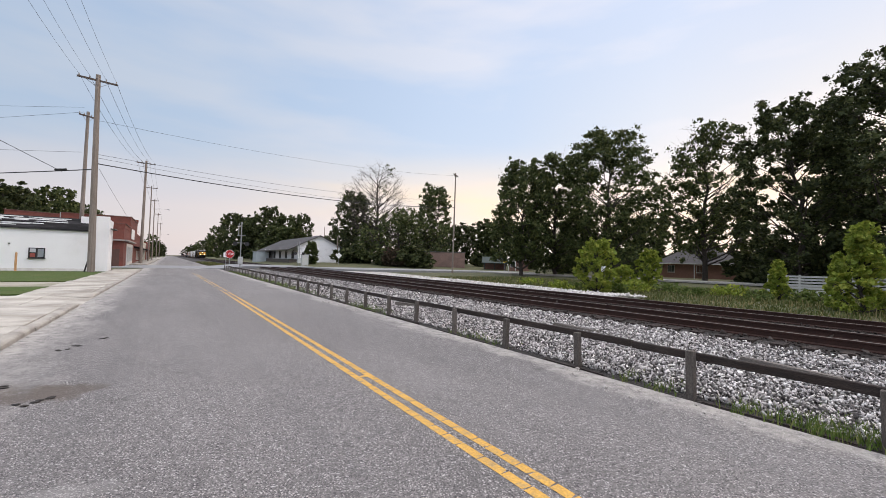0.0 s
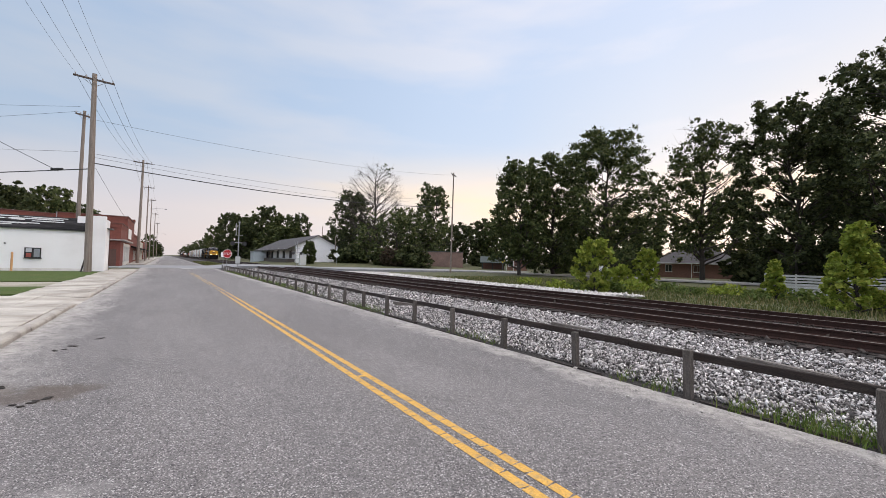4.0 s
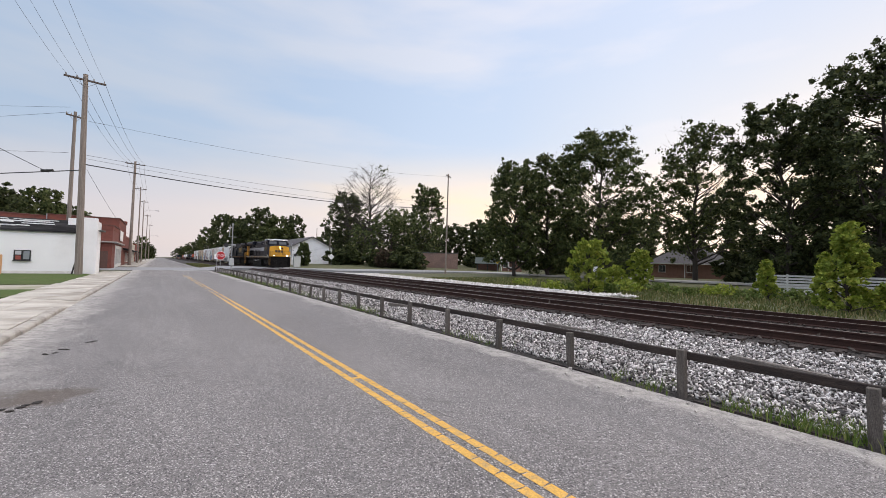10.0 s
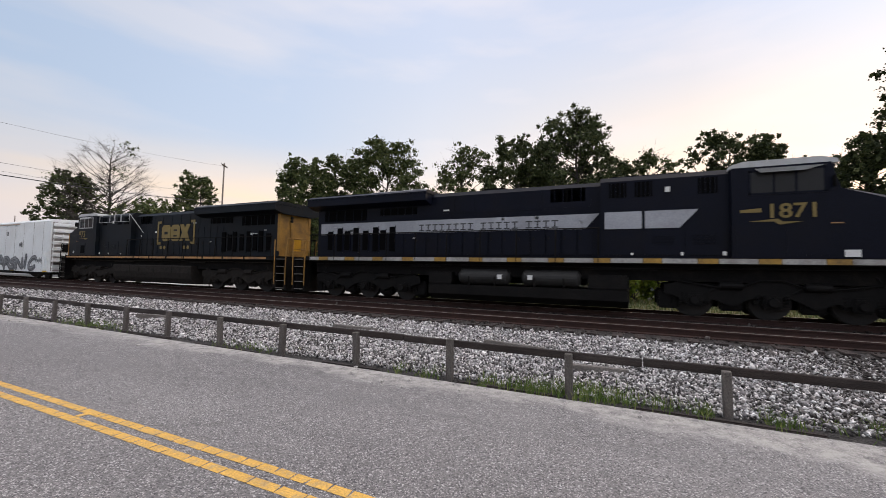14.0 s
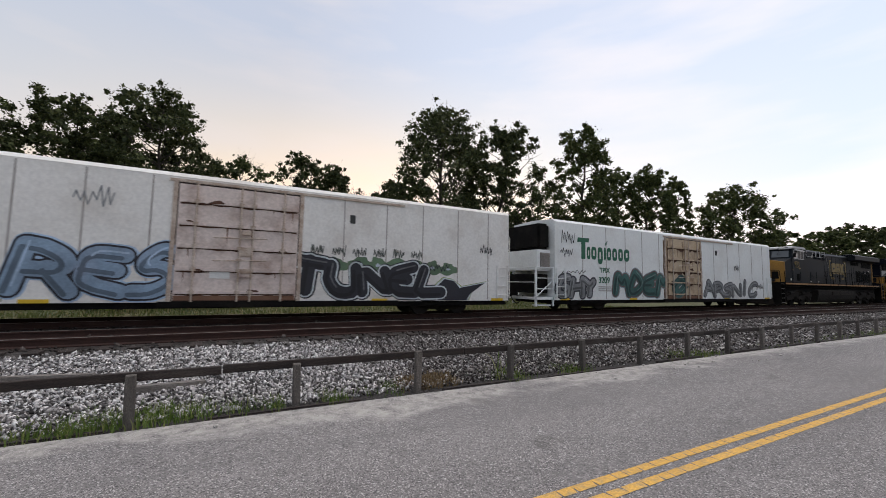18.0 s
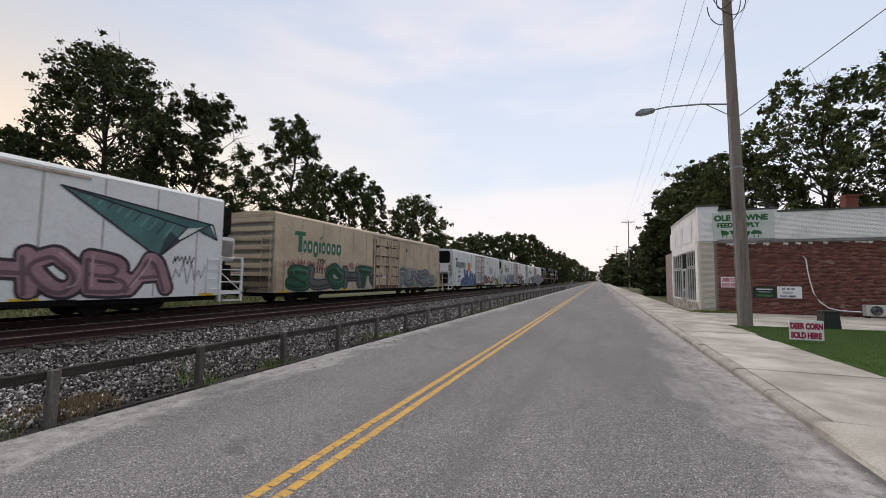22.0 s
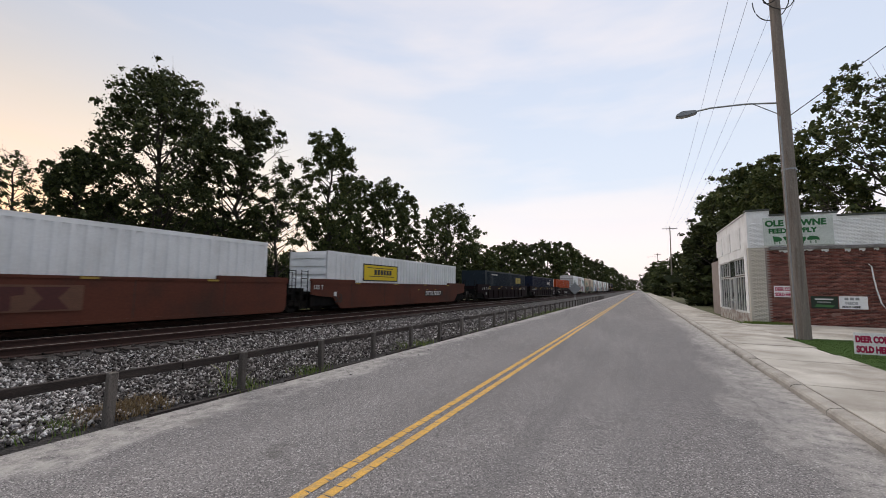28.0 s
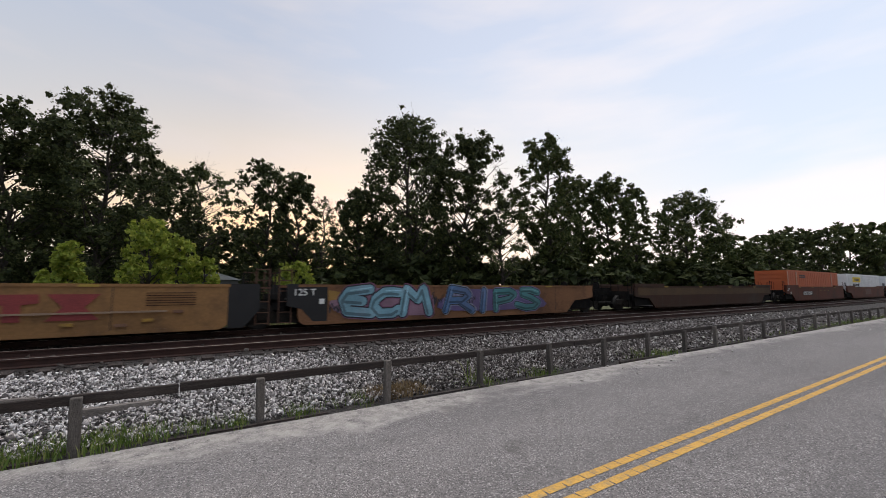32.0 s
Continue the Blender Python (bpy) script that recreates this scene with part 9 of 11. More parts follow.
def white_building():
    wb = thing("white_building", (0, 0, 0), "low white painted masonry building with dark flat roof", "building")
    Y0, XE = 47.0, -4.5
    part("south_wall", box(nb(), -24, XE - 0.95, Y0, Y0 + 0.3, -0.1, 3.56), white_wall, wb)
    part("corner_pier", box(nb(), XE - 0.95, XE, Y0 - 0.06, Y0 + 0.5, -0.1, 5.0, 0.02), white_wall, wb)
    part("east_wall", box(nb(), XE - 0.3, XE, Y0 + 0.5, Y0 + 3.1, -0.1, 4.75), white_wall, wb)
    part("rear_wing", box(nb(), -24, -7.0, Y0 + 3.1, Y0 + 13, -0.1, 4.59), white_wall, wb)
    part("return_wall", box(nb(), -7.0, XE, Y0 + 2.8, Y0 + 3.1, -0.1, 4.4), white_wall, wb)
    bm = nb()
    prism(bm, [(Y0 - 0.10, 3.56), (Y0 - 0.10, 3.66), (Y0 + 3.0, 4.85), (Y0 + 13, 4.9), (Y0 + 13, 4.6), (Y0 + 3.0, 4.6)], "x", -24, XE - 0.97)
    part("roof", bm, roof_dark, wb, "dark patched sloping felt roof")
    pr2 = random.Random(5)
    slope = (4.85 - 3.66) / 3.1
    for k in range(64):
        x0_, v0_ = pr2.uniform(-23.5, XE - 4.8), 0.1 + 2.6 * pr2.random() ** 0.7
        ln_, wd_ = pr2.uniform(0.8, 3.6), pr2.uniform(0.05, 0.26)
        bm = nb()
        bm.faces.new([bm.verts.new((x0_ + a_ * ln_, Y0 - 0.10 + v0_ + b_ * wd_, 3.672 + (v0_ + b_ * wd_) * slope)) for a_, b_ in ((0, 0), (1, pr2.uniform(-0.2, 0.2)), (0.96, 1), (0.05, pr2.uniform(0.8, 1.2)))])
        part("roof_patch", bm, pale_patch, wb, "pale patch of bare felt on the roof")
    part("roof_edge", box(nb(), -24, XE - 0.97, Y0 - 0.14, Y0 - 0.104, 3.53, 3.60), trim_dark, wb)
    part("roof_box", box(nb(), -6.7, -5.6, Y0 + 1.8, Y0 + 2.6, 4.0, 5.0, 0.02), white_wall, wb)
    window(wb, south_face(-9.1, Y0 - 0.02, 1.15), 1.0, 0.85, frame_black, 1)
    part("window_surround", box(nb(), -9.72, -8.48, Y0 - 0.012, Y0, 1.05, 2.12), white_wall, wb)
    # two flat panels before the glass paint its pale and grey reflections
    part("pane_reflection", box(nb(), -9.52, -9.16, Y0 - 0.058, Y0 - 0.054, 1.62, 1.94), plain("pale_reflection", (0.55, 0.57, 0.60)), wb, "pale reflection painted as a panel on the pane")
    part("pane_reflection", box(nb(), -9.04, -8.68, Y0 - 0.058, Y0 - 0.054, 1.24, 1.92), plain("grey_reflection", (0.28, 0.31, 0.33)), wb, "grey reflection painted as a panel on the pane")
    part("window_poster", box(nb(), -9.50, -9.18, Y0 - 0.058, Y0 - 0.054, 1.22, 1.54), plain("red_poster", (0.33, 0.08, 0.06)), wb, "red poster in the window")
    part("wall_lamp", box(nb(), -10.8, -10.7, Y0 - 0.1, Y0, 2.25, 2.35, 0.01), frame_black, wb)
    part("shop_awning", box(nb(), XE, XE + 0.35, Y0 + 0.8, Y0 + 2.8, 3.9, 4.0), trim_dark, wb)
    # plinth stain strip
    part("plinth", box(nb(), -24, XE - 1.0, Y0 - 0.03, Y0, -0.1, 0.30), mat("dirty_plinth", (0.84, 0.83, 0.81), (0.66, 0.64, 0.61), 0.9), wb)
    bl = thing("bollard", (-10.0, Y0 - 1.4, 0.0), "orange painted steel bollard on the lawn", "bollard")
    part("tube", rod(nb(), (0, 0, 0), (0, 0, 1.55), 0.07, seg=14), plain("bollard_orange", (0.66, 0.36, 0.17)), bl)
    part("cap", rod(nb(), (0, 0, 1.55), (0, 0, 1.60), 0.07, 0.03, seg=14), plain("bollard_orange", (0.66, 0.36, 0.17)), bl)


white_building()


def brick_shops():
    b = thing("brick_shops", (0, 0, 0), "two-storey red brick shop block with white shop front and canopy", "building")
    Y0, XE = 70.0, -5.1
    coping = mat("brown_coping", (0.17, 0.080, 0.064), (0.12, 0.062, 0.052), 0.8)
    part("wall", box(nb(), -14.9, XE, Y0, Y0 + 10, -0.1, 5.2), brick_wall_far, b)
    part("front_parapet", box(nb(), -7.0, XE + 0.05, Y0 - 0.05, Y0 + 10, 5.2, 5.75, 0.02), brick_wall_far, b)
    part("coping", box(nb(), -7.1, XE + 0.15, Y0 - 0.12, Y0 + 10, 5.75, 5.84), coping, b)
    part("low_coping", box(nb(), -15.0, -7.1, Y0 - 0.1, Y0 + 10, 5.2, 5.3), coping, b)
    part("rear_wall", box(nb(), -13.2, XE + 0.02, Y0 + 10, Y0 + 26, -0.1, 7.45), brick_wall_far, b)
    part("rear_coping", box(nb(), -13.3, XE + 0.12, Y0 + 9.9, Y0 + 26.1, 7.45, 7.55), coping, b)
    part("rear_wing", prism(nb(), [(-19.0, -0.1), (-13.2, -0.1), (-13.2, 7.45), (-13.6, 7.2), (-19.0, 7.35)], "y", Y0 + 10.1, Y0 + 24), brick_wall_far, b)
    part("wing_coping", prism(nb(), [(-19.1, 7.35), (-13.5, 7.2), (-13.5, 7.3), (-19.1, 7.45)], "y", Y0 + 10.0, Y0 + 24), coping, b)
    part("corner_pier", box(nb(), XE - 0.5, XE + 0.14, Y0 + 24.6, Y0 + 26.2, 7.55, 8.1, 0.02), brick_wall_far, b)
    part("downpipe", rod(nb(), (-13.25, Y0 + 9.85, 5.3), (-13.25, Y0 + 9.85, 7.5), 0.06, seg=8), metal_grey, b, "grey downpipe")
    part("canopy", box(nb(), -8.0, XE + 0.5, Y0 - 0.6, Y0 + 16.5, 3.45, 3.62, 0.02), mat("pale_canopy", (0.45, 0.42, 0.39), (0.3, 0.28, 0.26), 0.8), b)
    part("shop_front", box(nb(), XE, XE + 0.06, Y0 + 4.5, Y0 + 15.8, 0, 3.2), frame_white, b)
    for k in range(4):
        window(b, Matrix(((0, 0, 1, XE + 0.07), (1, 0, 0, Y0 + 6 + k * 2.6), (0, 1, 0, 0.5), (0, 0, 0, 1))), 1.8, 2.3, frame_white, 1)
    part("sign_panel", box(nb(), XE + 0.1, XE + 0.16, Y0 + 11, Y0 + 17, 4.1, 5.7), sign_white, b)
    part("side_door", box(nb(), -6.3, -5.5, Y0 - 0.03, Y0, 0, 2.3), mat("brown_door", (0.12, 0.06, 0.045), (0.09, 0.05, 0.04), 0.7), b)
    # lower shops further on
    for k, (ya, yb, h, m_) in enumerate(((89, 103, 4.6, white_wall), (104, 122, 5.4, brick_wall_far), (124, 146, 4.4, cream_brick), (150, 180, 5.0, brick_wall_far))):
        s = thing("shop", (0, 0, 0), ("white low shop with a sloping awning", "red brick shop with flat parapet", "cream painted shop with awning", "long red brick shop row")[k], "building", "street shops")
        part("wall", box(nb(), -18, -5.6, ya, yb, -0.1, h), m_, s)
        part("parapet", box(nb(), -18.1, -5.5, ya - 0.05, yb + 0.05, h, h + 0.4), m_, s)
        part("awning", prism(nb(), [(-5.6, 3.3), (-4.0, 2.8), (-4.0, 2.7), (-5.6, 2.9)], "y", ya + 0.5, yb - 0.5), roof_dark, s)
        for q in range(3):
            window(s, Matrix(((0, 0, 1, -5.6), (1, 0, 0, ya + 2.5 + q * (yb - ya - 4) / 3), (0, 1, 0, 0.5), (0, 0, 0, 1))), 2.2, 1.9, frame_white, 1)
    slab_part("far_pavement", [(-5.6, 80), (-2.75, 80), (-2.75, 300), (-5.6, 300)], 0.13, concrete, "pale concrete pavement before far shops", "pavement")


brick_shops()


def depot():
    """Freight depot past the crossing: long gabled shed, ridge along the track, deep eaves."""
    gz = 0.95
    d = thing("depot", (0, 0, gz), "white boarded railway depot with a grey gabled roof", "building")
    x0, x1, y0, y1, h = 27.6, 38.6, 107.0, 150.0, 4.2
    xm, hr = (x0 + x1) / 2, 6.9
    bm = nb()
    prism(bm, [(x0, -1.2), (x1, -1.2), (x1, h), (xm, hr), (x0, h)], "y", y0, y1)
    part("body", bm, white_wall, d)
    for s in (-1, 1):
        bm = nb()
        ex = x0 - 2.6 if s < 0 else x1 + 0.6
        ez = h - (2.6 if s < 0 else 0.6) * (hr - h) / (xm - x0)
        prism(bm, [(xm, hr + 0.02), (ex, ez), (ex, ez + 0.14), (xm, hr + 0.18)], "y", y0 - 0.7, y1 + 0.5)
        part("roof", bm, shingle, d)
    for k in range(6):
        bm = nb()
        rod(bm, (x0 - 0.2, y0 + 3 + k * 7, 2.6), (x0 - 2.2, y0 + 3 + k * 7, 3.3), 0.09, seg=6)
        part("eave_bracket", bm, frame_white, d)
    for k in range(5):
        part("freight_door", box(nb(), x0 - 0.05, x0, y0 + 4 + k * 7.5, y0 + 6.6 + k * 7.5, 0.7, 3.0), mat("dark_door", (0.06, 0.055, 0.05), (0.04, 0.037, 0.035), 0.8), d)
    part("dock", box(nb(), x0 - 2.0, x0, y0 + 1, y1, -1.2, 0.6), mat("dock_timber", (0.10, 0.085, 0.075), (0.07, 0.06, 0.05), 0.9), d)
    # thin grey strips paint the shadow lines between the gable boards
    for k in range(14):
        z = 0.2 + k * 0.32
        half = min(5.48, (hr - z - 0.1) * (xm - x0) / (hr - h))
        part("board_shadow_line", box(nb(), xm - half, xm + half, y0 - 0.02, y0, z, z + 0.02), mat("board_shadow_gap", (0.55, 0.55, 0.55), (0.5, 0.5, 0.5), 0.8), d)
    sh = thing("blue_shed", (24.4, 140.0, 0.9), "pale blue metal shed beside the depot", "shed")
    part("body", box(nb(), -1.8, 1.8, -3, 3, -0.9, 2.6), plain("shed_blue", (0.40, 0.46, 0.49)), sh)
    part("roof", box(nb(), -2.0, 2.0, -3.2, 3.2, 2.6, 2.75), metal_grey, sh)
    rb = thing("relay_box", (25.2, 92.0, 0.5), "pale grey metal relay cabinet by the crossing", "cabinet")
    part("cabinet", box(nb(), -0.7, 0.7, -0.5, 0.5, -0.4, 2.1, 0.03), plain("relay_grey", (0.55, 0.57, 0.56)), rb)
    part("lid", box(nb(), -0.78, 0.78, -0.58, 0.58, 2.1, 2.2), metal_grey, rb)


depot()


def far_houses():
    # brick store past the field
    b = thing("brick_store", (57.5, 88.0, 0.4), "low old brick store with a flat roof behind the field", "building")
    m = pose(0, 0, 0, 0, 0, -36)
    part("wall", box(nb(), -5.2, 7.6, 0, 8, -0.6, 4.0, 0, m), mat("pale_old_brick", (0.26, 0.17, 0.14), (0.19, 0.125, 0.105), 0.9, 0, 1.0, 10.0, 0.3, fine_amt=0.3, dirt=(0.12, 0.09, 0.08), dirt_scale=0.6, dirt_amt=0.6), b)
    part("coping", box(nb(), -5.3, 7.7, -0.1, 8.1, 4.0, 4.2, 0, m), trim_dark, b)
    # house with a hipped roof
    for x, y, w, dp, hh, rot, lab in ((89.4, 38.6, 14.5, 10, 2.45, -66, "brick house with a grey hipped roof behind trees"), (112.0, 38.0, 13, 9, 2.8, -70, "low brick house with a grey roof behind trees"), (74.4, 74.6, 4.8, 5, 2.5, -45, "small red brick house with a white window behind trees")):
        h = thing("house", pose(x, y, 0.45, 0, 0, rot), lab, "house", "far houses")
        part("wall", box(nb(), -w / 2, w / 2, -dp / 2, dp / 2, -0.6, hh), mat("tan_brick", (0.24, 0.13, 0.10), (0.18, 0.10, 0.08), 0.9), h)
        bm = nb()
        e, r = (0.7, 3.3) if w > 6 else (0.35, 1.0)
        v = [bm.verts.new(p) for p in ((-w / 2 - e, -dp / 2 - e, hh), (w / 2 + e, -dp / 2 - e, hh), (w / 2 + e, dp / 2 + e, hh), (-w / 2 - e, dp / 2 + e, hh), (-w / 2 + dp / 2, 0, hh + r), (w / 2 - dp / 2, 0, hh + r))]
        for f in ((0, 1, 5, 4), (1, 2, 5), (2, 3, 4, 5), (3, 0, 4), (3, 2, 1, 0)):
            bm.faces.new([v[i] for i in f])
        part("roof", bm, shingle, h)
        part("fascia", box(nb(), -w / 2 - e, w / 2 + e, -dp / 2 - e, dp / 2 + e, hh - 0.15, hh - 0.004), frame_white, h)
        for k in range(3 if w > 6 else 2):
            window(h, south_face(-w / 3 + k * w / 3, -dp / 2 - 0.01, 0.7), 1.2, 1.4, frame_white, 1)
        part("porch_post", box(box(nb(), -w / 2 - 0.3, -w / 2 - 0.15, -dp / 2 - 0.5, -dp / 2 - 0.35, -0.4, hh - 0.15), -1.0, -0.85, -dp / 2 - 0.5, -dp / 2 - 0.35, -0.4, hh - 0.15), frame_white, h)
        part("door", box(nb(), -0.5, 0.5, -dp / 2 - 0.03, -dp / 2, 0, 2.1), mat("brown_door", (0.12, 0.06, 0.045), (0.09, 0.05, 0.04), 0.7), h)
    sh = thing("open_shed", pose(69.6, 78.6, 0.35, 0, 0, -42), "open shed with a dark green roof beside a brick house", "shed")
    shed_green = mat("dark_green_shed_roof", (0.020, 0.040, 0.036), (0.014, 0.028, 0.026), 0.6)
    for a in (-2.6, 0.0, 2.6):
        for b_ in (-1.9, 1.9):
            part("post", box(nb(), a - 0.08, a + 0.08, b_ - 0.08, b_ + 0.08, -0.4, 1.7), trim_dark, sh)
    part("roof", prism(nb(), [(-2.4, 1.55), (0.0, 3.1), (2.4, 1.55), (2.4, 1.68), (0.0, 3.24), (-2.4, 1.68)], "x", -3.2, 3.2), shed_green, sh)
    part("back_wall", box(nb(), -2.9, 2.9, 1.95, 2.05, -0.4, 1.65), mat("tan_brick", (0.24, 0.13, 0.10), (0.18, 0.10, 0.08), 0.9), sh)
    ws = thing("warning_sign", pose(66.2, 71.2, 0.2, 0, 0, -43), "yellow diamond sign on a post by the far lane", "sign")
    part("post", box(nb(), -0.04, 0.04, 0, 0.05, -0.2, 2.6), metal_grey, ws)
    part("plate", prism(nb(), [(0, 1.75), (0.52, 2.27), (0, 2.79), (-0.52, 2.27)], "y", -0.03, -0.005), sign_yellow, ws)
    # white rail fence seen through the bushes
    f = thing("white_fence", pose(39.7, 8.3, -0.05, 0, 0, -76), "weathered white boarded fence among bushes", "fence")
    old_white = mat("weathered_white_boards", (0.52, 0.53, 0.52), (0.36, 0.37, 0.36), 0.8, 0, 1.2, 20.0, 0.1, dirt=(0.20, 0.21, 0.18), dirt_scale=0.8, dirt_amt=0.6)
    for k in range(5):
        part("post", box(nb(), -3.6 + k * 1.8 - 0.06, -3.6 + k * 1.8 + 0.06, -0.06, 0.06, -0.2, 1.62), old_white, f)
    for k in range(7):
        part("board", box(nb(), -3.7, 3.7, -0.09, -0.062, 0.12 + k * 0.215, 0.26 + k * 0.215), old_white, f)
    s = thing("metal_shed", pose(46, -2.2, -0.1, 0, 0, -92), "grey corrugated metal shed with a low roof among trees", "shed")
    shed_m = mat("grey_shed_metal", (0.085, 0.088, 0.088), (0.06, 0.062, 0.063), 0.6, 0.4, stretch=(1, 1, 1))
    part("body", box(nb(), -3.0, 3.0, 0, 5, -0.1, 2.9), shed_m, s)
    part("roof", prism(nb(), [(-3.3, 2.9), (3.3, 2.9), (0, 3.9)], "y", -0.3, 5.3), metal_grey, s)


far_houses()

# road on the far side of the field, pale in the distance
structure(part("far_road", box(nb(), -3.5, 3.5, -120, 120, -0.2, 0.0), mat("far_lane_asphalt", (0.36, 0.35, 0.33), (0.29, 0.28, 0.265), 0.9)), "pale far lane past the field", "road").matrix_basis = pose(63, 30, 0.12, 0, 0, 12)
slab_part("gravel_lane", [(18.6, 12), (24.5, 14), (28, 58), (19, 62)], -0.02, gravel, "pale gravel track along the far side of the railway", "road")


# ---- poles, wires, signs ----
def sag_wire(bm, a, b, sag, r=0.012, n=14):
    a, b = Vector(a), Vector(b)
    tube(bm, [a.lerp(b, k / n) - Vector((0, 0, sag * 4 * (k / n) * (1 - k / n))) for k in range(n + 1)], r, 5)


def utility_pole(x, y, h, lean=(0, 0), arm=2.6, arm_rot=0.0, label="tall weathered wooden utility pole with a crossarm", lamp=None, base=0.0, r=0.17):
    p = thing("utility_pole", (x, y, base), label, "utility pole", "utility poles")
    top = Vector((lean[0], lean[1], h))
    bm = nb()
    rod(bm, (0, 0, -0.3), top, r, r * 0.62, seg=14)
    part("shaft", bm, pole_wood, p, smooth=False)
    if arm:
        c, s = math.cos(arm_rot), math.sin(arm_rot)
        bm = nb()
        box(bm, -arm / 2, arm / 2, -0.14, -0.03, -0.07, 0.07, 0, Matrix.Translation(top - Vector((0, 0, 0.5))) @ pose(0, 0, 0, 0, 0, math.degrees(arm_rot)))
        part("crossarm", bm, arm_wood, p)
        for k in (-0.45, -0.2, 0.2, 0.45):
            bm = nb()
            q = top + Vector((c * arm * k, s * arm * k, -0.43))
            rod(bm, q, q + Vector((0, 0, 0.22)), 0.05, 0.035, seg=8)
            part("insulator", bm, insul, p)
        bm = nb()
        for k in (-1, 1):
            rod(bm, top + Vector((c * arm * 0.3 * k, s * arm * 0.3 * k, -0.5)), top + Vector((0, 0, -1.1)), 0.02, seg=6)
        part("arm_brace", bm, metal_grey, p)
    if lamp:
        # cobra-head street lamp on a long curved arm
        z, dx = lamp
        bm = nb()
        pts = [(0.0, z), (0.35 * dx, z + 0.16), (0.75 * dx, z + 0.22), (0.95 * dx, z + 0.16)]
        l0 = lean[0] * z / h
        tube(bm, [(l0 + a, 0, b) for a, b in pts], 0.032, 8)
        rod(bm, (l0, 0, z - 0.5), (l0 + 0.3 * dx, 0, z + 0.13), 0.018, seg=6)
        part("lamp_arm", bm, metal_grey, p)
        bm = nb()
        sx = 1 if dx > 0 else -1
        prism(bm, [(l0 + 0.90 * dx, z + 0.20), (l0 + 0.90 * dx, z + 0.08), (l0 + dx + sx * 0.08, z + 0.0), (l0 + dx + sx * 0.42, z + 0.02), (l0 + dx + sx * 0.44, z + 0.1), (l0 + dx + sx * 0.2, z + 0.24)], "y", -0.13, 0.13)
        bmesh.ops.bevel(bm, geom=bm.edges[:], offset=0.03, segments=2, affect="EDGES")
        hd = part("lamp_head", bm, metal_grey, p, "grey unlit street lamp head")
        bm = nb()
        bmesh.ops.create_uvsphere(bm, u_segments=12, v_segments=8, radius=0.10, matrix=Matrix.Translation((l0 + dx + sx * 0.2, 0, z + 0.03)) @ Matrix.Diagonal((1.4, 0.9, 0.7, 1)))
        part("lens", bm, plain("lamp_lens", (0.55, 0.53, 0.48), 0.2), hd)
    return p, Vector((x, y, base)) + top


P1, t1 = utility_pole(-5.35, 44.9, 16.9, (-0.25, 0), 2.7, 0.15, r=0.27)
utility_pole(-7.6, 55.5, 16.4, (0.05, 0), 1.6, 0.6, "slim wooden utility pole behind a white building", r=0.21)
t3 = utility_pole(-4.05, 89.2, 18.4, (0.1, 0), 2.8, 0.1, r=0.26)[1]
t4 = utility_pole(-4.1, 122, 18.5, (0, 0), 2.4, 0.1)[1]
t5 = utility_pole(-4.1, 150, 18.5, (0, 0), 2.0, 0.1, "wooden utility pole with a street lamp arm", lamp=(15.5, 3.4))[1]
t6 = utility_pole(-4.1, 200, 18.5, (0, 0), 2.0, 0.1)[1]
t7 = utility_pole(-4.1, 260, 18.5, (0, 0), 2.0, 0.1, "wooden utility pole with a street lamp arm", lamp=(12.5, 3.4))[1]
PS, ts = utility_pole(-4.98, -18.0, 13.9, (0.17, 0), 2.4, 0.1, "tall weathered utility pole with a long street lamp arm", lamp=(8.52, 2.95), r=0.245)
tt = utility_pole(-7.0, -111.0, 17.0, (0, 0), 3.2, 0.05, "distant wooden utility pole with a crossarm")[1]
utility_pole(-6.2, -165.0, 15.0, (0, 0), 2.0, 0.05, "distant wooden utility pole with a street lamp", lamp=(13.5, 3.0))
tv = utility_pole(-6.2, -230.0, 15.0, (0, 0), 2.0, 0.05, "distant wooden utility pole with a street lamp", lamp=(13.5, 3.0))[1]
utility_pole(43.8, 61.2, 18.6, (0.15, 0), 2.4, 0.6, "slender wooden utility pole beyond the field")
utility_pole(36.5, 103.0, 7.0, (0, 0), 0, 0, "short wooden pole by the depot", base=0.9)
utility_pole(48.0, 150.0, 13.0, (0, 0), 0, 0, "bare wooden pole past the depot", base=0.9)
# cable loops, conduit and bands on the near pole
for k in range(3):
    bm = nb()
    tube(bm, [(0.26 - 0.12 * k + 0.55 * math.cos(math.pi * j / 14 + 0.4 * k) * (1 if k % 2 else -1), 0.15 * k, 12.6 + 0.25 * k - 0.85 * math.sin(math.pi * j / 14)) for j in range(15)], 0.018, 5)
    part("cable_loop", bm, wire_black, PS)
part("conduit", rod(nb(), (0.19, 0.12, 0.0), (0.25, 0.10, 8.0), 0.035, seg=8), metal_grey, PS)
for z in (6.0,):
    part("band", rod(nb(), (0.17 * z / 13.9, 0, z), (0.17 * (z + 0.06) / 13.9, 0, z + 0.06), 0.222, seg=14), metal_grey, PS)

wires = thing("overhead_wires", (0, 0, 0), "dark overhead power and telephone wires between poles", "wires")


def wire_part(a, b, sag, r=0.012):
    bm = nb()
    sag_wire(bm, a, b, sag, r)
    part("wire", bm, wire_black, wires)


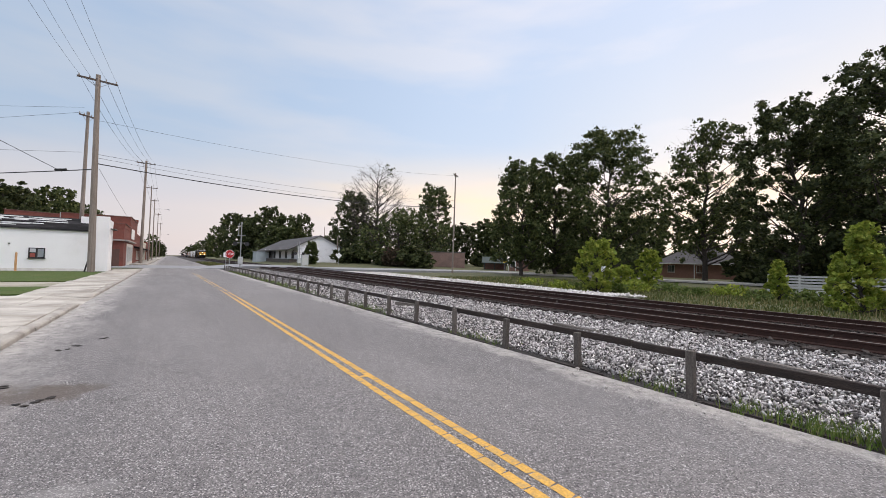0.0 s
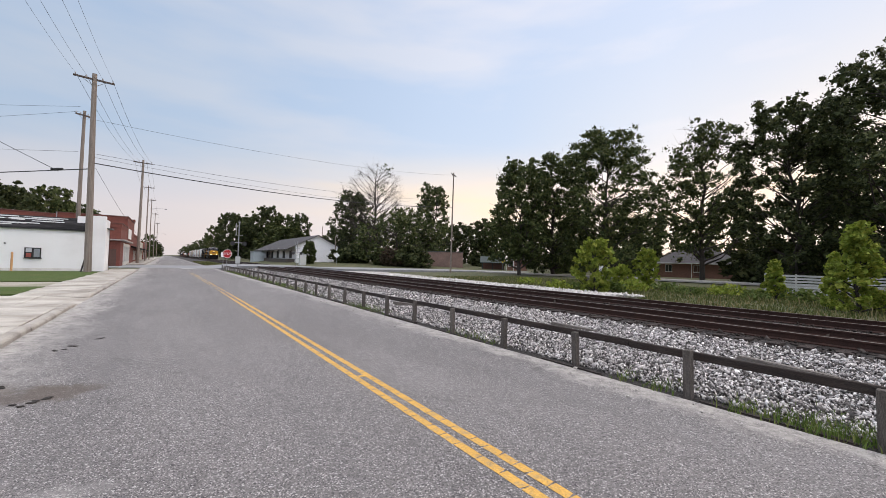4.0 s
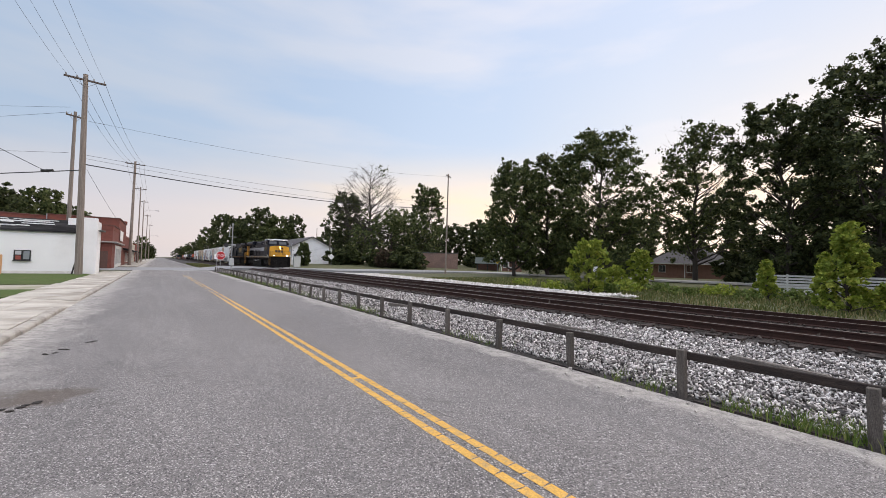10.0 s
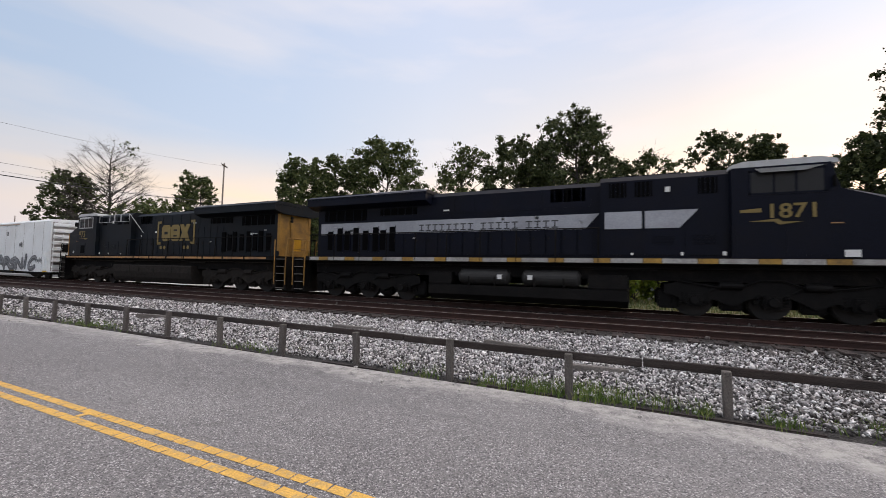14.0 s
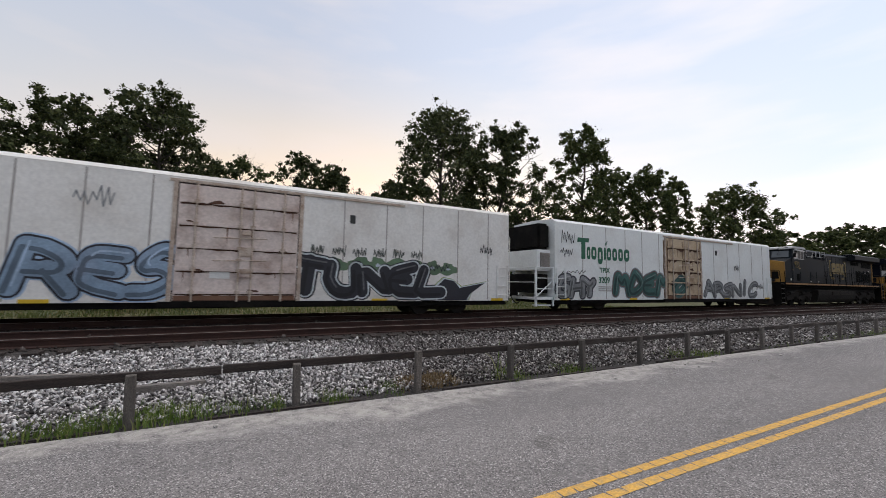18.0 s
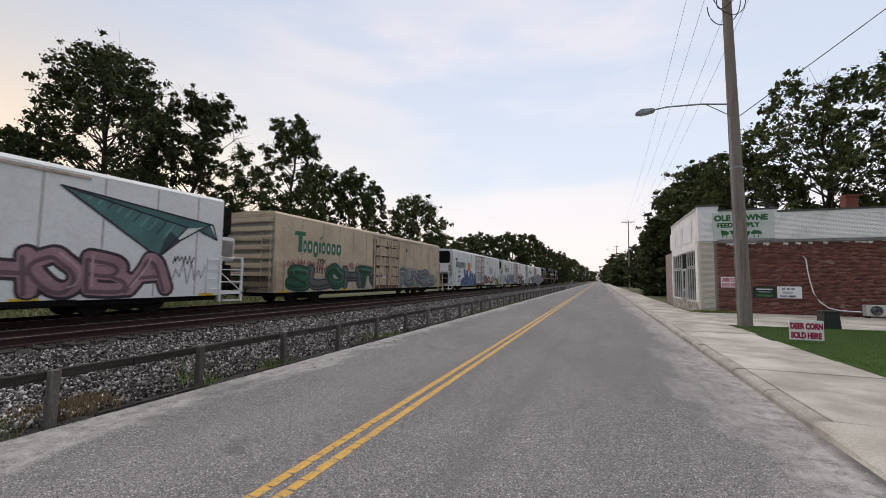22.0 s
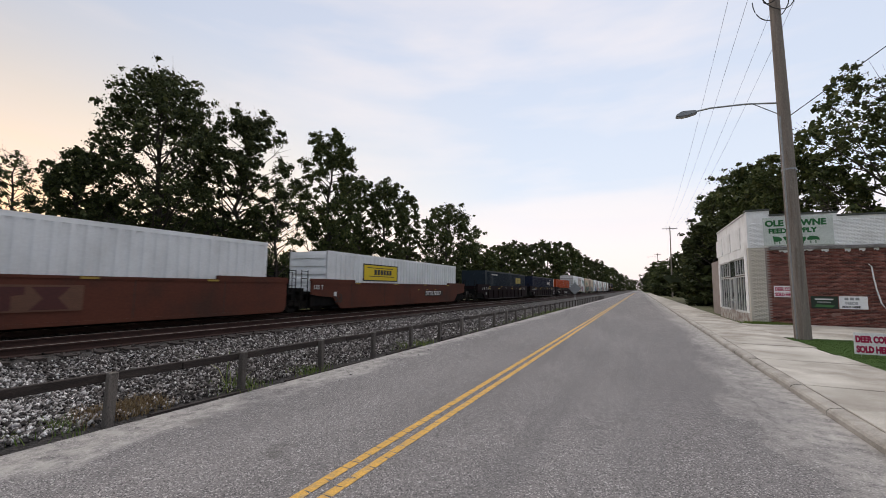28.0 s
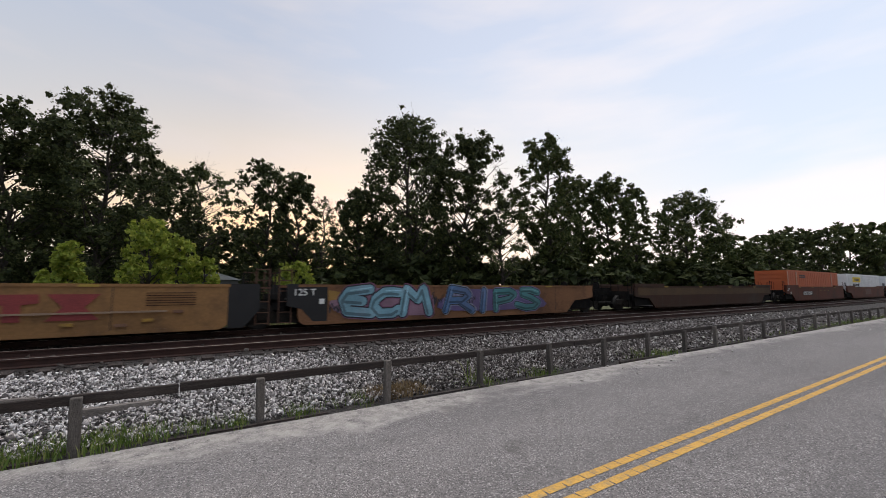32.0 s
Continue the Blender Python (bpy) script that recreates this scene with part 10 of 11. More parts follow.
for k in (-1.2, -0.5, 0.5, 1.2):
    wire_part(t1 + Vector((k, 0, -0.25)), t3 + Vector((k, 0, -0.25)), 0.9, 0.014)
    wire_part(t1 + Vector((k, 0, -0.25)), ts + Vector((k * 0.9, 0, -0.2)), 1.6, 0.008)
    wire_part(t3 + Vector((k, 0, -0.25)), t4 + Vector((k, 0, -0.25)), 0.7, 0.014)
    wire_part(ts + Vector((k, 0, -0.25)), tt + Vector((k, 0, -0.25)), 1.8, 0.007)
for a, b in ((t4, t5), (t5, t6), (t6, t7)):
    for k in (-0.9, 0.9):
        wire_part(a + Vector((k, 0, -0.25)), b + Vector((k, 0, -0.25)), 0.8, 0.014)
# heavy telephone cable and thinner wires across the street and the track, and off to the west
q = Vector((-5.3, 44.9, 9.3))
wire_part(q, (43.8, 61.2, 12.1), 1.0, 0.045)
wire_part(q + Vector((0, 0, 0.8)), (43.8, 61.2, 13.4), 0.9, 0.014)
wire_part(q + Vector((0, 0, 0.5)), (43.8, 61.2, 12.0), 0.9, 0.012)
wire_part(q + Vector((0, 0, 3.7)), (43.8, 61.2, 18.1), 0.9, 0.012)
wire_part(q + Vector((-0.2, 0, -0.5)), (-40, 71, 7.1), 0.2, 0.042)
wire_part((-7.9, 55.5, 12.1), (-49, 82.5, 13.1), 0.3, 0.014)
wire_part((-7.9, 55.5, 16.3), (-50, 82.5, 12.0), 0.3, 0.014)
wire_part((-7.9, 55.5, 16.8), (-50, 82.5, 17.2), 0.4, 0.012)
wire_part((-7.5, 44.9, 8.3), (-24.5, 40.4, 17.3), 0.1, 0.022)
wire_part((-5.2, 44.9, 8.9), (-4.5, 90, 5.5), 0.3, 0.014)
wire_part((-4.9, -18.0, 7.9), (-25.7, -18.2, 23.6), 0.1, 0.016)
bm = nb()
rod(bm, (-8.3, 47.0, 8.72), (-7.5, 46.4, 8.75), 0.09, seg=8)
part("cable_splice", bm, wire_black, wires, "black cable splice case")


stop_red = plain("stop_sign_red", (0.50, 0.02, 0.025))


def stop_sign(x, y, z0):
    s = thing("stop_sign", (x, y, z0), "red octagonal stop sign on a steel post at the crossing", "sign")
    part("post", rod(nb(), (0, 0, -0.5), (0, 0, 2.6), 0.035, seg=8), metal_grey, s)
    m = pose(0, 0, 1.95, 0, 0, 8)
    for r, c, d in ((0.56, sign_white, 0.0), (0.515, stop_red, -0.006)):
        bm = nb()
        v = [bm.verts.new(m @ Vector((r * math.cos(math.pi / 8 + k * math.pi / 4), -0.05 + d, r * math.sin(math.pi / 8 + k * math.pi / 4)))) for k in range(8)]
        bm.faces.new(v)
        part("plate", bm, c, s)
    lettering("stop_text", "STOP", 0.40, sign_white, m @ south_face(0, -0.064, -0.13), s, align="CENTER")


stop_sign(6.35, 57.0, 0.1)
s = thing("notice_sign", (8.0, 77.0, 0.3), "small white notice sign on a post by the crossing", "sign")
part("post", rod(nb(), (0, 0, -0.4), (0, 0, 2.0), 0.035, seg=8), metal_grey, s)
part("plate", box(nb(), -0.35, 0.35, -0.06, -0.045, 1.3, 2.1), sign_white, s)


def crossing_signal(x, y, z0, h, lab):
    s = thing("crossing_signal", (x, y, z0), lab, "signal", "crossing signals")
    part("mast", rod(nb(), (0, 0, -0.4), (0, 0, h), 0.075, seg=10), metal_grey, s)
    part("crossarm", box(nb(), -0.9, 0.9, -0.06, 0.06, h * 0.55, h * 0.55 + 0.08), metal_grey, s)
    for k in (-0.75, 0.75):
        bm = nb()
        rod(bm, (k, -0.05, h * 0.55 - 0.1), (k, -0.12, h * 0.55 - 0.1), 0.30, seg=16)
        part("lamp_disc", bm, frame_black, s)
    part("upper_arm", box(nb(), -0.55, 0.55, -0.05, 0.05, h * 0.72, h * 0.72 + 0.07), metal_grey, s)
    part("whistle_post", rod(nb(), (-0.35, 0, h * 0.72), (-0.35, 0, h * 1.0), 0.06, seg=8), metal_grey, s)
    part("control_box", box(nb(), -0.3, 0.3, -0.2, 0.2, 0.5, 1.5, 0.03), plain("relay_grey", (0.55, 0.57, 0.56)), s)
    part("bell", rod(nb(), (0, 0, h), (0, 0, h + 0.2), 0.14, seg=12), metal_grey, s)
    return s


crossing_signal(8.4, 63.2, 0.25, 6.2, "grey crossing signal mast with lamps and cabinet")
crossing_signal(21.5, 82.5, 0.3, 4.6, "grey crossing signal with gate arm beyond the track")
w = thing("warning_sign", pose(33.0, 92.0, 0.7, 0, 0, -20), "white diamond sign on a post by the far lane", "sign")
part("post", rod(nb(), (0, 0, -0.4), (0, 0, 2.2), 0.04, seg=8), metal_grey, w)
part("plate", box(nb(), -0.5, 0.5, -0.06, -0.045, -0.5, 0.5, 0, Matrix.Translation((0, 0, 2.0)) @ pose(0, 0, 0, 0, 45, 0)), sign_white, w)
w = thing("warning_sign", pose(7.6, -55.0, 0.0, 0, 0, 180), "grey back of a diamond sign on a post by the fence", "sign")
part("post", rod(nb(), (0, 0, -0.2), (0, 0, 1.9), 0.04, seg=8), metal_grey, w)
part("plate", box(nb(), -0.55, 0.55, -0.06, -0.045, -0.55, 0.55, 0, Matrix.Translation((0, 0, 1.75)) @ pose(0, 0, 0, 0, 45, 0)), metal_grey, w)
w = thing("yard_sign", (-15.5, -100.0, 0.0), "small white sign on a post by the woods", "sign")
part("post", rod(nb(), (0, 0, -0.2), (0, 0, 1.2), 0.04, seg=8), metal_grey, w)
part("plate", box(nb(), -0.4, 0.4, 0.045, 0.06, 0.5, 1.5), sign_white, w)
w = thing("yard_sign", (29.5, 19.8, -0.2), "small white board on posts among bushes", "sign")
part("post", rod(nb(), (0, 0.03, -0.2), (0, 0.03, 2.0), 0.04, seg=8), metal_grey, w)
part("plate", box(nb(), -0.35, 0.35, -0.03, -0.01, 1.5, 2.0, 0, pose(0, 0, 0, 0, 0, -58)), sign_white, w)
# plastic guard and small post at the foot of the near pole of the white building
part("pole_guard", rod(nb(), (-0.45, 0.2, 0.1), (-0.1, 0.1, 1.8), 0.06, seg=8), frame_black, P1)

# ---- trees and plants ----
bark = mat("bark", (0.060, 0.050, 0.042), (0.040, 0.034, 0.030), 0.95, 0, 2.0, 25.0, 0.6, stretch=(4, 4, 1), fine_amt=0.3)
leaf_dark = island_mat("oak_leaves", [(0.0, (0.022, 0.031, 0.012)), (0.45, (0.042, 0.056, 0.020)), (0.8, (0.070, 0.086, 0.030)), (1.0, (0.11, 0.12, 0.048))], 0.7, 5.0, 0.25, 0.15)
leaf_mid = island_mat("broad_leaves", [(0.0, (0.028, 0.042, 0.014)), (0.45, (0.055, 0.075, 0.024)), (0.8, (0.090, 0.110, 0.035)), (1.0, (0.135, 0.145, 0.055))], 0.7, 5.0, 0.25, 0.18)
leaf_light = island_mat("young_leaves", [(0.0, (0.13, 0.185, 0.028)), (0.5, (0.23, 0.30, 0.046)), (1.0, (0.37, 0.39, 0.075))], 0.65, 5.0, 0.25, 0.40)
leaf_weed = island_mat("weed_leaves", [(0.0, (0.060, 0.095, 0.022)), (0.5, (0.105, 0.150, 0.038)), (1.0, (0.17, 0.20, 0.06))], 0.7, 5.0, 0.25, 0.3)
leaf_brown = island_mat("dry_leaves", [(0.0, (0.030, 0.027, 0.015)), (0.5, (0.051, 0.039, 0.024)), (1.0, (0.078, 0.051, 0.033))], 0.8, 5.0, 0.25, 0.2)


def cone_mesh(segs):
    """Tapered limbs as one mesh: segs of (a, b, ra, rb)."""
    V, F = [], []
    k = 5
    for a, b, ra, rb in segs:
        d = (b - a)
        ln = np.linalg.norm(d)
        if ln < 1e-4:
            continue
        d = d / ln
        u = np.cross(d, (0.31, 0.95, 0.05))
        u = u / np.linalg.norm(u)
        w = np.cross(d, u)
        o = len(V) * 0 + sum(len(x) for x in V)
        ang = np.arange(k) * 2 * np.pi / k
        ring = np.cos(ang)[:, None] * u + np.sin(ang)[:, None] * w
        V.append(np.concatenate([a + ring * ra, b + ring * rb]))
        i = np.arange(k)
        F.append(np.stack([o + i, o + (i + 1) % k, o + k + (i + 1) % k, o + k + i], 1))
    return np.concatenate(V), np.concatenate(F)


def tree_meshes(seed, h, r, base=0.16, n_limbs=62, leaves=12000, leaf=0.34, shape="round", clump=0.22, bare=0.0, lobes=0.16, twigs=4):
    """Limbs and leaves of one tree. The crown is a heap of leaf clumps round the limb ends; shape: round, tall, cone, spread."""
    g = np.random.default_rng(seed)
    segs = []
    top = np.array([g.normal(0, 0.02) * h, g.normal(0, 0.02) * h, h * 0.93])
    n = 8
    trunk = [np.array([0, 0, -0.4])]
    for i in range(1, n + 1):
        t = i / n
        trunk.append(top * t + np.array([g.normal(0, 0.014) * h, g.normal(0, 0.014) * h, 0]) * (t < 1))
    tr0 = 0.015 * h + 0.05
    for i in range(n):
        segs.append((trunk[i], trunk[i + 1], tr0 * (1 - 0.88 * i / n), tr0 * (1 - 0.88 * (i + 1) / n)))
    ph = g.uniform(0, 6.28, 4)

    def width(t):
        if shape == "cone":
            w = 1.0 - 0.80 * max(0.0, t - 0.15) / 0.85
        elif shape == "tall":
            w = min(1.0, 0.72 + 0.6 * t) if t < 0.5 else math.sqrt(max(0.02, 1 - ((t - 0.5) / 0.56) ** 2))
        elif shape == "spread":
            w = 0.80 + 0.2 * math.sin(math.pi * t) if t < 0.7 else math.sqrt(max(0.03, 1 - ((t - 0.45) / 0.58) ** 2))
        else:
            w = min(1.0, 0.62 + 1.0 * t) if t < 0.40 else math.sqrt(max(0.05, 1 - ((t - 0.40) / 0.66) ** 2))
        return w

    cents, rads = [], []
    for i in range(n_limbs):
        t = ((i + 0.5) / n_limbs) ** 0.9
        az = i * 2.399 + g.uniform(-0.35, 0.35)
        lob = 1 + lobes * math.sin(2 * az + ph[0] + 2.2 * t) + lobes * 0.8 * math.sin(3 * az + ph[1] - 3 * t)
        rc = r * clump * g.uniform(0.8, 1.4)
        rad = max(0.0, r * 1.12 * width(t) * lob * g.uniform(0.78, 1.0) ** 0.8 - rc * 0.45)
        z = h * (base + (1 - base) * t) - rc * 0.55 * t
        c = np.array([math.cos(az) * rad, math.sin(az) * rad, max(z, h * base * 0.8)])
        k0 = max(0.06, (c[2] - rad * 0.75) / h)
        k = min(n - 1, int(k0 / 0.93 * n))
        a = trunk[k] + (trunk[k + 1] - trunk[k]) * (k0 / 0.93 * n - k)
        mid = (a + c) / 2 + g.normal(0, 0.07, 3) * rad + np.array([0, 0, -0.04 * rad])
        r0 = max(0.03, tr0 * (1 - 0.8 * k0) * 0.42)
        segs += [(a, mid, r0, r0 * 0.62), (mid, c, r0 * 0.62, r0 * 0.2)]
        for _ in range(twigs):
            w = c + g.normal(0, 0.62, 3) * rc
            segs.append((mid + (c - mid) * g.uniform(0.3, 1), w, r0 * 0.3, r0 * 0.06))
        if g.random() < bare:
            for _ in range(5):
                w = c + g.normal(0, 0.9, 3) * rc
                segs.append((c + (mid - c) * g.uniform(0, 0.6), w, r0 * 0.25, r0 * 0.05))
            continue
        cents.append(c), rads.append(rc)
        for _ in range(6):
            d = g.normal(0, 1, 3)
            d = d / np.linalg.norm(d) * rc * g.uniform(0.7, 1.2)
            cents.append(c + d), rads.append(rc * g.uniform(0.32, 0.6))
        for f in (g.uniform(0.50, 0.85), g.uniform(0.10, 0.50)):
            if g.random() < 0.45 + 0.4 * (t < 0.35):
                cents.append(c * (f, f, 1) + np.array([0, 0, -rc * g.uniform(0, 0.8)])), rads.append(rc * g.uniform(0.6, 0.95))
    cents.append(top - np.array([0, 0, 0.015 * h])), rads.append(r * clump * 0.75)
    c, rr = np.array(cents), np.array(rads)
    w = rr ** 2
    idx = g.choice(len(c), leaves, p=w / w.sum())
    off = g.normal(0, 1, (leaves, 3))
    off = off / np.linalg.norm(off, axis=1)[:, None] * (g.random(leaves) ** 0.45)[:, None]
    core = g.random(leaves) < (0.30 if bare < 0.5 else 0.08)
    off *= np.where(core, 0.60, 1.0)[:, None]
    P = c[idx] + off * rr[idx][:, None] * (1, 1, 0.8) * g.uniform(0.82, 1.03, leaves)[:, None]
    P[:, 2] = np.where(P[:, 2] > h, h - g.random(leaves) * 0.3, P[:, 2])
    keep = P[:, 2] > min(0.25, h * base)
    P, core = P[keep], core[keep]
    m = len(P)
    u = g.normal(0, 1, (m, 3))
    u /= np.linalg.norm(u, axis=1)[:, None]
    v = np.cross(u, g.normal(0, 1, (m, 3)))
    v /= np.linalg.norm(v, axis=1)[:, None]
    s = (leaf * g.uniform(0.65, 1.35, m) * np.where(core, 2.1, 0.92))[:, None]
    q = np.stack([P - u * s * 0.5, P + v * s * 0.36, P + u * s * 0.5, P - v * s * 0.36], 1).reshape(-1, 3)
    f = np.arange(m * 4).reshape(-1, 4)
    return cone_mesh(segs), (q, f)


def plant_tree(x, y, h, r, seed, label, leafm=None, barkm=None, z=None, group="trees", name="tree", **kw):
    (tv, tf), (lv, lf) = tree_meshes(seed, h, r, **kw)
    t = thing(name, pose(x, y, float(ground_z(x, y)) if z is None else z), label, "tree" if name == "tree" else name, group)
    raw_part("trunk", tv, tf, barkm or bark, t, smooth=True)
    raw_part("crown", lv, lf, leafm or leaf_dark, t)
    return t


def polar(az, d):
    return d * math.sin(radians(az)), d * math.cos(radians(az))


def top_h(d, el):
    return 1.72 + d * math.tan(radians(el)) + 0.2


OAK = "tall dark green broadleaf tree in full leaf against the evening sky"
# az, distance, elevation of the top, crown half-width in degrees, seed, options
MAIN = [
    (24.8, 118, 12.9, 3.6, 1, dict(shape="round", bare=0.90, leaves=520, n_limbs=84, clump=0.2, base=0.22, twigs=9), "thin half-dead tree with bare upper branches", leaf_mid),
    (21.5, 128, 8.8, 2.3, 2, dict(shape="tall", leaves=9000, base=0.03), OAK, None),
    (32.8, 122, 10.3, 2.5, 3, dict(shape="round", leaves=9000, base=0.05), OAK, leaf_mid),
    (28.0, 112, 6.8, 4.6, 4, dict(shape="spread", leaves=7000, base=0.02, bare=0.2, n_limbs=70, clump=0.17, lobes=0.3), "low spreading dark tree with drooping branches", leaf_mid),
    (45.2, 72, 14.4, 3.6, 5, dict(shape="tall", leaves=14000, base=0.13), OAK, leaf_mid),
    (49.8, 78, 15.2, 3.4, 6, dict(shape="tall", leaves=13000, base=0.06), OAK, leaf_mid),
    (56.4, 74, 17.6, 5.4, 7, dict(shape="round", leaves=20000, base=0.05, n_limbs=60), OAK, leaf_mid),
    (67.2, 76, 17.2, 4.2, 8, dict(shape="round", leaves=8500, base=0.18, bare=0.28), "tall tree with an airy crown and bare lower trunk", leaf_mid),
    (75.8, 70, 18.2, 4.8, 9, dict(shape="tall", leaves=18000, base=0.06, n_limbs=60), OAK, None),
    (82.6, 68, 21.0, 5.4, 10, dict(shape="round", leaves=20000, base=0.08, n_limbs=76, clump=0.20, bare=0.06, lobes=0.18), OAK, None),
    (88.2, 84, 14.6, 3.6, 11, dict(shape="round", leaves=9000, base=0.1, bare=0.1), OAK, None),
    (92.2, 88, 15.7, 2.7, 12, dict(shape="round", leaves=3600, base=0.25, bare=0.42), "slender airy tree with gaps in its crown", leaf_mid),
    (99.2, 76, 16.6, 3.2, 13, dict(shape="round", leaves=8000, base=0.04, lobes=0.25), "dark pointed tree in full leaf", None),
    (103.2, 78, 15.4, 2.8, 14, dict(shape="round", leaves=7500, base=0.06, bare=0.08), OAK, None),
    (106.5, 84, 12.8, 1.8, 15, dict(shape="round", leaves=1800, base=0.3, bare=0.7), "thin tree with sparse leaves", leaf_mid),
    (111.4, 66, 14.0, 3.4, 16, dict(shape="round", leaves=10000, base=0.06, bare=0.08), OAK, None),
    (118.4, 62, 23.8, 6.6, 17, dict(shape="round", leaves=19000, base=0.08, n_limbs=80, clump=0.185, bare=0.08, lobes=0.22), "great dark oak with a broken outline", None),
    (127.2, 60, 21.8, 4.8, 18, dict(shape="round", leaves=16000, base=0.12, n_limbs=72, clump=0.19, bare=0.10, lobes=0.22), "great dark oak with a broken outline", None),
    (131.6, 58, 13.6, 2.6, 19, dict(shape="spread", leaves=3000, base=0.25, bare=0.7), "sparse tree with bare spreading branches", leaf_mid),
    (138.0, 68, 20.6, 4.1, 20, dict(shape="tall", leaves=18000, base=0.03, n_limbs=60), OAK, leaf_mid),
    (146.0, 82, 14.9, 2.7, 21, dict(shape="round", leaves=12000, base=0.05, bare=0.08), OAK, leaf_mid),
    (142.4, 84, 14.6, 2.2, 27, dict(shape="tall", leaves=9000, base=0.06), OAK, leaf_mid),
    (149.0, 95, 13.2, 1.7, 22, dict(shape="round", leaves=8000, base=0.05), OAK, leaf_mid),
    (154.8, 98, 11.6, 3.6, 23, dict(shape="round", leaves=13000, base=0.03), OAK, leaf_mid),
    (-164.6, 54, 15.0, 4.4, 40, dict(shape="round", leaves=12000, base=0.05), "broad green tree behind the feed store", leaf_mid),
    (-157.6, 50, 21.0, 5.8, 41, dict(shape="round", leaves=7000, base=0.20, n_limbs=66, clump=0.165, bare=0.24, lobes=0.36, twigs=5), "tall airy tree behind the feed store", leaf_mid),
    (-149.6, 52, 21.0, 6.0, 42, dict(shape="round", leaves=7500, base=0.12, n_limbs=64, clump=0.17, bare=0.2, lobes=0.3, twigs=5), "tall airy tree behind the feed store", leaf_mid),
    (-142.0, 56, 20.0, 6.0, 46, dict(shape="round", leaves=6500, base=0.12, n_limbs=60, clump=0.17, bare=0.2, lobes=0.3, twigs=5), "tall airy tree behind the feed store", leaf_mid),
    (-168.2, 66, 14.3, 3.8, 43, dict(shape="round", leaves=13000, base=0.02), "dense green roadside tree", leaf_mid),
    (-170.9, 74, 11.6, 3.2, 44, dict(shape="round", leaves=13000, base=0.02), "dense green roadside tree", leaf_mid),
    (-172.6, 96, 7.4, 2.0, 45, dict(shape="round", leaves=10000, base=0.02), "dense green roadside tree", leaf_mid),
]
for az, d, el, hw, seed, kw, lab, lm in MAIN:
    x, y = polar(az, d)
    kw = dict(kw)
    kw["leaf"] = 0.155 + d * 0.0018
    if kw.get("bare", 0) < 0.5:
        kw["leaves"] = int(kw["leaves"] * 1.55)
        kw["clump"] = kw.get("clump", 0.22) + 0.035
    if 70 < az < 130 and kw.get("bare", 0) < 0.3:
        kw["leaves"] = int(kw["leaves"] * 1.12)
        kw["leaf"] *= 1.04
    plant_tree(x, y, top_h(d, el), d * math.tan(radians(hw)) * 1.08, seed, lab, lm, **kw)

# woods: shared trees set out in belts
PROTO = []
for k in range(5):
    t = plant_tree(0, 0, 16, 5.0, 60 + k, "dark green woodland tree in a dense belt", leaf_dark if k % 2 else leaf_mid, z=-40, group="woodland trees", leaves=8000, leaf=0.43, base=0.02, n_limbs=46, twigs=1, shape=("round", "tall", "round", "spread", "tall")[k])
    PROTO.append(t)
BUSH = []
for k in range(3):
    t = plant_tree(0, 0, 4.0, 2.3, 80 + k, "dense green understorey bush below the trees", leaf_dark, z=-40, group="understorey bushes", name="bush", leaves=1500, leaf=0.44, base=0.0, n_limbs=16, twigs=1, clump=0.3)
    BUSH.append(t)
wr = random.Random(12)
used = set()


def place(protos, x, y, hgt, base_h, seed_k=None, wide=1.0):
    p = protos[seed_k if seed_k is not None else wr.randrange(len(protos))]
    s = hgt / base_h
    m = Matrix.Translation((x, y, float(ground_z(x, y)) - 0.1)) @ pose(0, 0, 0, 0, 0, wr.uniform(0, 360))
    if p.name not in used:
        used.add(p.name)
        p.matrix_basis = m @ Matrix.Diagonal((s * wide, s * wide, s, 1))
        return p
    c = copy_thing(p, m)
    c.scale = (s * wide, s * wide, s)
    return c


def belt(points, jit=2.0):
    for az, d, el, hw in points:
        x, y = polar(az, d)
        place(PROTO, x + wr.uniform(-jit, jit), y + wr.uniform(-jit, jit), top_h(d, el) - float(ground_z(x, y)), 16.0, None, max(0.6, d * math.tan(radians(hw)) / 5.0 * 16.0 / max(6, top_h(d, el))))


# east woods towards the south, falling towards the end of the street
belt([(158.5, 120, 6.2, 3), (161.5, 130, 6.0, 2.6), (163.8, 175, 6.5, 2.4), (166.3, 190, 6.2, 2.2), (168.3, 205, 6.6, 2.0), (170.4, 215, 6.4, 1.9), (172.0, 240, 5.3, 1.7), (173.3, 265, 4.5, 1.5),
      (174.5, 300, 3.9, 1.3), (175.5, 340, 3.3, 1.2), (176.3, 400, 2.9, 1.0), (177.0, 470, 2.6, 0.9), (177.7, 560, 2.1, 0.8), (178.3, 680, 1.7, 0.7), (178.9, 800, 1.3, 0.6), (179.5, 900, 1.2, 0.6), (160, 108, 4.5, 2.5), (153, 88, 4.0, 3)])
# west side of the street, going south
belt([(-174.9, 125, 4.6, 1.9), (-176.8, 150, 3.0, 1.6), (-177.4, 190, 3.6, 1.6), (-178.0, 250, 2.8, 1.3), (-178.5, 330, 2.2, 1.1), (-178.9, 430, 1.8, 0.9), (-179.3, 560, 1.5, 0.8), (-170.5, 58, 8.5, 4.0), (-171.2, 80, 7.6, 2.6), (-166.0, 62, 12.0, 4.0)])
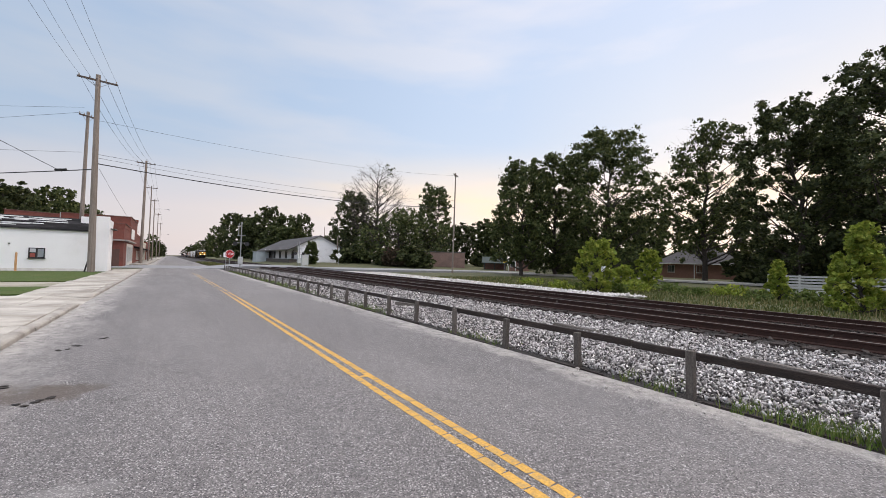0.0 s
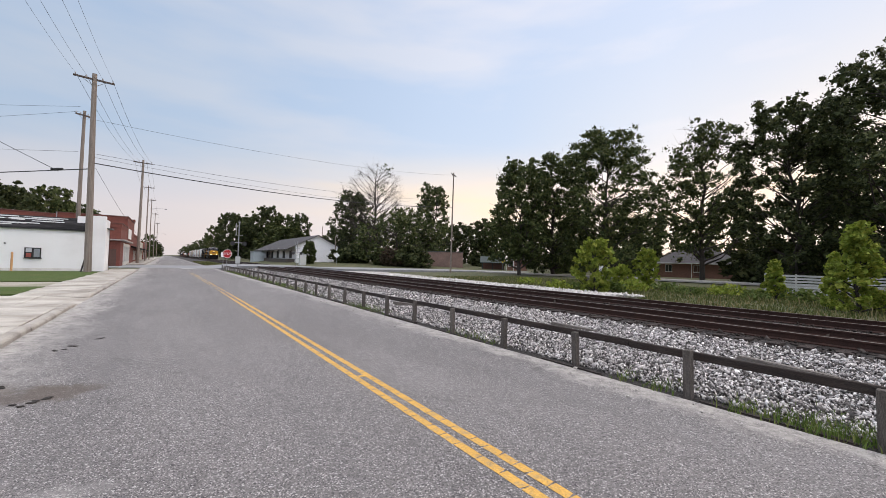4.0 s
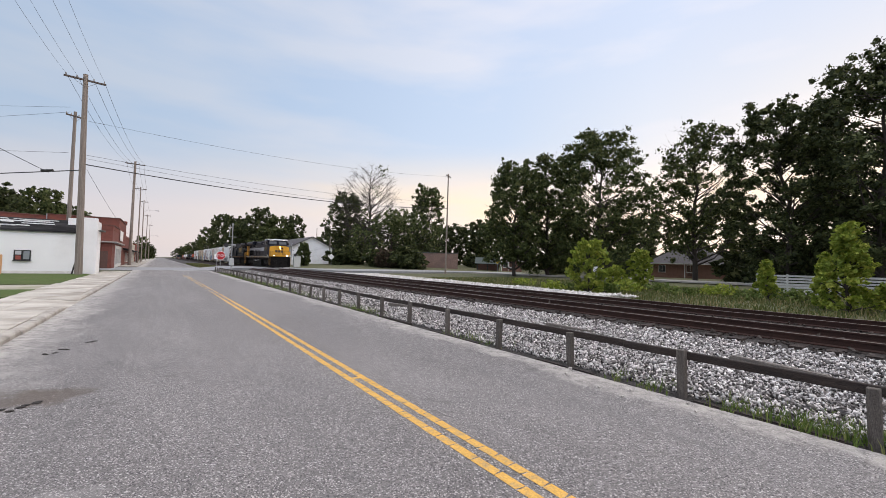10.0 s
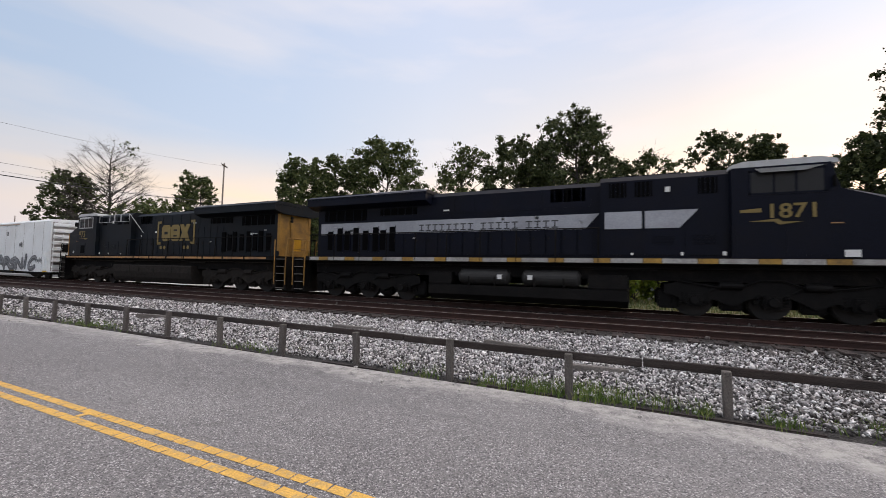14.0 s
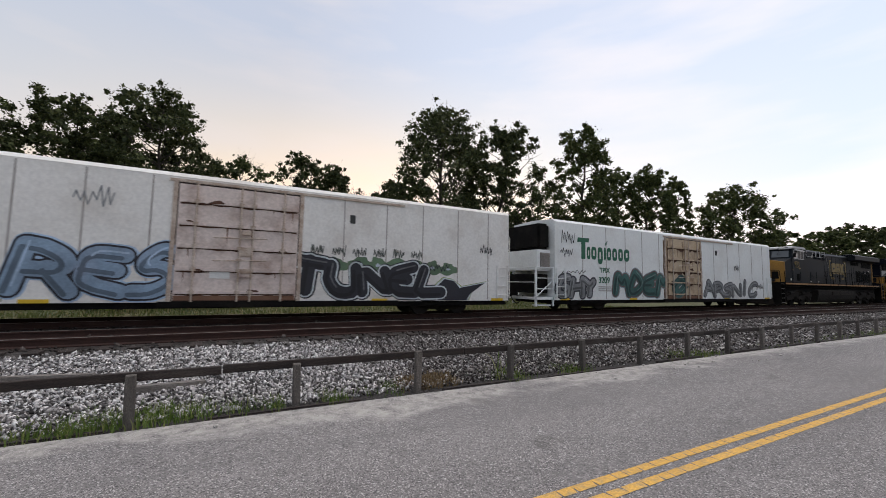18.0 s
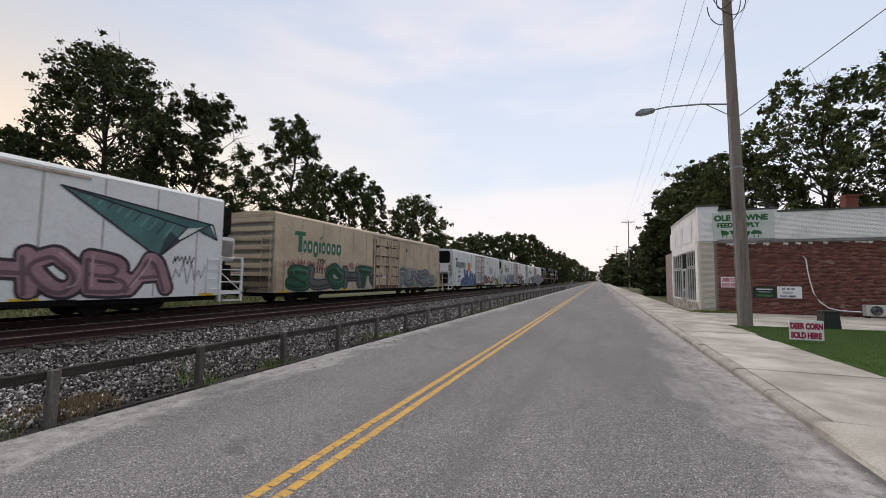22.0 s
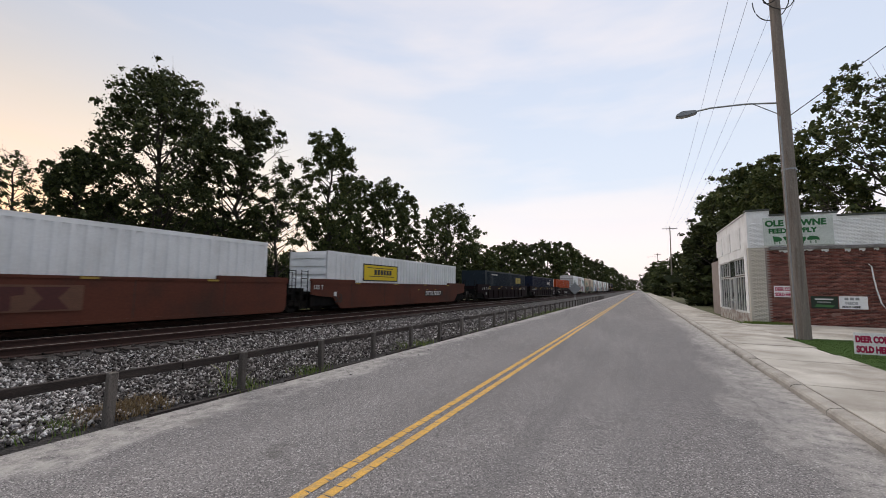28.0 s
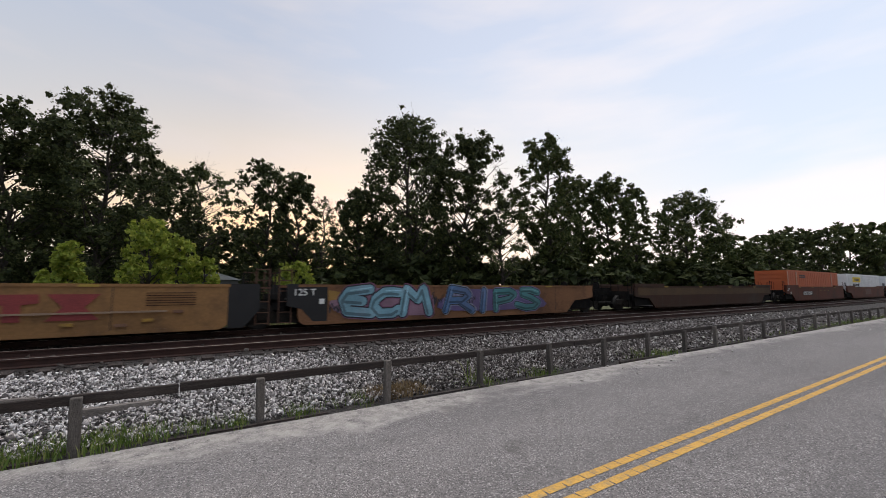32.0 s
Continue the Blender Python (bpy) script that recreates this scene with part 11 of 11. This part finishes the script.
# north: woods by the depot and along the track
belt([(7.7, 215, 5.3, 1.7), (6.4, 250, 5.5, 1.5), (5.1, 310, 3.8, 1.2), (4.3, 380, 2.6, 1.0), (3.5, 470, 1.9, 0.9), (2.7, 620, 1.4, 0.8), (1.95, 850, 1.0, 0.7), (9.2, 205, 5.3, 1.8), (10.8, 195, 6.7, 2.0), (12.8, 185, 5.7, 2.2), (14.7, 178, 6.0, 1.6), (8.4, 200, 4.2, 2.0), (11.8, 175, 4.2, 2.2), (13.9, 172, 4.2, 2.2),
      (17.6, 170, 3.2, 1.6), (19.6, 165, 4.4, 1.8), (-1.5, 330, 2.3, 0.7), (-1.1, 420, 1.5, 0.8), (-0.8, 520, 1.2, 0.6)], jit=0.6)
# field's far edge and behind the buildings to the north-west
belt([(23.0, 140, 5.2, 2.6), (26.0, 138, 5.0, 2.6), (30.2, 135, 5.6, 2.6), (34.8, 150, 5.2, 2.4), (37.3, 140, 5.6, 2.6), (39.8, 135, 6.2, 2.6), (42.2, 130, 6.0, 2.6), (47.5, 120, 6.4, 3), (53, 118, 6.6, 3), (59, 115, 6.2, 3), (63, 118, 7.0, 3), (71.0, 112, 8.0, 3.2),
      (79.5, 95, 9.6, 4), (86, 100, 9.0, 3.6), (91, 105, 8.2, 3.4), (96, 100, 8.0, 3.4), (100.6, 96, 8.0, 3.2), (105, 100, 6.6, 3.2), (109, 98, 6.0, 3.2), (114, 92, 8.5, 3.6), (120, 88, 8.4, 3.6), (124, 86, 8.4, 3.0), (134, 84, 4.6, 2.0), (140, 92, 8.4, 3.2), (147, 105, 6.0, 2.0),
      (-8.6, 150, 5.4, 2.4), (-10.6, 140, 6.7, 2.0), (-12.3, 150, 6.0, 2.2), (-14.2, 120, 6.6, 2.6), (-16.5, 120, 6.8, 2.6), (-6.8, 170, 4.6, 2.0)])
# understorey
for az, d, h in ((20.5, 108, 4), (22.4, 110, 5), (26.2, 103, 4.2), (29.6, 100, 5.2), (31.0, 98, 4.4), (39.5, 118, 4), (52, 96, 5), (58.5, 92, 5), (72, 80, 5), (75.5, 76, 6), (80, 72, 6), (84, 74, 6.5), (88, 78, 6.5), (92, 80, 6.5), (96, 74, 5),
                 (100, 74, 5.5), (104, 76, 5), (108, 72, 5.5), (112, 64, 6), (116, 62, 6.5), (120, 60, 7), (124, 60, 6.5), (128, 62, 6), (132, 64, 5), (136, 66, 6.5), (140, 70, 7), (144, 76, 6.5), (148, 82, 6.5), (152, 88, 7), (156, 94, 7), (160, 104, 7), (164, 125, 7), (168, 150, 7), (172, 190, 7),
                 (-162.5, 45, 3.0), (-165.5, 52, 5), (-168.5, 54, 6), (-170.6, 62, 6.5), (-171.6, 70, 6), (-172.9, 84, 4.6), (-174.6, 118, 4.6), (-177.2, 140, 6), (16.4, 165, 5), (12, 160, 5), (10, 168, 5)):
    x, y = polar(az, d)
    place(BUSH, x, y, h, 4.0, None, 1.35)

# bright saplings by the track
SAP = "bright yellow-green leafy sapling bush on the railway side"
for az, d, el, wdt, seed in ((55.1, 31.5, 3.9, 1.3, 101), (61.2, 40, 2.5, 0.95, 102), (58.4, 38, 0.4, 0.7, 109), (73.9, 36, 1.4, 0.75, 103), (78.6, 30, 2.2, 0.6, 104), (80.3, 28.5, 5.2, 1.2, 105), (87.2, 29.5, 8.5, 1.75, 106), (89.8, 30.5, 6.4, 1.5, 107), (92.8, 30.5, 4.0, 1.0, 112), (103.3, 40, 4.0, 1.7, 108), (16.2, 99, 1.9, 1.5, 110)):
    x, y = polar(az, d)
    plant_tree(x, y, top_h(d, el), wdt, seed, SAP, leaf_light if seed != 110 else leaf_mid, group="saplings", name="sapling", leaves=int(4400 * wdt), leaf=0.15 if d < 60 else 0.3, base=0.03, shape="cone" if seed in (103, 104, 105) else "round", clump=0.23, n_limbs=40, lobes=0.22)
x, y = polar(27.2, 100)
plant_tree(x, y, 4.6, 3.0, 111, "dry reddish-brown bush by the field", leaf_brown, group="saplings", name="sapling", leaves=2600, leaf=0.3, base=0.0, bare=0.3)


WEED = "low leafy weed clump in the rough grass"
for k, (az, d, h_, w_) in enumerate(((50.5, 34, 0.8, 0.9), (52.8, 36, 0.6, 1.0), (57.0, 33, 0.9, 1.1), (59.6, 36, 1.0, 1.2), (63.5, 38, 0.8, 1.2), (66.0, 36, 0.6, 1.0), (69.5, 38, 0.9, 1.3), (72.0, 34, 0.7, 0.9), (76.2, 35, 0.9, 1.2), (82.8, 31, 0.9, 1.1), (96.0, 34, 0.9, 1.4), (99.5, 38, 1.0, 1.4), (46.5, 42, 0.7, 1.3))):
    x, y = polar(az, d)
    plant_tree(x, y, h_, w_, 130 + k, WEED, (leaf_light, leaf_weed, leaf_weed)[k % 3], group="weed clumps", name="weed_clump", leaves=900, leaf=0.13, base=0.0, clump=0.34, n_limbs=14, twigs=1)


# grass
def blades(name, n, xr, yr, h, seed, material, label, fz, w=0.012, dens=None):
    g = np.random.default_rng(seed)
    x, y = g.uniform(*xr, n), g.uniform(*yr, n)
    if dens is not None:
        k = dens(x, y, g)
        x, y = x[k], y[k]
        n = len(x)
    z = fz(x, y)
    hh = h * g.uniform(0.4, 1.15, n)
    a = g.uniform(0, 2 * np.pi, n)
    b = np.stack([np.cos(a), np.sin(a), np.zeros(n)], 1)
    p = np.stack([x, y, z], 1)
    lean = g.normal(0, 0.35, (n, 2)) * hh[:, None]
    tip = p + np.stack([lean[:, 0], lean[:, 1], hh], 1)
    midp = p + np.stack([lean[:, 0] * 0.3, lean[:, 1] * 0.3, hh * 0.6], 1)
    ww = w * g.uniform(0.7, 1.4, n)[:, None]
    v = np.stack([p - b * ww, p + b * ww, midp + b * ww * 0.7, midp - b * ww * 0.7, tip + b * ww * 0.1, tip - b * ww * 0.1], 1).reshape(-1, 3)
    i = np.arange(n)[:, None] * 6
    f = np.concatenate([i + np.array([[0, 1, 2, 3]]), i + np.array([[3, 2, 4, 5]])])
    return tagged(raw_part(name, v, f, material), label, "grass", kind="stuff")


grass_green = island_mat("grass_blades", [(0.0, (0.075, 0.13, 0.028)), (0.6, (0.13, 0.20, 0.045)), (1.0, (0.26, 0.27, 0.10))], 0.8, 8.0, 0.2, 0.3)
grass_dry = island_mat("field_grass_blades", [(0.0, (0.062, 0.088, 0.026)), (0.5, (0.105, 0.126, 0.042)), (0.8, (0.18, 0.165, 0.072)), (1.0, (0.31, 0.255, 0.13))], 0.85, 8.0, 0.2, 0.3)
lawn_blades = island_mat("lawn_blades", [(0.0, (0.034, 0.072, 0.016)), (0.6, (0.043, 0.085, 0.020)), (1.0, (0.056, 0.098, 0.028))], 0.85, 8.0, 0.2, 0.3)


def clumps(pts, s):
    def k(x, y, g):
        p = np.zeros(len(x))
        for cx, cy, r, d in pts:
            p = np.maximum(p, d * np.exp(-(((x - cx) / s) ** 2 + ((y - cy) / r) ** 2)))
        return g.random(len(x)) < p
    return k


WEEDS = [(6.12, 0.75, 0.75, 1.0), (5.95, 1.4, 0.4, 0.8), (5.9, 2.05, 0.16, 0.5), (6.1, -0.3, 0.3, 0.4), (6.0, -0.75, 0.10, 0.7), (6.05, 3.0, 0.2, 0.35), (6.05, 3.6, 0.15, 0.25), (6.0, -1.55, 0.13, 0.55), (6.2, -2.5, 0.13, 0.5), (6.15, -1.95, 0.4, 0.06), (6.0, -6.3, 0.35, 0.4), (6.15, -4.8, 0.3, 0.35), (6.05, -10.6, 0.7, 0.35), (6.0, 7.4, 0.8, 0.14), (6.0, 13.5, 1.2, 0.22), (6.1, 30, 8, 0.25), (6.1, 44, 8, 0.35), (6.0, -30, 10, 0.1)]
blades("fence_weeds", 170000, (5.72, 6.9), (-40, 54), 0.125, 5, grass_green, "green weeds growing at the foot of the guard fence", lambda x, y: np.maximum(bed_z(x, y), 0.0) - 0.01, 0.006, clumps(WEEDS, 0.33))
blades("straw", 5200, (5.95, 6.75), (-3.75, -2.6), 0.12, 14, island_mat("dry_straw", [(0.0, (0.12, 0.075, 0.04)), (0.6, (0.23, 0.16, 0.085)), (1.0, (0.34, 0.26, 0.15))], 0.9, 8.0, 0.2, 0.1), "dry brown straw and dead weeds behind the fence", lambda x, y: bed_z(x, y), 0.005, clumps([(6.3, -3.25, 0.42, 0.9)], 0.26))
blades("tall_weed", 120, (5.95, 6.55), (-5.2, -4.4), 0.62, 6, grass_green, "tall green weed beside a fence post", lambda x, y: bed_z(x, y), 0.010, clumps([(6.22, -4.76, 0.14, 1.0)], 0.12))
blades("field_grass", 60000, (20.3, 46), (-32, 46), 0.19, 7, grass_dry, "rough knee-high grass past the railway", ground_z, 0.02)
blades("field_grass_tall", 26000, (22, 44), (-20, 40), 0.42, 8, grass_dry, "taller weedy grass around the saplings", ground_z, 0.022, lambda x, y, g: np.sin(x * 0.9 + 1.3 * np.sin(y * 0.45)) + np.sin(y * 0.62 + 0.7 * x) > g.uniform(-0.6, 1.6, len(x)))
blades("lawn_grass", 90000, (-14.5, -4.55), (-19.0, -7.6), 0.020, 9, lawn_blades, "short mown grass blades of the lawn", lambda x, y: np.full(len(x), 0.10), 0.004, lambda x, y, g: y > -18.3 + (x + 4.5) * 0.075)
blades("verge_grass", 16000, (6.0, 9.6), (81, 125), 0.3, 10, grass_dry, "dry grass strip between street and track", lambda x, y: np.full(len(x), -0.03), 0.03)
blades("wall_weeds", 5000, (-6.9, -4.5), (-26.35, -25.5), 0.14, 11, grass_green, "green weeds at the foot of the shop wall", lambda x, y: np.full(len(x), 0.05), 0.006, clumps([(-5.6, -25.9, 0.35, 1.0)], 0.8))

# stones and rubbish on the road edge
litter = thing("road_litter", (0, 0, 0), "scattered pale stones and bits of debris on the road edge", "litter")
g = random.Random(9)
for k in range(40):
    bm = nb()
    bmesh.ops.create_icosphere(bm, subdivisions=1, radius=g.uniform(0.015, 0.04))
    for v in bm.verts:
        v.co = Vector((v.co.x * g.uniform(0.7, 1.3), v.co.y * g.uniform(0.7, 1.3), v.co.z * 0.6))
    ob = part("stone", bm, gravel, litter)
    ob.location = (g.uniform(4.9, 5.75), g.uniform(-14, 18), 0.012)

# broken stone heaped past the saplings, dark scraps on the road
def heap_z(x, y):
    return -0.12 + 0.75 * np.exp(-((x - 35.0) / 1.6) ** 2 - ((y + 4.6) / 2.6) ** 2)


stones("rubble_heap", 2600, 32.5, 37.8, -9.2, -0.6, 0.10, island_mat("rubble_stones", [(0.0, (0.13, 0.13, 0.125)), (1.0, (0.36, 0.36, 0.35))], fine=20.0), "grey broken stone heaped beyond the railway", 33, fz=heap_z)
scrap = mat("dark_leaf_scrap", (0.035, 0.030, 0.026), (0.022, 0.019, 0.017), 0.95)
g = random.Random(19)
for x, y in ((-1.46, 9.6), (-1.30, 9.95), (-1.05, 10.6), (-1.24, 6.36), (-1.12, 6.5), (-1.7, 7.3)):
    for k in range(3):
        bm = nb()
        bmesh.ops.create_icosphere(bm, subdivisions=1, radius=0.038)
        for v in bm.verts:
            v.co = Vector((v.co.x * g.uniform(0.6, 1.8), v.co.y * g.uniform(0.5, 1.3), v.co.z * 0.22))
        ob = part("scrap", bm, scrap, litter)
        ob.location = (x + g.uniform(-0.09, 0.09), y + g.uniform(-0.06, 0.06), 0.008)


# ---- movement ----
# place of the front of the train along the track, by the second
FRONT = [(0.0, 262.0), (3.0, 203.0), (6.0, 141.8), (9.0, 85.2), (11.0, 48.0), (13.0, 11.4), (13.8, -3.3), (15.0, -25.2), (17.5, -70.7), (20.5, -125.3), (24.0, -189.0), (28.0, -261.8), (32.0, -334.6)]


def motions():
    for ob, off in VEHICLES:
        walk(ob, [(t, pose(TC, y + off, 0)) for t, y in FRONT])


motions()
